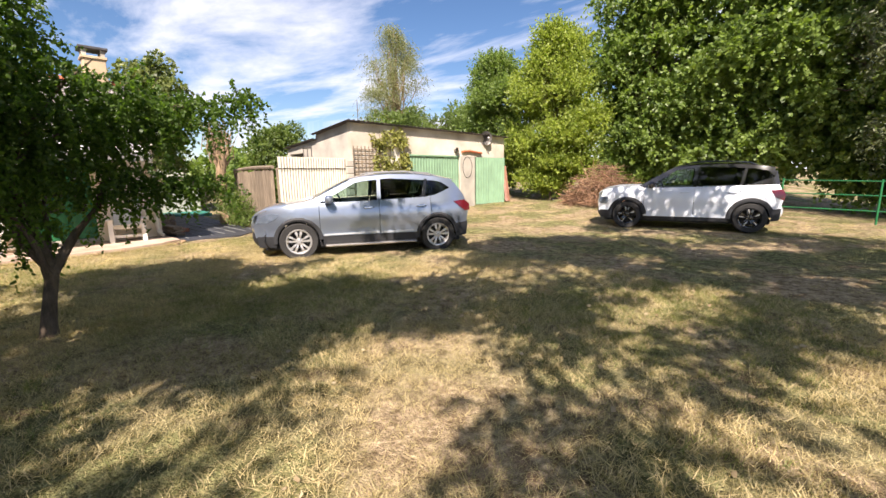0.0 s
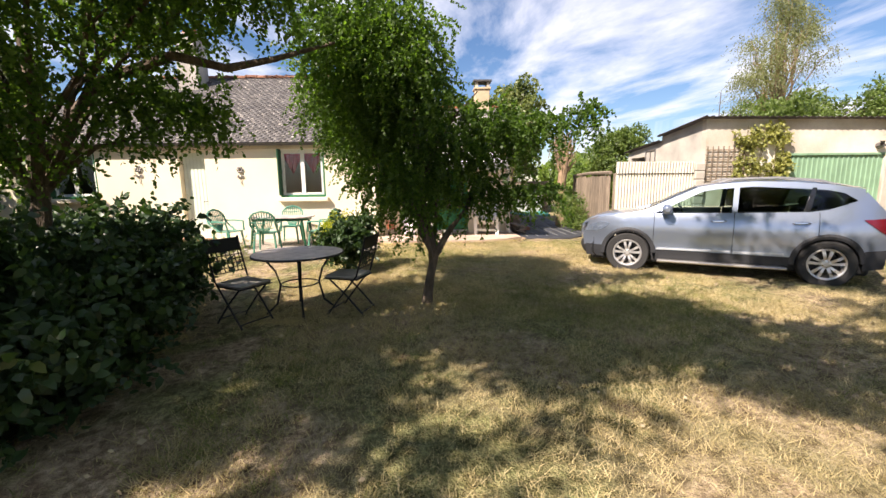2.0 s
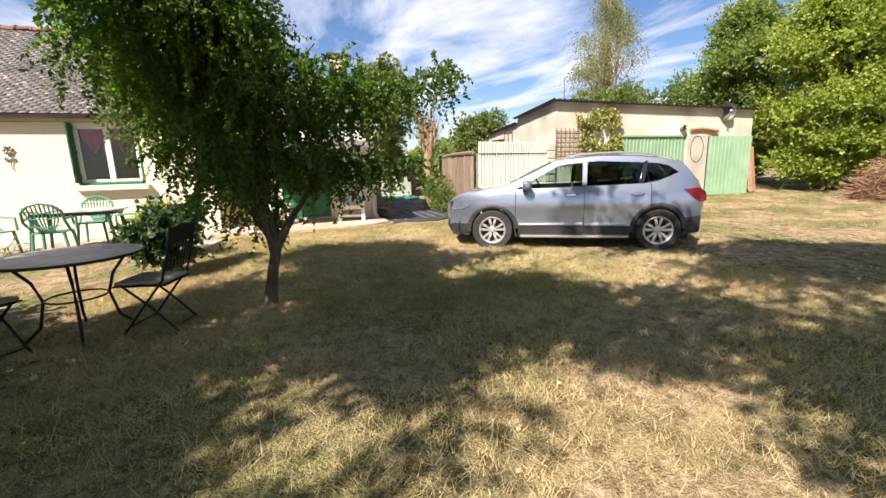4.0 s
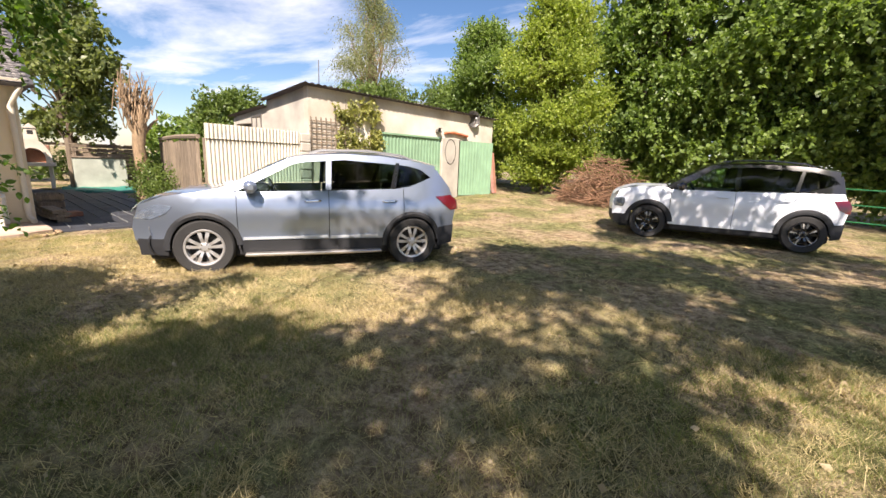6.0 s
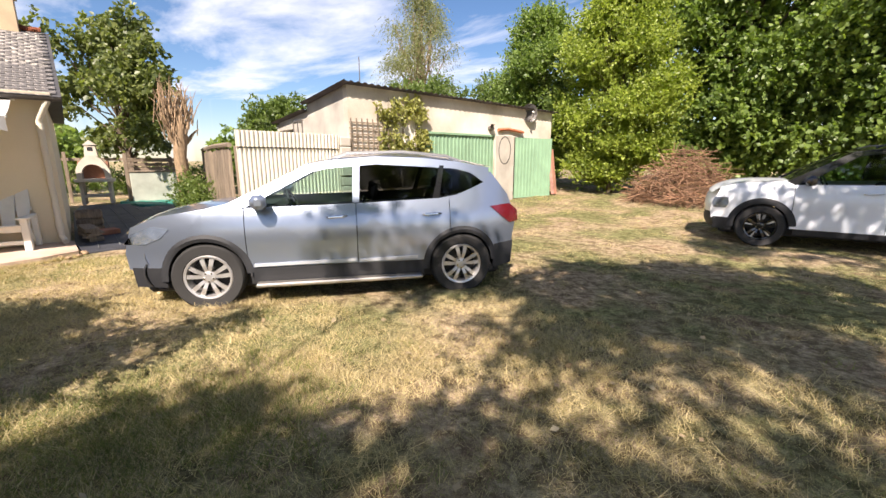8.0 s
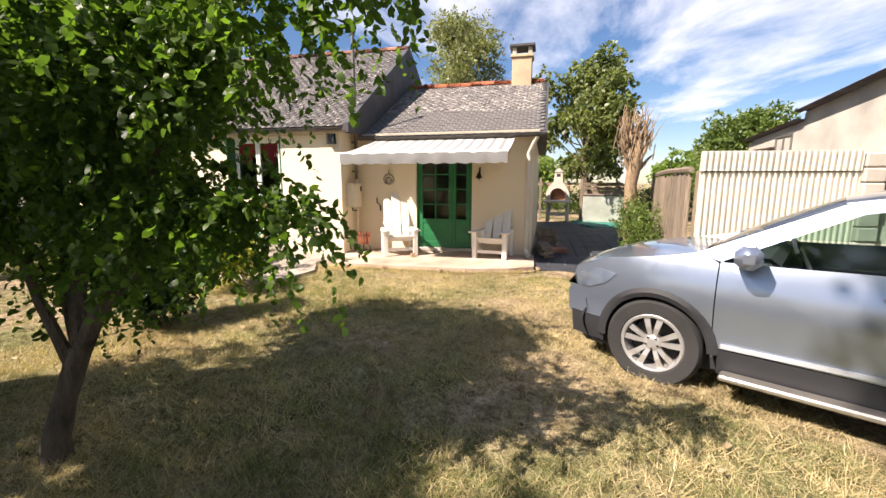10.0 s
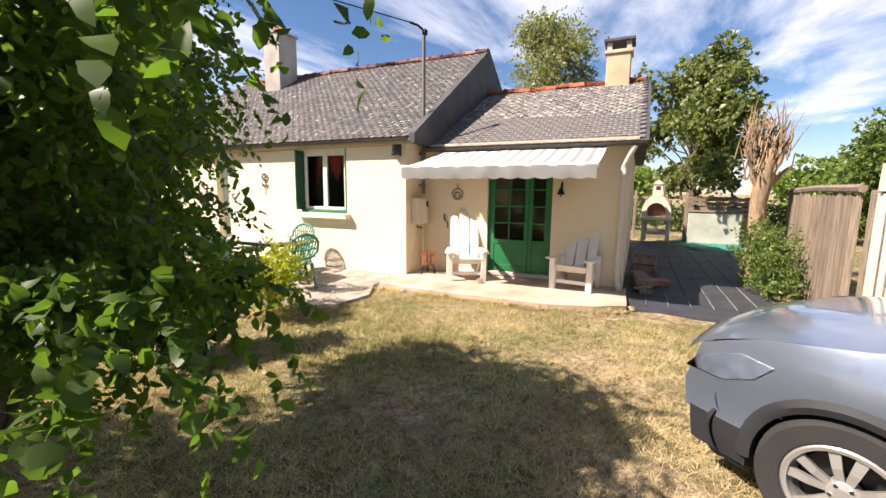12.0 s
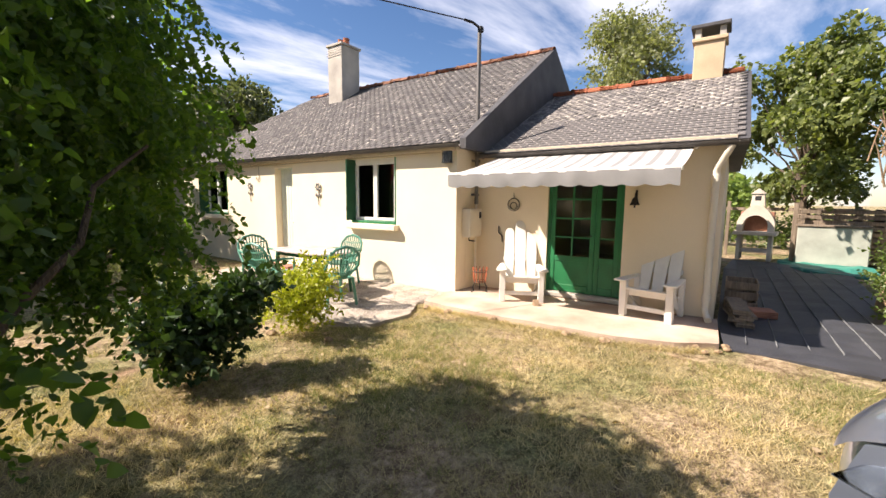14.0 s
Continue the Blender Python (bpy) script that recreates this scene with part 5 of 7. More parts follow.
def patio_table():
    t = thing("patio_table", "oblong patio table with a faded pale top and dark legs", "table", (-10.05, -2.95, 0.055))
    faded = mat("faded_table_top", (0.55, 0.47, 0.43), 0.6, var=0.2, scale=6, fine=60, bump=0.05, tint=(0.30, 0.25, 0.23))
    top = [(0.40 * math.copysign(abs(math.cos(a)) ** 0.5, math.cos(a)), 0.74 * math.copysign(abs(math.sin(a)) ** 0.5, math.sin(a))) for a in (2 * math.pi * (k + 0.5) / 32 for k in range(32))]
    part("tabletop", prism(top, 0.03, "z", 0.70, 0.006), faded, t)
    part("apron", prism([(x * 0.86, y * 0.9) for x, y in top], 0.06, "z", 0.638), M_DARKGREEN, t)
    for sx in (-1, 1):
        for sy in (-1, 1):
            part("leg", tube([(sx * 0.28, sy * 0.55, 0.64), (sx * 0.31, sy * 0.60, 0.3), (sx * 0.33, sy * 0.63, 0.0)], [0.034, 0.028, 0.024], 10), M_DARKGREEN, t, "", True)


patio_table()


def bistro_set():
    t = thing("bistro_table", "round table with mottled pale top on black iron legs", "table", (-5.0, -0.98, 0.0))
    top = mat("mottled_stone_top", (0.42, 0.38, 0.37), 0.45, var=0.25, scale=9, fine=60, bump=0.05)
    part("tabletop", tube([(0, 0, 0.70), (0, 0, 0.725)], 0.52, 40), top, t)
    part("rim", tube([(0.525 * math.cos(2 * math.pi * k / 40), 0.525 * math.sin(2 * math.pi * k / 40), 0.712) for k in range(41)], 0.013, 6), M_BLACK, t)
    for k in range(4):
        a = radians(20 + 90 * k)
        c, s = math.cos(a), math.sin(a)
        part("leg", tube([(0.40 * c, 0.40 * s, 0.70), (0.27 * c, 0.27 * s, 0.52), (0.22 * c, 0.22 * s, 0.35), (0.27 * c, 0.27 * s, 0.12), (0.40 * c, 0.40 * s, 0.0)], 0.013, 7), M_BLACK, t, "", True)
    part("hoop", tube([(0.215 * math.cos(2 * math.pi * k / 24), 0.215 * math.sin(2 * math.pi * k / 24), 0.35) for k in range(25)], 0.009, 5), M_BLACK, t)
    cushion = mat("faded_seat_pad", (0.33, 0.31, 0.27), 0.9, var=0.15, fine=90)
    c = thing("folding_chair", "black folding iron chair with lattice back and seat pad", "chair", (-4.62, -1.50, 0.0), 60, "folding chairs at the bistro table")
    for s in (-1, 1):
        part("back_leg", tube([(0.22, s * 0.20, 0.0), (-0.02, s * 0.20, 0.30), (-0.17, s * 0.20, 0.48), (-0.24, s * 0.20, 0.70), (-0.30, s * 0.20, 0.95)], 0.011, 7), M_BLACK, c, "", True)
        part("front_leg", tube([(-0.24, s * 0.17, 0.0), (0.0, s * 0.17, 0.26), (0.20, s * 0.17, 0.44)], 0.011, 7), M_BLACK, c, "", True)
    part("seat_pad", box(-0.18, -0.20, 0.445, 0.24, 0.20, 0.475, 0.012), cushion, c, "faded grey seat pad")
    part("seat_frame", box(-0.19, -0.205, 0.43, 0.25, 0.205, 0.443, 0.004), M_BLACK, c)
    lean = lambda z: -0.17 - 0.13 * (z - 0.48) / 0.47
    part("top_panel", merge(bmesh.new(), box(-0.006, -0.19, 0.0, 0.006, 0.19, 0.15, 0.003), pose(lean(0.80), 0, 0.79, 0, -15, 0)), M_BLACK, c)
    for k in range(7):
        y = -0.16 + 0.053 * k
        part("lattice_bar", tube([(lean(0.56), y, 0.56), (lean(0.79), y, 0.79)], 0.006, 5), M_BLACK, c)
    for k in range(6):
        z = 0.56 + 0.046 * k
        part("lattice_bar", tube([(lean(z), -0.19, z), (lean(z), 0.19, z)], 0.006, 5), M_BLACK, c)
    part("brace", tube([(0.20, -0.20, 0.05), (0.20, 0.20, 0.05)], 0.008, 5), M_BLACK, c)
    part("brace", tube([(-0.22, -0.17, 0.05), (-0.22, 0.17, 0.05)], 0.008, 5), M_BLACK, c)
    copy_thing(c, pose(-4.95, -0.36, 0.0, 0, 0, -105))


bistro_set()

# ---- cars ----
M_SILVER = mat("silver_blue_car_paint", (0.32, 0.37, 0.47), 0.28, 0.75, var=0.02, scale=2, fine=300, bump=0.0, coat=1.0)
M_CARWHITE = mat("white_car_paint", (0.76, 0.79, 0.84), 0.35, 0.0, var=0.03, scale=2, fine=200, bump=0.0, coat=0.9)
M_CARBLACK = mat("black_car_paint", (0.012, 0.012, 0.014), 0.12, 0.0, var=0.05, bump=0.0, coat=0.9)
M_CLAD = mat("dark_grey_cladding", (0.020, 0.021, 0.024), 0.65, var=0.12, fine=150, bump=0.08)
M_TYRE = mat("tyre_rubber", (0.028, 0.027, 0.026), 0.85, var=0.2, fine=120, bump=0.15)
M_ALLOY = mat("alloy_rim", (0.62, 0.60, 0.58), 0.35, 0.7, var=0.06, bump=0.0)
M_CHROME = mat("chrome", (0.75, 0.75, 0.75), 0.15, 1.0, var=0.03, bump=0.0)
M_TRIM = mat("satin_trim", (0.50, 0.52, 0.55), 0.4, 0.3, var=0.05, bump=0.0)
M_TAIL = mat("red_lamp_lens", (0.11, 0.005, 0.010), 0.2, var=0.1, bump=0.0, coat=1.0)
M_LAMP = mat("lamp_reflector", (0.24, 0.28, 0.34), 0.2, 0.4, var=0.2, scale=14, bump=0.0, coat=1.0)
M_LENS = glass_mat("lamp_lens", (0.95, 0.97, 1.0), 0.95)
M_SEAT = mat("dark_seat_cloth", (0.05, 0.055, 0.06), 0.9, var=0.2, fine=150, bump=0.1)
M_STEP = mat("brushed_step", (0.50, 0.47, 0.43), 0.35, 0.8, var=0.1, bump=0.02)
M_CARGLASS = glass_mat("car_glass", (0.86, 0.96, 0.93), 0.9)
M_SMOKED = glass_mat("smoked_car_glass", (0.7, 0.72, 0.75), 0.55)


def arch(cx, cz, r, n=14, start=0.0, end=180.0):
    return [(cx + r * math.cos(radians(start + (end - start) * i / n)), cz + r * math.sin(radians(start + (end - start) * i / n))) for i in range(n + 1)]


def panel(outline, y_of, side, thick=0.012, step=0.09):
    """A body panel: a side outline (x, z) bent to the body's width, with real thickness."""
    bm = bmesh.new()
    bm.faces.new([bm.verts.new((x, 0, z)) for x, z in outline])
    bmesh.ops.triangulate(bm, faces=bm.faces[:], ngon_method="EAR_CLIP")
    xs, zs = [p[0] for p in outline], [p[1] for p in outline]
    for lo, hi, co, no in ((min(xs), max(xs), 0, (1, 0, 0)), (min(zs), max(zs), 2, (0, 0, 1))):
        k = max(1, int((hi - lo) / step))
        for i in range(1, k):
            at = [0, 0, 0]
            at[co] = lo + (hi - lo) * i / k
            bmesh.ops.bisect_plane(bm, geom=bm.verts[:] + bm.edges[:] + bm.faces[:], plane_co=at, plane_no=no)
    for v in bm.verts:
        v.co.y = side * y_of(v.co.x, v.co.z)
    bm.normal_update()
    if sum(f.normal.y * f.calc_area() for f in bm.faces) * side < 0:
        bmesh.ops.reverse_faces(bm, faces=bm.faces)
    ext = bmesh.ops.extrude_face_region(bm, geom=bm.faces[:])
    old = {v for v in bm.verts} - {g for g in ext["geom"] if isinstance(g, bmesh.types.BMVert)}
    for v in old:
        v.co.y -= side * thick
    bmesh.ops.recalc_face_normals(bm, faces=bm.faces)
    return bm


def strip(profile, drop=0.03, curve=0.0, n=14, fine=3):
    """A surface across the car: rows of (x, z, half width), arched and swept back at its sides."""
    pts = []
    for i in range(len(profile) - 1):
        p0, p1, p2, p3 = (profile[max(0, min(len(profile) - 1, i + k))] for k in (-1, 0, 1, 2))
        for j in range(fine):
            s = j / fine
            pts.append([0.5 * (2 * b + (c - a) * s + (2 * a - 5 * b + 4 * c - d) * s * s + (3 * b - a - 3 * c + d) * s ** 3)
                        for a, b, c, d in zip(p0, p1, p2, p3)])
    pts.append(list(profile[-1]))
    rows = []
    for x, z, w in pts:
        row = []
        for k in range(n + 1):
            u = -1 + 2 * k / n
            row.append((x - curve * abs(u) ** 3, u * w, z - drop * u * u))
        rows.append(row)
    bm = grid(rows)
    bmesh.ops.recalc_face_normals(bm, faces=bm.faces)
    return bm


def lathe(profile, sides=36):
    """A turned solid about the y axis from (radius, y) points."""
    rows = [[(r * math.cos(2 * math.pi * k / sides), y, r * math.sin(2 * math.pi * k / sides)) for k in range(sides)] for r, y in profile]
    bm = grid(rows, closed=True)
    bmesh.ops.recalc_face_normals(bm, faces=bm.faces)
    return bm


def add_wheel(car, at, side, r, rim, dark):
    w = part("wheel", lathe([(0.07, -0.10), (r * 0.5, -0.10), (r * 0.5, 0.0), (0.07, 0.0)]), M_BLACK, car)
    w.location = at
    w.rotation_euler = (0, 0, 0 if side > 0 else math.pi)
    part("tyre", lathe([(rim, -0.10), (r * 0.93, -0.105), (r * 0.985, -0.085), (r, -0.05), (r, 0.05), (r * 0.985, 0.085),
                        (r * 0.93, 0.105), (rim + 0.012, 0.10), (rim, 0.085), (rim, -0.10)], 48), M_TYRE, w, "", True)
    bm = lathe([(rim + 0.006, 0.09), (rim - 0.004, 0.10), (rim - 0.022, 0.095), (rim - 0.03, 0.05), (rim - 0.035, -0.08), (rim - 0.02, -0.09)], 48)
    for k in range(5):
        for off in (-14, 14):
            a = radians(90 + 72 * k + off)
            own = bmesh.new()
            q = [(0.045, 0.015, 0.072), (rim * 0.55, 0.019, 0.088), (rim - 0.012, 0.023, 0.082)]
            lo = [[(x, -h, y), (x, h, y), (x, h * 0.8, y - 0.03), (x, -h * 0.8, y - 0.03)] for x, h, y in q]
            grid([[(x, d, h) for x, h, d in ring] for ring in lo], own, closed=True)
            bmesh.ops.recalc_face_normals(own, faces=own.faces)
            merge(bm, own, Matrix.Rotation(-a, 4, "Y"))
    merge(bm, lathe([(0.001, 0.085), (0.03, 0.085), (0.06, 0.078), (0.068, 0.06), (0.068, 0.02)], 24))
    part("rim", bm, M_CARBLACK if dark else M_ALLOY, w, "five-spoke black alloy rim" if dark else "bright five-spoke alloy rim")
    for k in range(5):
        a = radians(54 + 72 * k)
        nut = lathe([(0.001, 0.088), (0.009, 0.088), (0.011, 0.07)], 8)
        bmesh.ops.translate(nut, verts=nut.verts, vec=(0.046 * math.cos(a), 0, 0.046 * math.sin(a)))
        part("wheel_nut", nut, M_CHROME, w)
    if dark:
        for k in range(5):
            a = radians(90 + 72 * k)
            own = prism([(rim * 0.45, -0.016), (rim - 0.02, -0.045), (rim - 0.02, -0.012), (rim * 0.45, -0.004)], 0.006, "y", 0.089)
            part("rim_inlay", merge(bmesh.new(), own, Matrix.Rotation(-a, 4, "Y")), M_ALLOY, w, "machined silver inlay")


def seat(car, x, y, z0=0.45, h=0.62):
    s = part("seat", box(x - 0.25, y - 0.24, z0 - 0.12, x + 0.27, y + 0.24, z0 + 0.04, 0.04), M_SEAT, car)
    bk = box(-0.06, -0.24, 0, 0.06, 0.24, h, 0.05)
    part("backrest", merge(bmesh.new(), bk, pose(x - 0.22, y, z0, 0, -14, 0)), M_SEAT, s)
    hr = box(-0.04, -0.13, 0, 0.04, 0.13, 0.17, 0.04)
    part("headrest", merge(bmesh.new(), hr, pose(x - 0.39, y, z0 + h - 0.0, 0, -10, 0)), M_SEAT, s)


def build_car(name, label, front, rear, z, P):
    a, b = Vector(front), Vector(rear)
    c = thing(name, label, "car", (*((a + b) / 2), z), math.degrees(math.atan2(a.y - b.y, a.x - b.x)))
    wb, R, AR = P["wb"] / 2, P["r"], P["r"] + 0.055
    paint, roofpaint = P["paint"], P["roof"]
    W = P["w"]

    def flank(zz):
        """Half width up the side: a shoulder that leans in, a shallow scoop and a flared foot."""
        u = (zz - 0.70) / 0.36
        return W * (1 - 0.03 * u * u) - 0.10 * max(0, zz - 0.86) - 0.6 * max(0, zz - 0.88) ** 2 - 0.018 * math.exp(-((zz - 0.56) / 0.10) ** 2)

    def y_of(x, zz):
        f = 1 - 0.20 * max(0, (x - 1.15) / 1.05) ** 2.2 - 0.30 * max(0, (-x - 1.30) / 0.85) ** 2.2
        if zz < P["belt"]:
            y = flank(zz)
        else:
            y = flank(P["belt"]) - (zz - P["belt"]) * P["lean"] - 0.10 * (zz - P["belt"]) ** 2
        return y * f

    ax, hz = wb, R
    top = P["hoodline"]
    belt = P["belt"]
    nose, tail = P["nose"], P["tail"]
    d1, d2, d3 = P["seams"]
    g = 0.004
    for side in (1, -1):
        def add(nm, outline, m, lab="", out=0.0, thick=0.014, step=0.09, parent=None):
            return part(nm, panel(outline, lambda x, zz: y_of(x, zz) + out, side, thick, step), m, parent or c, lab, True)

        cz = P["sill"]
        fr = [(d1 + g, cz - 0.015)] + [(d1 + g, belt - 0.01), (d1 + 0.12, belt + 0.055)] + top + [(nose - 0.10, 0.60), (nose - 0.12, 0.44)]
        ar = [(ax + AR * math.cos(radians(q)), hz + AR * math.sin(radians(q))) for q in range(14, 167, 9)]
        add("fender", fr + [p for p in ar if p[1] > cz - 0.015], paint)
        fd = add("door", [(d1 - g, cz), (d1 - g, belt), (d2 + g, belt + P["kick"] * 0.4), (d2 + g, cz)], paint)
        arr = [(-ax + AR * math.cos(radians(q)), hz + AR * math.sin(radians(q))) for q in range(8, 173, 9)]
        az = hz + math.sqrt(AR * AR - (d3 + ax) ** 2)
        cut = [p for p in arr if p[0] > d3 + g + 0.01] + [(d3 + g, az)]
        rd = add("door", [(d2 - g, cz), (d2 - g, belt + P["kick"] * 0.4), (d3 + g, belt + P["kick"])] + cut[::-1] + ([(cut[0][0] + 0.02, cz)] if cut[0][1] > cz else []), paint)
        cut2 = [(d3 - g, az)] + [p for p in arr if p[0] < d3 - g - 0.01]
        add("quarter_panel", cut2 + [(-ax - AR - 0.02, 0.52), (tail + 0.10, 0.56), (tail + 0.05, 0.86), (tail + 0.16, belt + P["kick"] + 0.02), (d3 - g, belt + P["kick"])], paint)
        # lower cladding and arch lips
        add("sill_cladding", [(ax - AR - 0.03, 0.24), (ax - AR - 0.03, cz - 0.005), (-ax + AR + 0.03, cz - 0.005), (-ax + AR + 0.03, 0.24)], M_CLAD, "dark grey plastic sill cladding", 0.006)
        for cx in (ax, -ax):
            lip = [(cx + (AR + P["lip"]) * math.cos(radians(q)), hz + (AR + P["lip"]) * math.sin(radians(q))) for q in range(-4, 185, 9)]
            inn = [(cx + (AR - 0.03) * math.cos(radians(q)), hz + (AR - 0.03) * math.sin(radians(q))) for q in range(-4, 185, 9)]
            rows = [[(x, side * (y_of(x, max(zz, 0.42)) + o), zz) for x, zz in pts] for o, pts in ((0.004, lip), (0.018, [((p[0] + q[0]) / 2, (p[1] + q[1]) / 2) for p, q in zip(lip, inn)]), (0.008, inn), (-0.30, inn))]
            bm = grid(rows)
            bmesh.ops.recalc_face_normals(bm, faces=bm.faces)
            part("wheel_arch", bm, M_CLAD, c, "black plastic arch lining", True)
        add("bumper_corner", [(ax + AR - 0.01, 0.25), (ax + AR - 0.01, 0.455), (nose - 0.15, 0.46), (nose - 0.165, 0.26)], M_CLAD, "dark lower bumper corner", 0.008)
        add("bumper_corner", [(-ax - AR + 0.01, 0.27), (-ax - AR - 0.0, 0.55), (tail + 0.08, 0.57), (tail + 0.10, 0.30)], M_CLAD, "dark lower bumper corner", 0.010)
        # windows, pillars
        rl = P["roofline"]

        def roof_z(x):
            for (x0, z0), (x1, z1) in zip(rl, rl[1:]):
                if x1 <= x <= x0:
                    return z0 + (z1 - z0) * (x0 - x) / (x0 - x1)
            return rl[0][1] if x > rl[0][0] else rl[-1][1]

        def kick(x):
            return belt + P["kick"] * min(1, max(0, (d1 - x) / (d1 - d3)))

        def upper(x):
            return roof_z(x) - 0.08
        q0, q1, q2, q3, q4 = P["glass"]
        xs1 = [q1 + (q0 - 0.30 - q1) * k / 4 for k in range(5)]
        front_glass = [(q0, kick(q0) + 0.015), (q1, kick(q1) + 0.015), (q1 - 0.02, upper(q1))] + [(x, upper(x)) for x in xs1[1:] if x < P["ws_top"]] + [(P["ws_top"] - 0.07, upper(P["ws_top"] - 0.07) - 0.01)]
        add("side_window", front_glass, M_CARGLASS, "clear front side window", -0.006, 0.005, 0.12)
        rear_glass = [(q1 - 0.06, kick(q1) + 0.015), (q2, kick(q2) + 0.015), (q2 - 0.10, upper(q2) - 0.01), (q1 - 0.08, upper(q1 - 0.1))]
        add("side_window", rear_glass, M_SMOKED, "smoked rear side window", -0.006, 0.005, 0.12)
        qg = [(q2 - 0.07, kick(q2) + 0.03), (q3, kick(q3) + 0.06), (q4, (kick(q4) + upper(q4)) / 2 + 0.03), (q3 - 0.03, upper(q3) - 0.03), (q2 - 0.15, upper(q2) - 0.015)]
        add("quarter_window", qg, M_SMOKED, "", -0.004, 0.005, 0.12)
        dp = P["pillar"]
        wsb = P["ws_base"]
        add("a_pillar", [(wsb + 0.02, belt + 0.05), (P["ws_top"], roof_z(P["ws_top"]) - 0.01), (P["ws_top"] - 0.08, upper(P["ws_top"] - 0.08)), (q0 + 0.01, kick(q0) + 0.01), (d1 - 0.02, belt)], dp)
        add("b_pillar", [(q1 + 0.005, kick(q1)), (q1 - 0.015, upper(q1)), (q1 - 0.085, upper(q1)), (q1 - 0.065, kick(q1))], P["bp"], "", 0.001)
        add("c_pillar", [(q2, kick(q2)), (q2 - 0.10, upper(q2)), (q2 - 0.15, upper(q2)), (q2 - 0.07, kick(q2))], M_CARBLACK, "gloss black pillar trim", 0.001)
        rr = [(x, roof_z(x)) for x in (P["ws_top"], 0.1, -0.4, -0.9, -1.3, rl[-1][0])]
        add("roof_rail_panel", rr + [(x, upper(x)) for x in (rl[-1][0], -1.3, -0.9, -0.4, 0.1, P["ws_top"] - 0.08)], dp)
        rear_top = rl[-1][0]
        mid = (q4, (kick(q4) + upper(q4)) / 2 + 0.03)
        add("d_pillar", [(q2 - 0.07, kick(q2)), (q3, kick(q3) + 0.055), mid, (P["rg"][0] + 0.02, P["rg"][1]), (tail + 0.14, belt + P["kick"]), (d3, belt + P["kick"] - 0.01)], P["dp2"])
        add("d_pillar", [mid, (q3 - 0.03, upper(q3) - 0.028), (q2 - 0.15, upper(q2)), (q3 - 0.03, upper(q3) + 0.004), (rear_top, upper(rear_top)), (P["rg"][0] + 0.02, P["rg"][1])], P["dp2"])
        # fittings
        for dr, hx in ((fd, d2 + 0.20), (rd, d3 + 0.20)):
            yy = side * y_of(hx, belt - 0.10)
            hb = tube([(hx + 0.10, yy, belt - 0.11), (hx + 0.08, yy + side * 0.03, belt - 0.105), (hx - 0.06, yy + side * 0.034, belt - 0.10), (hx - 0.10, yy, belt - 0.10)], [0.012, 0.014, 0.016, 0.012], 8)
            part("handle", hb, M_CHROME if P["chrome"] else paint, dr, "chrome door handle" if P["chrome"] else "", True)
            if P["chrome"]:
                x0, x1 = (d1 - 0.06, d2 + 0.02) if dr is fd else (d2 - 0.02, -ax + AR + 0.10)
                part("trim_strip", panel([(x0, 0.435), (x1, 0.445), (x1, 0.475), (x0, 0.465)], lambda x, zz: y_of(x, zz) + 0.018, side, 0.012, 0.2), M_TRIM, dr, "bright trim strip")
        mx = P["mirror"]
        my = y_of(mx, belt + 0.03)
        mi = part("door_mirror", merge(bmesh.new(), box(-0.075, -0.12, -0.075, 0.075, 0.12, 0.075, 0.045), pose(mx, side * (my + 0.15), belt + 0.075, 0, 0, side * 8)), P["mir"], c, "", True)
        part("stalk", box(mx - 0.04, side * (my - 0.02), belt - 0.01, mx + 0.04, side * (my + 0.07), belt + 0.03, 0.008), M_CLAD, mi)
        # lamps
        hl = add("headlamp", P["head"], M_LENS, "clear wraparound headlamp", 0.024, 0.004, 0.06)
        hl.visible_shadow = False
        add("lamp_bowl", [(x * 0.97 + 0.03 * P["head"][0][0], zz) for x, zz in P["head"]], M_LAMP, "", 0.006, 0.01, 0.06, hl)
        add("tail_lamp", P["taillamp"], M_TAIL, "red wraparound tail lamp", 0.010, 0.02, 0.06)
        if P["step"]:
            part("running_board", box(-ax + AR + 0.06, side * (W - 0.03), 0.235, ax - AR - 0.06, side * (W + 0.09), 0.275, 0.012), M_STEP, c, "brushed metal running board")
        rail = [(0.05, side * 0.56, roof_z(0.05) + 0.02), (-0.1, side * 0.565, roof_z(-0.1) + 0.055), (-0.7, side * 0.56, roof_z(-0.7) + 0.06), (-1.2, side * 0.55, roof_z(-1.2) + 0.05), (-1.38, side * 0.54, roof_z(-1.38) + 0.01)]
        part("roof_rail", tube(rail, 0.016, 8), M_STEP if P["chrome"] else M_CARBLACK, c, "", True)
        for wx in (ax, -ax):
            add_wheel(c, (wx, side * (W - 0.115), hz), side, R, P["rim"], P["darkrim"])
    part("bonnet", strip(P["hood"], 0.035, 0.06), paint, c, "", True)
    part("grille", strip(P["grille"], 0.0, 0.30), M_CLAD, c, "dark grille and lower bumper", True)
    part("front_bumper", strip(P["fbump"], 0.0, 0.32), paint, c, "", True)
    part("windscreen", strip(P["ws"], 0.03, 0.12), M_CARGLASS, c, "", True)
    part("roof", strip(P["rf"], 0.05, 0.0), roofpaint, c, "", True)
    part("rear_window", strip(P["rw"], 0.02, -0.05), M_SMOKED, c, "", True)
    part("tailgate", strip(P["tg"], 0.0, -0.14), paint, c, "", True)
    part("rear_bumper", strip(P["rb"], 0.0, -0.22), M_CLAD if P["chrome"] else paint, c, "", True)
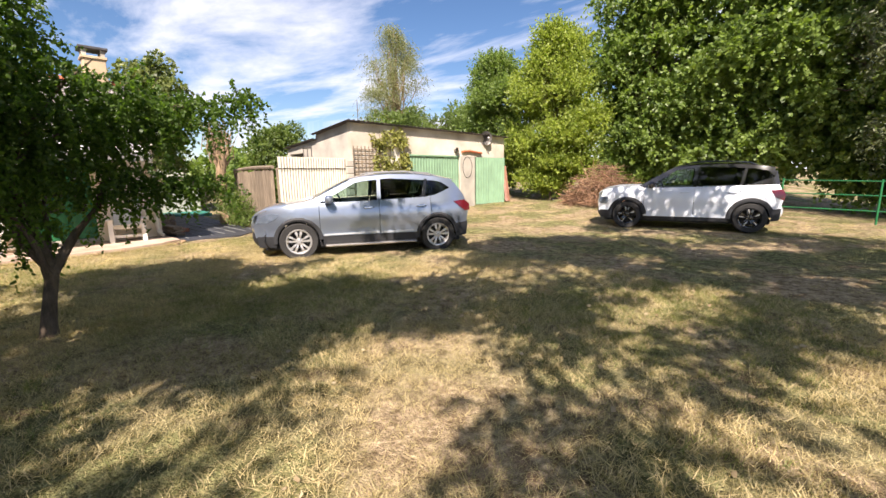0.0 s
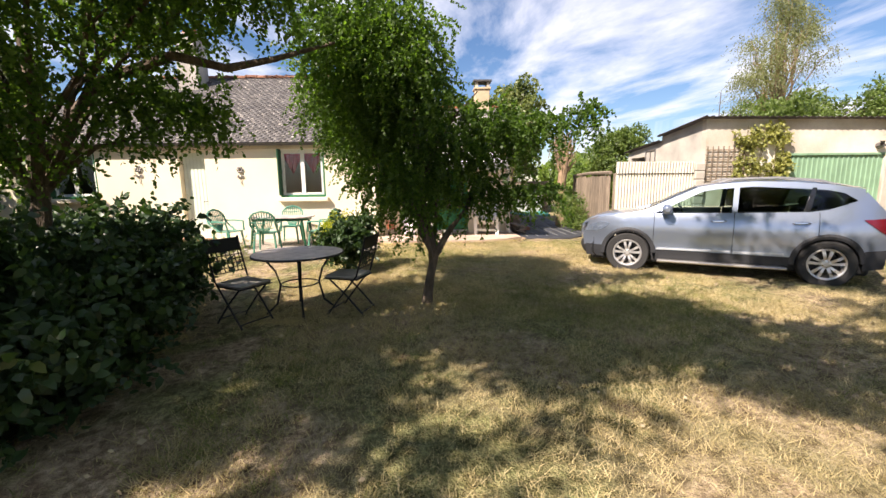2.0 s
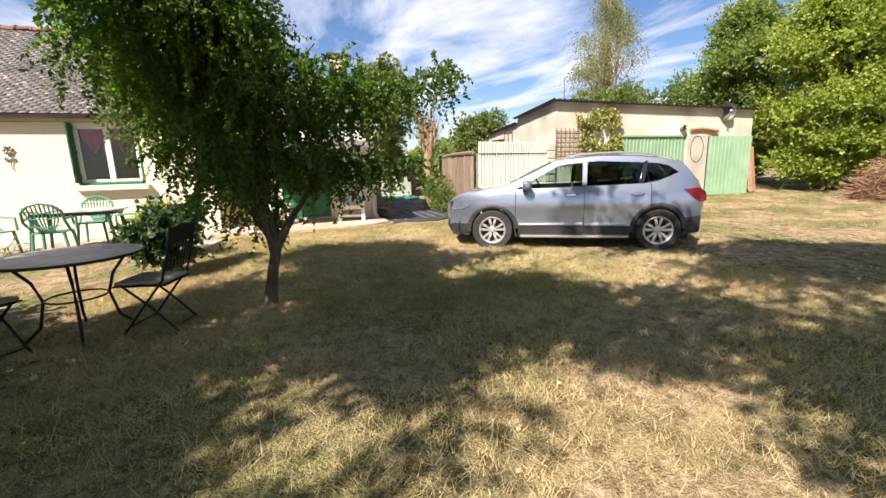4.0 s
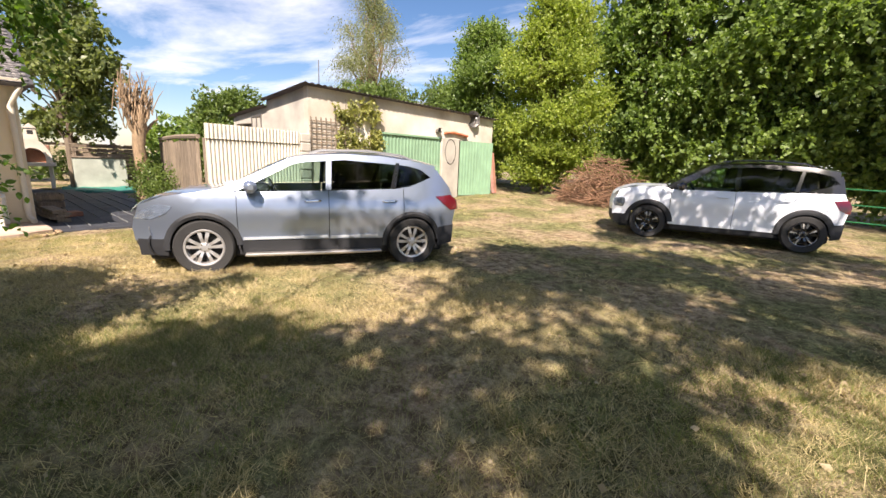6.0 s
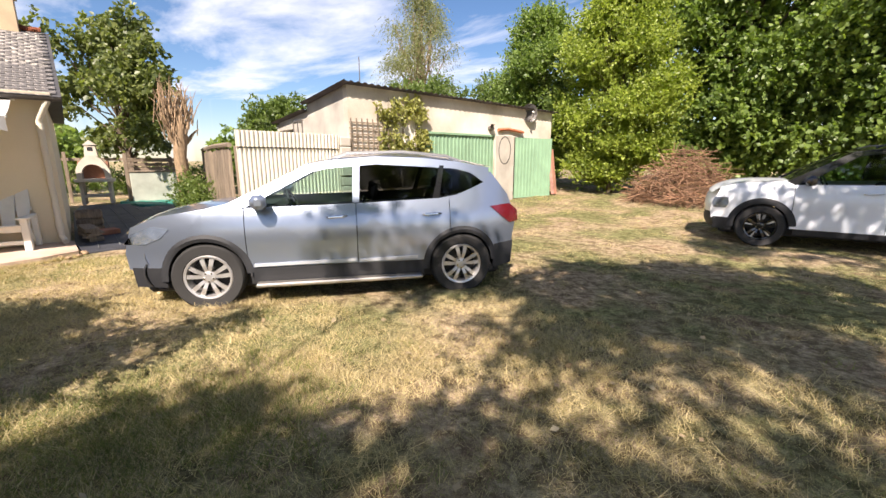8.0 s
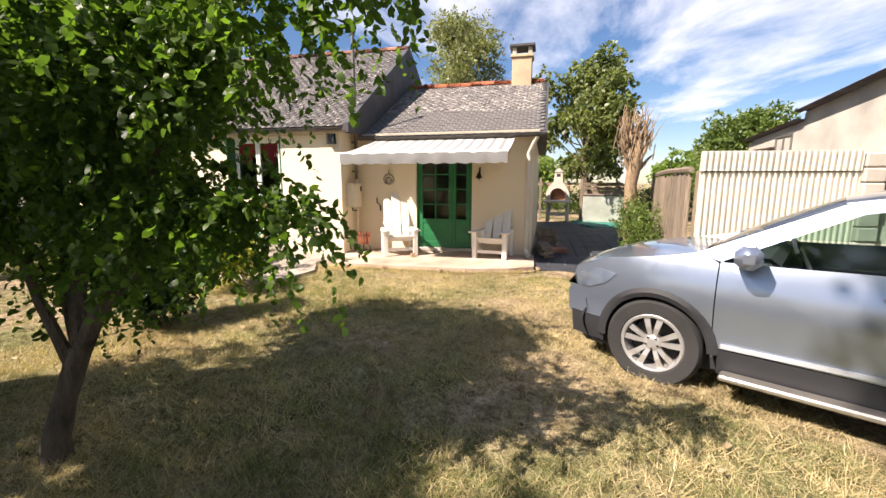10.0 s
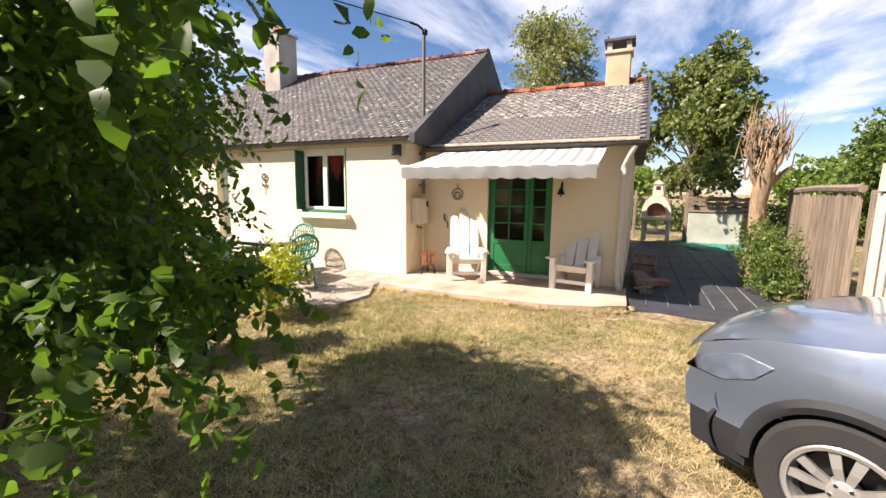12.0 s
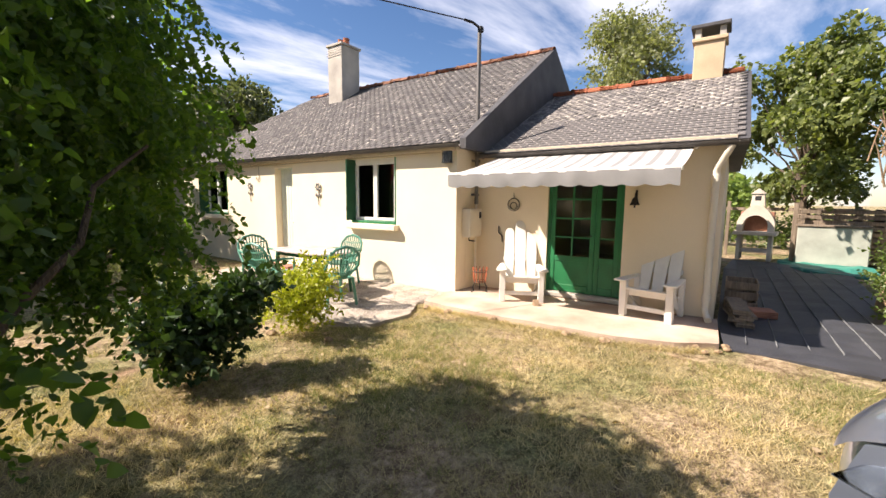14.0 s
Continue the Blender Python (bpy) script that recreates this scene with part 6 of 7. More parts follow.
    part("spoiler", strip(P["sp"], 0.03, -0.03), roofpaint, c, "", True)
    part("underbody", box(tail + 0.25, -W + 0.14, 0.19, nose - 0.25, W - 0.14, 0.34, 0.03), M_DARK, c)
    part("bulkhead", box(0.85, -W + 0.16, 0.34, 1.0, W - 0.16, belt - 0.02, 0.02), M_DARK, c)
    part("dashboard", box(0.62, -W + 0.14, 0.72, 0.98, W - 0.14, belt + 0.02, 0.06), M_SEAT, c)
    part("boot_floor", box(tail + 0.12, -W + 0.16, 0.55, -1.05, W - 0.16, 0.62), M_DARK, c)
    part("steering_wheel", merge(bmesh.new(), lathe([(0.17, 0.0), (0.185, 0.012), (0.2, 0.0), (0.185, -0.012), (0.17, 0.0)], 24), pose(0.50, 0.36, belt - 0.02, 0, 0, 90) @ pose(0, 0, 0, 25, 0, 0)), M_SEAT, c, "", True)
    for yy in (0.36, -0.36):
        seat(c, 0.02, yy)
        seat(c, -0.85, yy, 0.50)
    return c


GREY_CAR = dict(sill=0.425, wb=2.63, r=0.345, w=0.885, rim=0.225, darkrim=False, paint=M_SILVER, roof=M_SILVER, belt=1.03, kick=0.065, lean=0.34, lip=0.04,
                hoodline=[(1.30, 1.03), (1.70, 0.968), (1.98, 0.86)], nose=2.17, tail=-2.06, seams=(0.93, -0.17, -1.18),
                roofline=[(0.34, 1.45), (0.0, 1.515), (-0.45, 1.54), (-1.0, 1.52), (-1.45, 1.465), (-1.68, 1.415)], glass=(0.90, -0.14, -1.0, -1.42, -1.60),
                ws_top=0.34, ws_base=1.06, pillar=M_SILVER, bp=M_SILVER, dp2=M_SILVER, rg=(-1.72, 1.37), chrome=True, mirror=0.76, mir=M_SILVER, step=True,
                head=[(1.62, 0.845), (1.78, 0.87), (1.97, 0.80), (2.06, 0.70), (1.86, 0.695), (1.70, 0.76)],
                taillamp=[(-1.66, 0.99), (-1.92, 1.01), (-2.03, 0.93), (-2.045, 0.80), (-1.92, 0.79), (-1.82, 0.86)],
                hood=[(1.10, 1.065, 0.82), (1.45, 1.05, 0.822), (1.80, 0.985, 0.78), (2.06, 0.88, 0.71), (2.16, 0.79, 0.66)],
                grille=[(2.17, 0.50, 0.80), (2.19, 0.40, 0.82), (2.13, 0.27, 0.82), (2.0, 0.22, 0.80)],
                fbump=[(2.14, 0.79, 0.69), (2.19, 0.68, 0.76), (2.20, 0.58, 0.80), (2.17, 0.49, 0.80)],
                ws=[(1.10, 1.06, 0.74), (0.74, 1.28, 0.67), (0.34, 1.47, 0.63)],
                rf=[(0.34, 1.475, 0.64), (0.0, 1.545, 0.63), (-0.45, 1.58, 0.62), (-1.0, 1.57, 0.615), (-1.45, 1.515, 0.60), (-1.68, 1.465, 0.575)],
                sp=[(-1.58, 1.475, 0.55), (-1.74, 1.455, 0.54), (-1.84, 1.425, 0.52)],
                rw=[(-1.70, 1.42, 0.54), (-1.86, 1.25, 0.60), (-1.97, 1.08, 0.66)],
                tg=[(-1.97, 1.09, 0.66), (-2.05, 0.98, 0.68), (-2.08, 0.80, 0.70), (-2.07, 0.62, 0.70)],
                rb=[(-2.07, 0.63, 0.70), (-2.13, 0.54, 0.72), (-2.12, 0.40, 0.73), (-2.00, 0.26, 0.72)])
build_car("parked_car", "silver-blue crossover car parked on dry grass", (-7.765, 4.415), (-6.481, 6.706), -0.045, GREY_CAR)
WHITE_CAR = dict(sill=0.33, wb=2.60, r=0.345, w=0.875, rim=0.225, darkrim=True, paint=M_CARWHITE, roof=M_CARBLACK, belt=1.03, kick=0.06, lean=0.30, lip=0.065,
                 hoodline=[(1.28, 1.075), (1.65, 1.04), (1.90, 0.96)], nose=2.12, tail=-1.95, seams=(0.92, -0.17, -1.14),
                 roofline=[(0.30, 1.535), (0.0, 1.58), (-0.45, 1.60), (-1.0, 1.585), (-1.45, 1.54), (-1.70, 1.49)], glass=(0.82, -0.14, -1.05, -1.55, -1.70),
                 ws_top=0.30, ws_base=1.02, pillar=M_CARBLACK, bp=M_CARBLACK, dp2=M_CARBLACK, rg=(-1.76, 1.42), chrome=False, mirror=0.76, mir=M_CARBLACK, step=False,
                 head=[(1.78, 0.80), (1.98, 0.80), (2.01, 0.70), (1.98, 0.62), (1.80, 0.62), (1.76, 0.70)],
                 taillamp=[(-1.64, 0.98), (-1.86, 1.0), (-1.92, 0.90), (-1.91, 0.76), (-1.86, 0.77), (-1.74, 0.82)],
                 hood=[(1.02, 1.11, 0.82), (1.45, 1.105, 0.815), (1.75, 1.07, 0.785), (1.98, 0.985, 0.72), (2.08, 0.90, 0.68)],
                 grille=[(2.11, 0.52, 0.79), (2.12, 0.40, 0.80), (2.06, 0.27, 0.80), (1.94, 0.22, 0.80)],
                 fbump=[(2.06, 0.91, 0.70), (2.11, 0.80, 0.76), (2.13, 0.65, 0.79), (2.11, 0.51, 0.79)],
                 ws=[(1.02, 1.10, 0.74), (0.68, 1.33, 0.67), (0.30, 1.54, 0.64)],
                 rf=[(0.30, 1.55, 0.66), (0.0, 1.615, 0.655), (-0.45, 1.645, 0.645), (-1.0, 1.635, 0.64), (-1.45, 1.59, 0.625), (-1.70, 1.535, 0.60)],
                 sp=[(-1.62, 1.55, 0.56), (-1.80, 1.52, 0.55), (-1.90, 1.48, 0.53)],
                 rw=[(-1.74, 1.48, 0.55), (-1.82, 1.28, 0.61), (-1.87, 1.10, 0.66)],
                 tg=[(-1.87, 1.11, 0.66), (-1.93, 0.98, 0.68), (-1.96, 0.80, 0.70), (-1.95, 0.60, 0.70)],
                 rb=[(-1.95, 0.61, 0.70), (-2.00, 0.52, 0.72), (-1.99, 0.38, 0.73), (-1.88, 0.26, 0.72)])
build_car("parked_car", "white compact crossover car with black roof on the lawn", (-4.25, 12.35), (-1.79, 13.02), 0.03, WHITE_CAR)

# ---- trees and shrubs ----
def near_tree():
    t = thing("small_tree", "small dark-leaved garden tree with a forked leaning trunk", "tree", (0, 0, 0))
    bm = tube([(-5.20, 0.55, -0.05), (-5.21, 0.56, 0.12), (-5.26, 0.60, 0.35), (-5.33, 0.66, 0.62)], [0.085, 0.065, 0.055, 0.055], 10)
    limbs(bm, (-5.33, 0.66, 0.60), [(-5.35, 1.35, 1.75), (-5.6, 0.4, 2.2), (-5.9, -0.2, 2.0)], 0.05, sag=0.02)
    limbs(bm, (-5.3, 0.62, 0.5), [(-5.1, 0.35, 1.6), (-6.3, 0.7, 1.9)], 0.035, sag=0.02)
    limbs(bm, (-5.45, 0.5, 1.6), [(-5.5, 0.2, 3.4), (-5.2, 1.2, 2.6), (-6.6, -0.5, 3.0), (-5.2, 2.2, 2.3)], 0.03)
    part("trunk", bm, M_BARK, t, "", True)
    clumps = [(-5.4, 0.25, 3.0, 0.6, 0.7, 0.9), (-5.4, -0.4, 3.0, 0.6, 0.6, 0.9), (-5.3, 0.9, 2.1, 0.55, 0.6, 0.55),
              (-5.2, 1.5, 2.2, 0.4, 0.45, 0.40), (-5.1, 2.1, 2.25, 0.2, 0.3, 0.2), (-5.3, 1.35, 1.45, 0.32, 0.75, 0.2),
              (-5.4, 0.3, 1.6, 0.5, 0.5, 0.5), (-6.0, 0.2, 2.6, 0.7, 0.7, 0.9), (-6.5, -0.3, 2.1, 0.6, 0.5, 0.65),
              (-6.2, 0.4, 1.45, 0.38, 0.34, 0.35), (-5.55, 0.5, 1.05, 0.2, 0.2, 0.22), (-5.6, -0.2, 3.55, 0.65, 0.8, 0.45), (-6.5, -0.6, 2.7, 0.5, 0.5, 0.7),
              (-5.1, 2.45, 2.4, 0.16, 0.22, 0.16), (-5.25, 1.95, 1.44, 0.22, 0.36, 0.09)]
    crown_part(t, clumps, 270, 30, 0.30, 0.041, L_NEAR, droop=0.9, wide=0.62, shell=0.1, rounded=True)


def big_tree(name, label, base, height, r, clumps, twigs, leaves, length, size, leaf, bark=M_BARK, trunk_to=0.6, **more):
    t = thing(name, label, "tree" if "tree" in name else "shrub", base)
    bm = bmesh.new()
    if r > 0.03:
        tube([(0, 0, -0.1), (0.05, 0.03, height * 0.25), (-0.04, 0.08, height * trunk_to), (0, 0, height * 0.85)], [r * 1.3, r, r * 0.7, r * 0.2], 8, bm)
    for c in clumps:
        z0 = max(0.05, min(c[2] - 0.5 * c[5], height * trunk_to * 0.8))
        limbs(bm, (0, 0, z0 * 0.7), [(c[0], c[1], c[2])], max(0.012, r * 0.4), 5)
    part("trunk", bm, bark, t, "", True)
    crown_part(t, clumps, twigs, leaves, length, size, leaf, **more)
    return t


def heap(n, w, d, h, low=0.2, blob=0.45, top=0.35):
    """Clumps that fill a crown of the given width, depth and height, uneven at its edge."""
    out = []
    for k in range(n):
        a, q = rng.random() * 6.283, math.sqrt(rng.random())
        s = (k + rng.random()) / n
        f = min(1.0, 0.45 + 2.2 * s) * (1 - (1 - top) * max(0, (s - 0.45) / 0.55) ** 1.5)
        b = blob * (0.65 + 0.7 * rng.random())
        out.append((w * q * f * math.cos(a), d * q * f * math.sin(a), low + (h - low) * s, b, b, b * 0.8))
    return out


near_tree()
# second garden tree whose boughs hang over the bistro table
big_tree("garden_tree", "dark-leaved garden tree overhanging the bistro table", (-3.9, -2.9, 0), 4.2, 0.08,
         [(-0.3, 0.9, 3.2, 0.7, 0.6, 0.5), (0.2, 1.3, 3.3, 0.6, 0.6, 0.45), (-0.1, 0.9, 2.35, 0.5, 0.45, 0.42), (-0.6, 1.2, 2.3, 0.32, 0.35, 0.28), (0.8, 0.4, 2.9, 0.7, 0.6, 0.7), (0.6, 0.2, 2.05, 0.55, 0.45, 0.5),
          (-0.3, 1.9, 3.45, 0.55, 0.55, 0.4), (1.6, 0.3, 3.1, 0.6, 0.6, 0.6), (0.8, 1.9, 3.75, 0.75, 0.7, 0.45), (0.3, 2.4, 3.8, 0.6, 0.6, 0.4), (1.4, 1.3, 3.75, 0.7, 0.6, 0.45), (1.7, 0.8, 3.6, 0.7, 0.6, 0.5)], 220, 28, 0.30, 0.043, L_NEAR, droop=0.9, wide=0.62, shell=0.1, rounded=True)
bough = thing("overhanging_bough", "bare dark bough reaching over the table", "bough", (0, 0, 0))
part("limb", tube([(-3.9, -2.85, 1.7), (-4.0, -2.3, 2.45), (-4.2, -1.75, 2.72), (-4.4, -1.35, 2.66), (-4.6, -0.95, 2.80), (-4.9, -0.4, 3.05)], [0.06, 0.05, 0.045, 0.04, 0.03, 0.015], 8), M_BARK, bough, "", True)
big_tree("broadleaf_shrub", "large dark glossy-leaved shrub at the lawn edge", (-3.6, -2.7, 0), 1.4, 0.02,
         [(0.2, 0.3, 0.6, 0.8, 0.65, 0.55), (-0.7, 0.2, 0.65, 0.7, 0.6, 0.6), (1.1, 0.5, 0.5, 0.65, 0.6, 0.45), (0.3, -0.4, 0.9, 0.8, 0.7, 0.5), (-1.3, -0.2, 0.75, 0.7, 0.7, 0.6), (1.3, -0.2, 0.8, 0.7, 0.6, 0.5), (0.6, 0.6, 0.2, 0.7, 0.4, 0.2)],
         330, 15, 0.3, 0.08, L_SHRUB, droop=0.3, wide=0.6, shell=0.3, rounded=True)
big_tree("yellow_shrub", "small bright yellow-green variegated shrub", (-8.55, -1.15, 0.02), 1.0, 0.02,
         [(0, 0, 0.45, 0.32, 0.34, 0.35), (0.2, 0.2, 0.55, 0.25, 0.25, 0.28), (-0.2, -0.2, 0.6, 0.28, 0.28, 0.3), (0.1, -0.25, 0.4, 0.25, 0.25, 0.28)], 130, 12, 0.16, 0.05, L_YELLOW, droop=0.0, wide=0.55, shell=0.3)
big_tree("lawn_shrub", "dark leafy shrub between the small tree and the yellow shrub", (-7.3, -0.75, 0.0), 1.1, 0.02,
         [(0, 0, 0.65, 0.27, 0.27, 0.28), (0.2, -0.05, 0.42, 0.26, 0.25, 0.28), (-0.25, 0.15, 0.88, 0.2, 0.17, 0.13), (0.3, -0.2, 0.62, 0.25, 0.25, 0.28)], 110, 12, 0.2, 0.075, L_SHRUB, droop=0.2, wide=0.7, shell=0.2)
big_tree("lavender_shrub", "low grey-green tufted border plants", (-8.6, -4.6, 0.02), 0.5, 0.02,
         [(0, 0, 0.15, 0.3, 0.6, 0.16), (0.2, 1.0, 0.13, 0.25, 0.5, 0.14), (-0.1, -1.0, 0.15, 0.3, 0.6, 0.16), (0.4, -1.9, 0.15, 0.3, 0.6, 0.18)], 130, 8, 0.22, 0.09, L_BIRCH, droop=-0.9, wide=0.2, shell=0.2)
big_tree("fence_shrub", "leafy green shrub before the plank fence", (-13.3, 5.1, 0.0), 1.2, 0.02,
         [(0, 0, 0.40, 0.45, 0.28, 0.36), (0.4, 0.1, 0.42, 0.32, 0.22, 0.34), (-0.4, -0.05, 0.62, 0.4, 0.26, 0.34), (0.1, 0.1, 0.82, 0.32, 0.22, 0.22), (0.6, 0.0, 0.22, 0.4, 0.26, 0.2), (-0.75, 0.0, 0.9, 0.28, 0.22, 0.26)], 95, 12, 0.2, 0.055, L_HEDGE, droop=-0.3, wide=0.55, shell=0.2)
big_tree("hazel_shrub", "sunlit yellow-green hazel beside the shed", (-9.7, 17.4, 0.35), 8.0, 0.06, heap(92, 1.75, 1.4, 7.0, 0.35, 0.5, 0.22), 105, 12, 0.45, 0.09, L_HAZEL, wide=0.75, droop=-0.5, shell=0.1)
big_tree("hazel_shrub", "upright mid-green hazel behind the shed end", (-13.5, 18.3, 0.35), 6.4, 0.06, heap(74, 2.0, 1.6, 6.7, 0.5, 0.5, 0.25), 100, 12, 0.45, 0.095, L_TREE, wide=0.75, droop=-0.5, shell=0.1)
for i, (x, y, h, w) in enumerate(((-7.2, 21.5, 10.5, 2.6), (-3.2, 21.5, 11.5, 2.9), (0.8, 20.6, 11.5, 2.9))):
    big_tree("maple_tree", "tall broad-leaved green tree in deep leaf", (x, y, 0.4), h, 0.2, heap(76, w, w * 0.8, h, 0.8, 0.85, 0.25), 95, 14, 0.6, 0.15, L_TREE, wide=0.8)
big_tree("conifer_tree", "dull grey-green feathery tree above the fence", (2.6, 17.6, 0.2), 10, 0.2, heap(62, 2.3, 2.0, 10.5, 1.0, 0.9, 0.3), 110, 16, 0.6, 0.11, L_DARK, wide=0.35, droop=1.0)
big_tree("conifer_tree", "dull grey-green feathery tree above the fence", (6.4, 16.0, 0.2), 10, 0.2, heap(52, 2.3, 2.0, 10.5, 0.6, 0.9, 0.3), 90, 16, 0.6, 0.11, L_DARK, wide=0.35, droop=1.0)
big_tree("laurel_hedge", "dense bright green hedge behind the shed", (-17.4, 15.4, 0.3), 5.0, 0.05,
         [(rng.normal() * 0.6, -2.4 + 0.2 * k + rng.normal() * 0.2, 1.2 + (2.7 + 0.025 * k) * rng.random() ** 0.6, 0.7, 0.65, 0.6) for k in range(44)], 100, 12, 0.35, 0.12, L_HEDGE, wide=0.5, shell=0.5, droop=0.0)
big_tree("silver_birch_tree", "slender pale birch rising behind the hedge", (-22.5, 19.0, 0.4), 10.6, 0.12, heap(80, 2.5, 2.1, 10.6, 3.4, 0.5, 0.12), 50, 10, 0.7, 0.085, L_BIRCH, M_BARKPALE, wide=0.5, droop=1.2, shell=0.0)
big_tree("elder_tree", "spreading green bush behind the plank fence", (-21.5, 10.5, 0.2), 3.6, 0.08, heap(30, 2.3, 2.4, 3.7, 0.6, 0.6, 0.3), 80, 12, 0.35, 0.13, L_HEDGE, wide=0.55)
big_tree("fig_tree", "broad-leaved tree with yellowing leaves beside the barbecue", (-21.6, 4.75, 0.05), 6.4, 0.09,
         [(rng.normal() * 1.2, rng.normal() * 0.8, 2.2 + 4.1 * rng.random(), 0.55, 0.55, 0.45) for k in range(44)], 44, 10, 0.4, 0.15, L_FIG, wide=0.75, droop=0.9, shell=0.1)
big_tree("poplar_tree", "tall airy grey-green tree behind the house", (-27.0, -1.6, 0), 10, 0.2, heap(40, 3.2, 2.4, 10.3, 3.5, 0.8, 0.4), 60, 10, 0.7, 0.16, L_BIRCH, wide=0.6, shell=0.1)
for x, y, h, w in ((-15.5, -15.0, 6.5, 2.6), (-11.0, -14.6, 6.0, 2.4), (-7.2, -12.5, 5.5, 2.4), (-4.0, -9.5, 5.0, 2.2)):
    big_tree("boundary_tree", "dark green tree on the garden boundary", (x, y, 0), h, 0.14, heap(46, w, w, h, 0.4, 0.85, 0.35), 80, 12, 0.5, 0.16, L_DARK if x < -12 else L_TREE, wide=0.65)
# trees on the sunny side of the lawn that throw the dappled shade
def shade_tree(base, r, boughs):
    """A tall tree whose boughs (x, y, spread along x, spread along y, clumps, height) shade that stretch of the lawn."""
    t = thing("shade_tree", "tall leafy tree along the sunny boundary", "tree", (*base, 0))
    bm = bmesh.new()
    clumps = []
    for x, y, sx, sy, n, h in boughs:
        for k in range(n):
            a, q, z = rng.random() * 6.283, math.sqrt(rng.random()), h + 2.2 * (rng.random() - 0.5)
            b = 0.26 + 0.30 * rng.random()
            clumps.append((x + sx * q * math.cos(a) + SUN_TO.x / SUN_TO.z * z - base[0], y + sy * q * math.sin(a) + SUN_TO.y / SUN_TO.z * z - base[1], z, b, b, b * 0.6))
        top = (x + SUN_TO.x / SUN_TO.z * h - base[0], y + SUN_TO.y / SUN_TO.z * h - base[1], h - 0.2)
        limbs(bm, (0, 0, h * 0.45), [top], r * 0.5, 6)
    height = max(b[5] for b in boughs)
    tube([(0, 0, -0.1), (0.05, 0.03, height * 0.25), (-0.04, 0.08, height * 0.5), (0, 0, height * 0.85)], [r * 1.3, r, r * 0.7, r * 0.2], 8, bm)
    part("trunk", bm, M_BARK, t, "", True)
    crown_part(t, clumps, 40, 12, 0.32, 0.10, L_TREE, wide=0.7, shell=0.1)


shade_tree((-0.4, -4.4), 0.09, [(-4.6, 1.7, 1.2, 1.0, 26, 6.6), (-3.1, -0.8, 1.3, 1.0, 20, 6.0), (-4.2, 3.2, 1.1, 0.8, 20, 7.0), (-6.2, 6.0, 0.6, 0.5, 4, 7.0), (-2.4, 0.9, 0.9, 0.8, 2, 6.4)])
shade_tree((2.9, -2.6), 0.09, [(-1.8, 5.0, 2.4, 1.9, 26, 6.6), (1.2, 2.6, 1.2, 2.2, 3, 6.0), (-0.8, 2.6, 1.4, 0.9, 5, 6.4)])
shade_tree((4.8, 1.2), 0.09, [(-4.3, 7.3, 1.5, 1.9, 38, 7.4), (-1.2, 8.6, 2.9, 2.4, 56, 7.0)])
shade_tree((6.4, 2.6), 0.09, [(1.8, 8.6, 1.9, 3.2, 50, 6.6)])
shade_tree((4.8, 7.2), 0.09, [(-1.9, 11.9, 3.2, 1.6, 34, 7.0)])
big_tree("field_hedge", "low dark hedge between the yard and the field", (-25.5, 5.0, 0), 1.6, 0.03,
         [(rng.normal() * 0.3, -6.0 + 0.42 * k, 0.65 + 0.25 * rng.random(), 0.6, 0.55, 0.55) for k in range(30)], 70, 10, 0.3, 0.10, L_HEDGE, wide=0.55, shell=0.4)
# far hedgerow
for k in range(9):
    a = radians(95 + 22 * k)
    big_tree("hedgerow_tree", "distant hedgerow tree on the skyline", (-12 + 46 * math.cos(a), 4 + 46 * math.sin(a), 0), 4.0, 0.1, heap(16, 6.5, 3.0, 4.6, 0.2, 1.7, 0.7), 45, 10, 0.9, 0.5, L_TREE, wide=0.7)

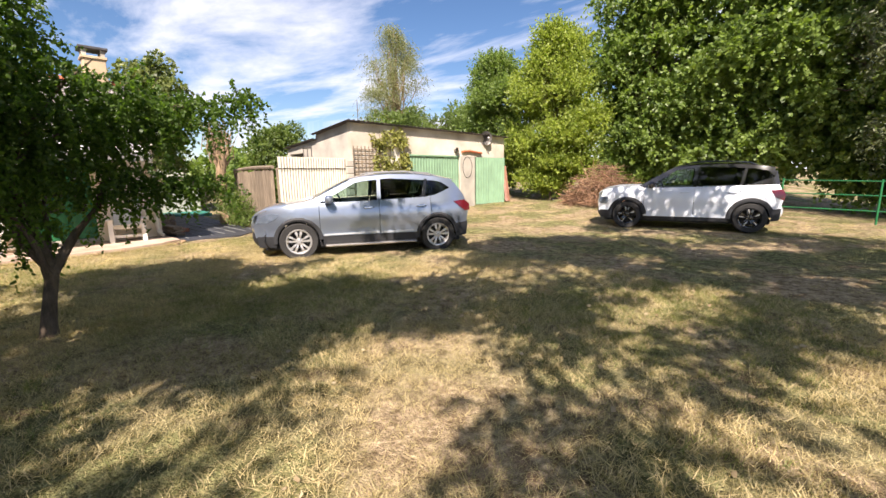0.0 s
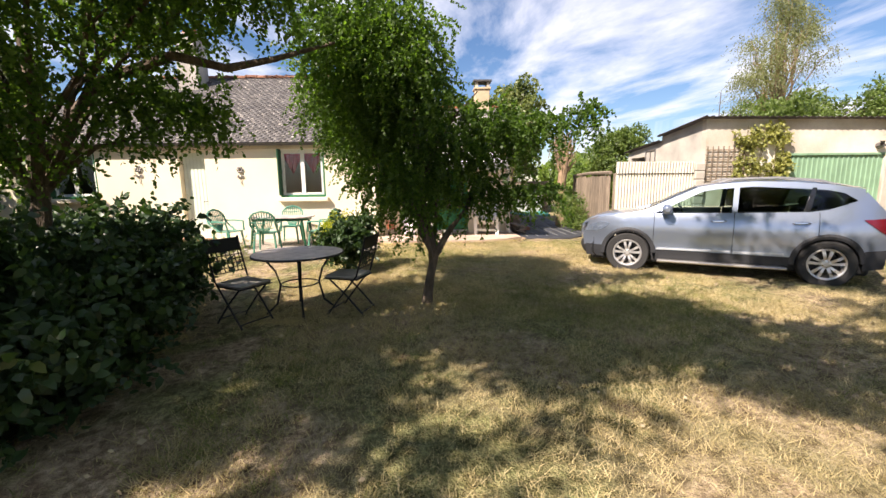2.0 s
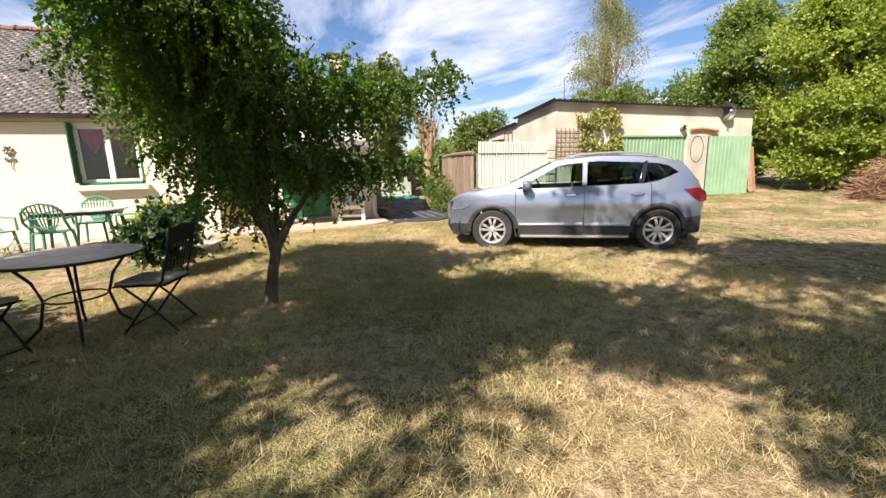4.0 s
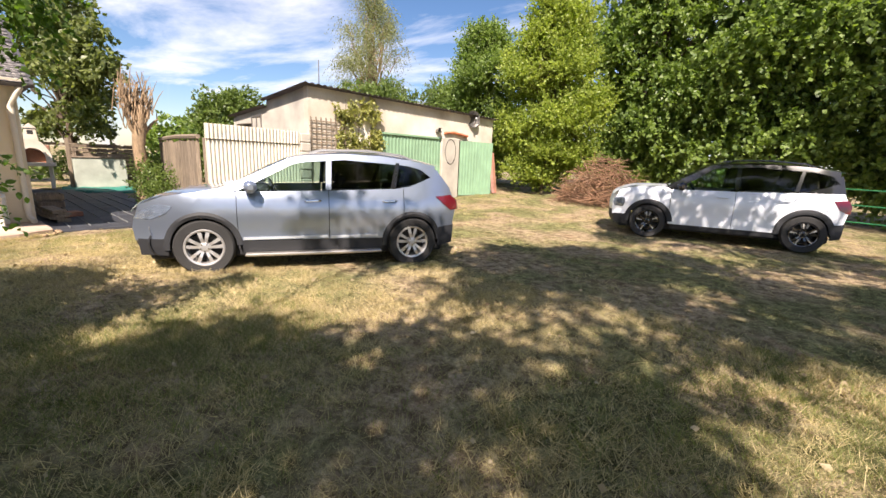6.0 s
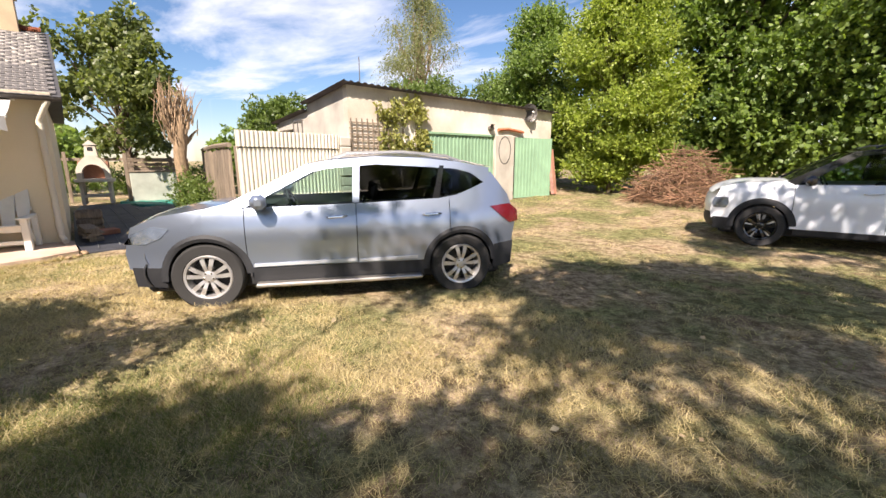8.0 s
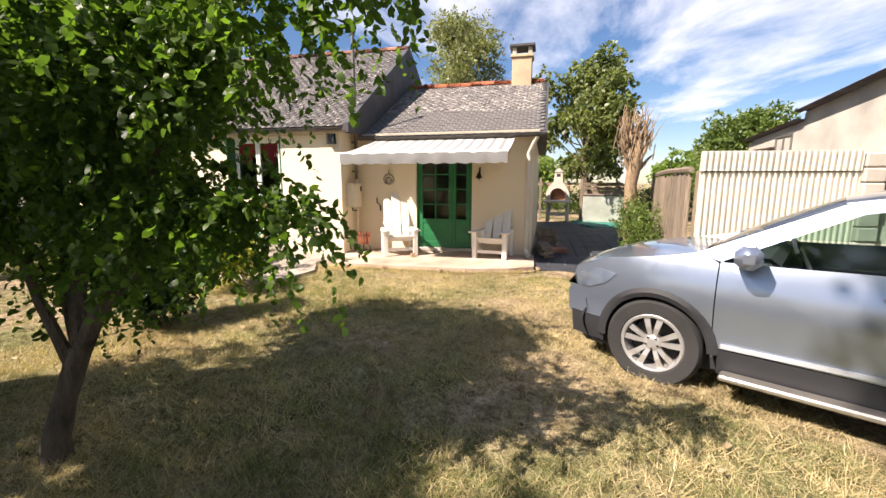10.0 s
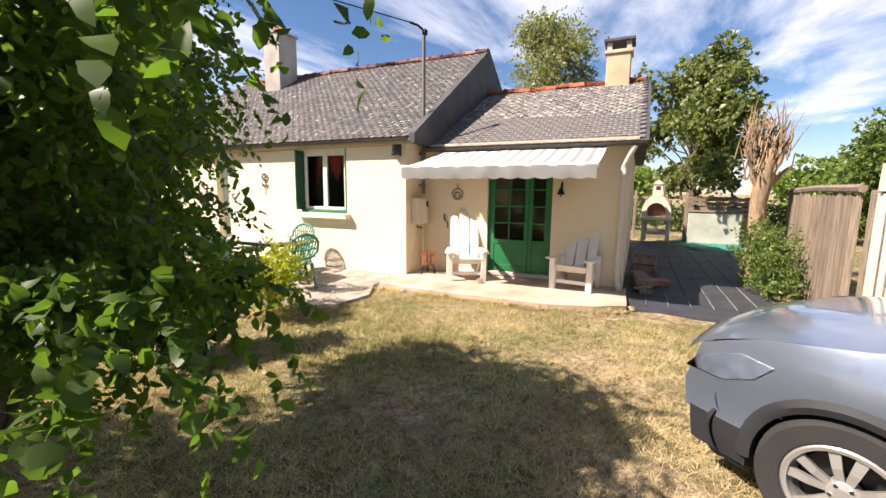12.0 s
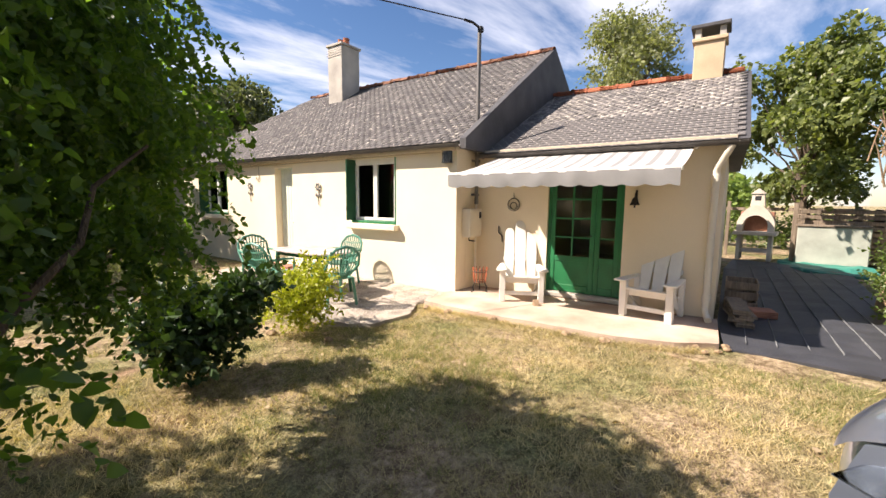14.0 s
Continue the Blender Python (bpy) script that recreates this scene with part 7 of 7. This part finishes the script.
# ---- grass, weeds and litter ----
def grass():
    def sown(n, x0, x1, y0, y1):
        return np.stack([x0 + (x1 - x0) * rng.random(n), y0 + (y1 - y0) * rng.random(n)], 1)

    def lawn_only(p):
        x, y = p[:, 0], p[:, 1]
        ok = ~((x < -10.45) & (y > -1.0) & (y < 3.1)) & ~((x < -10.9) & (y > 2.9) & (y < 6.0)) & ~((x < -9.0) & (y < -0.85) & (y > -6.5)) & (x > -15) & ~((x < -11.1) & (y > 5))
        return p[ok & ~((x < -11.0) & (y < 3))]

    pts = np.concatenate([lawn_only(sown(150000, -5.5, 1.0, -1.0, 6.5)), lawn_only(sown(130000, -10.5, -4.5, -1.5, 5.0)), lawn_only(sown(90000, -12, 3, -4, 16))])
    tuft = pts[rng.integers(0, len(pts), 4200)]
    extra = np.repeat(tuft, 26, 0) + rng.normal(size=(4200 * 26, 2)) * 0.055
    edge = np.column_stack([-10.42 + rng.normal(size=5200) * 0.05, -0.9 + 3.9 * rng.random(5200)])
    edge[:, 0] -= np.clip(edge[:, 1] - 1.9, 0, 2) * 0.35
    extra = np.concatenate([extra, edge])
    allp = np.concatenate([pts, extra])
    n = len(allp)
    h = np.concatenate([0.022 + 0.03 * rng.random(len(pts)), 0.035 + 0.055 * rng.random(len(extra))])
    z = rise(allp[:, 0], allp[:, 1]) - 0.012
    base = np.column_stack([allp, z])
    lean = np.column_stack([rng.normal(size=(n, 2)) * 1.05, np.ones(n)])
    tip = base + lean * h[:, None]
    a = rng.random(n) * 6.283
    side = np.column_stack([np.cos(a), np.sin(a), np.zeros(n)]) * (0.0022 + 0.002 * rng.random(n))[:, None]
    v = np.stack([base - side, base + side, tip], 1).reshape(-1, 3)
    f = np.arange(3 * n).reshape(-1, 3)
    ob = new("grass", raw_mesh("grass", v, f, L_STRAW))
    tagged(ob, "short dry straw and green grass blades", "grass", "", "stuff")
    # greener tufts that stand above the straw, thicker in some stretches than in others
    spots = pts[rng.integers(0, len(pts), 9000)]
    thick = np.sin(1.3 * spots[:, 0] + 0.6 * spots[:, 1]) + np.sin(1.1 * spots[:, 1] - 0.8 * spots[:, 0] + 1.0) + 0.7 * rng.normal(size=len(spots))
    spots = spots[thick > 0.7]
    n = len(spots) * 26
    base = np.repeat(spots, 26, 0) + rng.normal(size=(n, 2)) * 0.045
    base = np.column_stack([base, rise(base[:, 0], base[:, 1]) - 0.012])
    lean = np.column_stack([rng.normal(size=(n, 2)) * 0.7, np.ones(n)])
    tip = base + lean * (0.03 + 0.05 * rng.random(n))[:, None]
    a = rng.random(n) * 6.283
    side = np.column_stack([np.cos(a), np.sin(a), np.zeros(n)]) * (0.0024 + 0.002 * rng.random(n))[:, None]
    v = np.stack([base - side, base + side, tip], 1).reshape(-1, 3)
    ob = new("grass_tufts", raw_mesh("grass_tufts", v, np.arange(3 * n).reshape(-1, 3), L_BLADE))
    tagged(ob, "greener grass tufts standing in the dry lawn", "grass", "", "stuff")


grass()


def fallen_leaves():
    n = 520
    p = np.column_stack([-9 + 11 * rng.random(n), -1.5 + 9 * rng.random(n)])
    pos = np.column_stack([p, rise(p[:, 0], p[:, 1]) + 0.03])
    along = unit(np.column_stack([rng.normal(size=(n, 2)), rng.normal(size=n) * 0.25]))
    v, f = leaf_arrays(pos, along, 0.03 + 0.035 * rng.random(n), 0.7)
    dry = leaf_mat("dry_leaf", (0.16, 0.09, 0.04), (0.60, 0.50, 0.32), 0.1, 0.8)
    tagged(new("fallen_leaves", raw_mesh("fallen_leaves", v, f, dry)), "scattered pale dry fallen leaves on the lawn", "leaves", "", "stuff")


fallen_leaves()


def gravel_stones():
    n = 5200
    p = np.column_stack([-11.3 + 2.2 * rng.random(n), -6.0 + 5.2 * rng.random(n)])
    d = unit(rng.normal(size=(n * 4, 3))).reshape(n, 4, 3) * (0.007 + 0.008 * rng.random((n, 1, 1)))
    v = (np.column_stack([p, np.full(n, 0.062)])[:, None] + d).reshape(-1, 3)
    b = np.arange(n)[:, None] * 4
    f = np.concatenate([b + [[0, 1, 2]], b + [[0, 2, 3]], b + [[0, 3, 1]], b + [[1, 3, 2]]])
    pebble = mat("pebble", (0.55, 0.48, 0.40), 0.9, var=0.1, island=0.45, bump=0.0)
    tagged(new("gravel", raw_mesh("gravel", v, f, pebble)), "loose pale gravel stones on the patio", "gravel", "", "stuff")


gravel_stones()
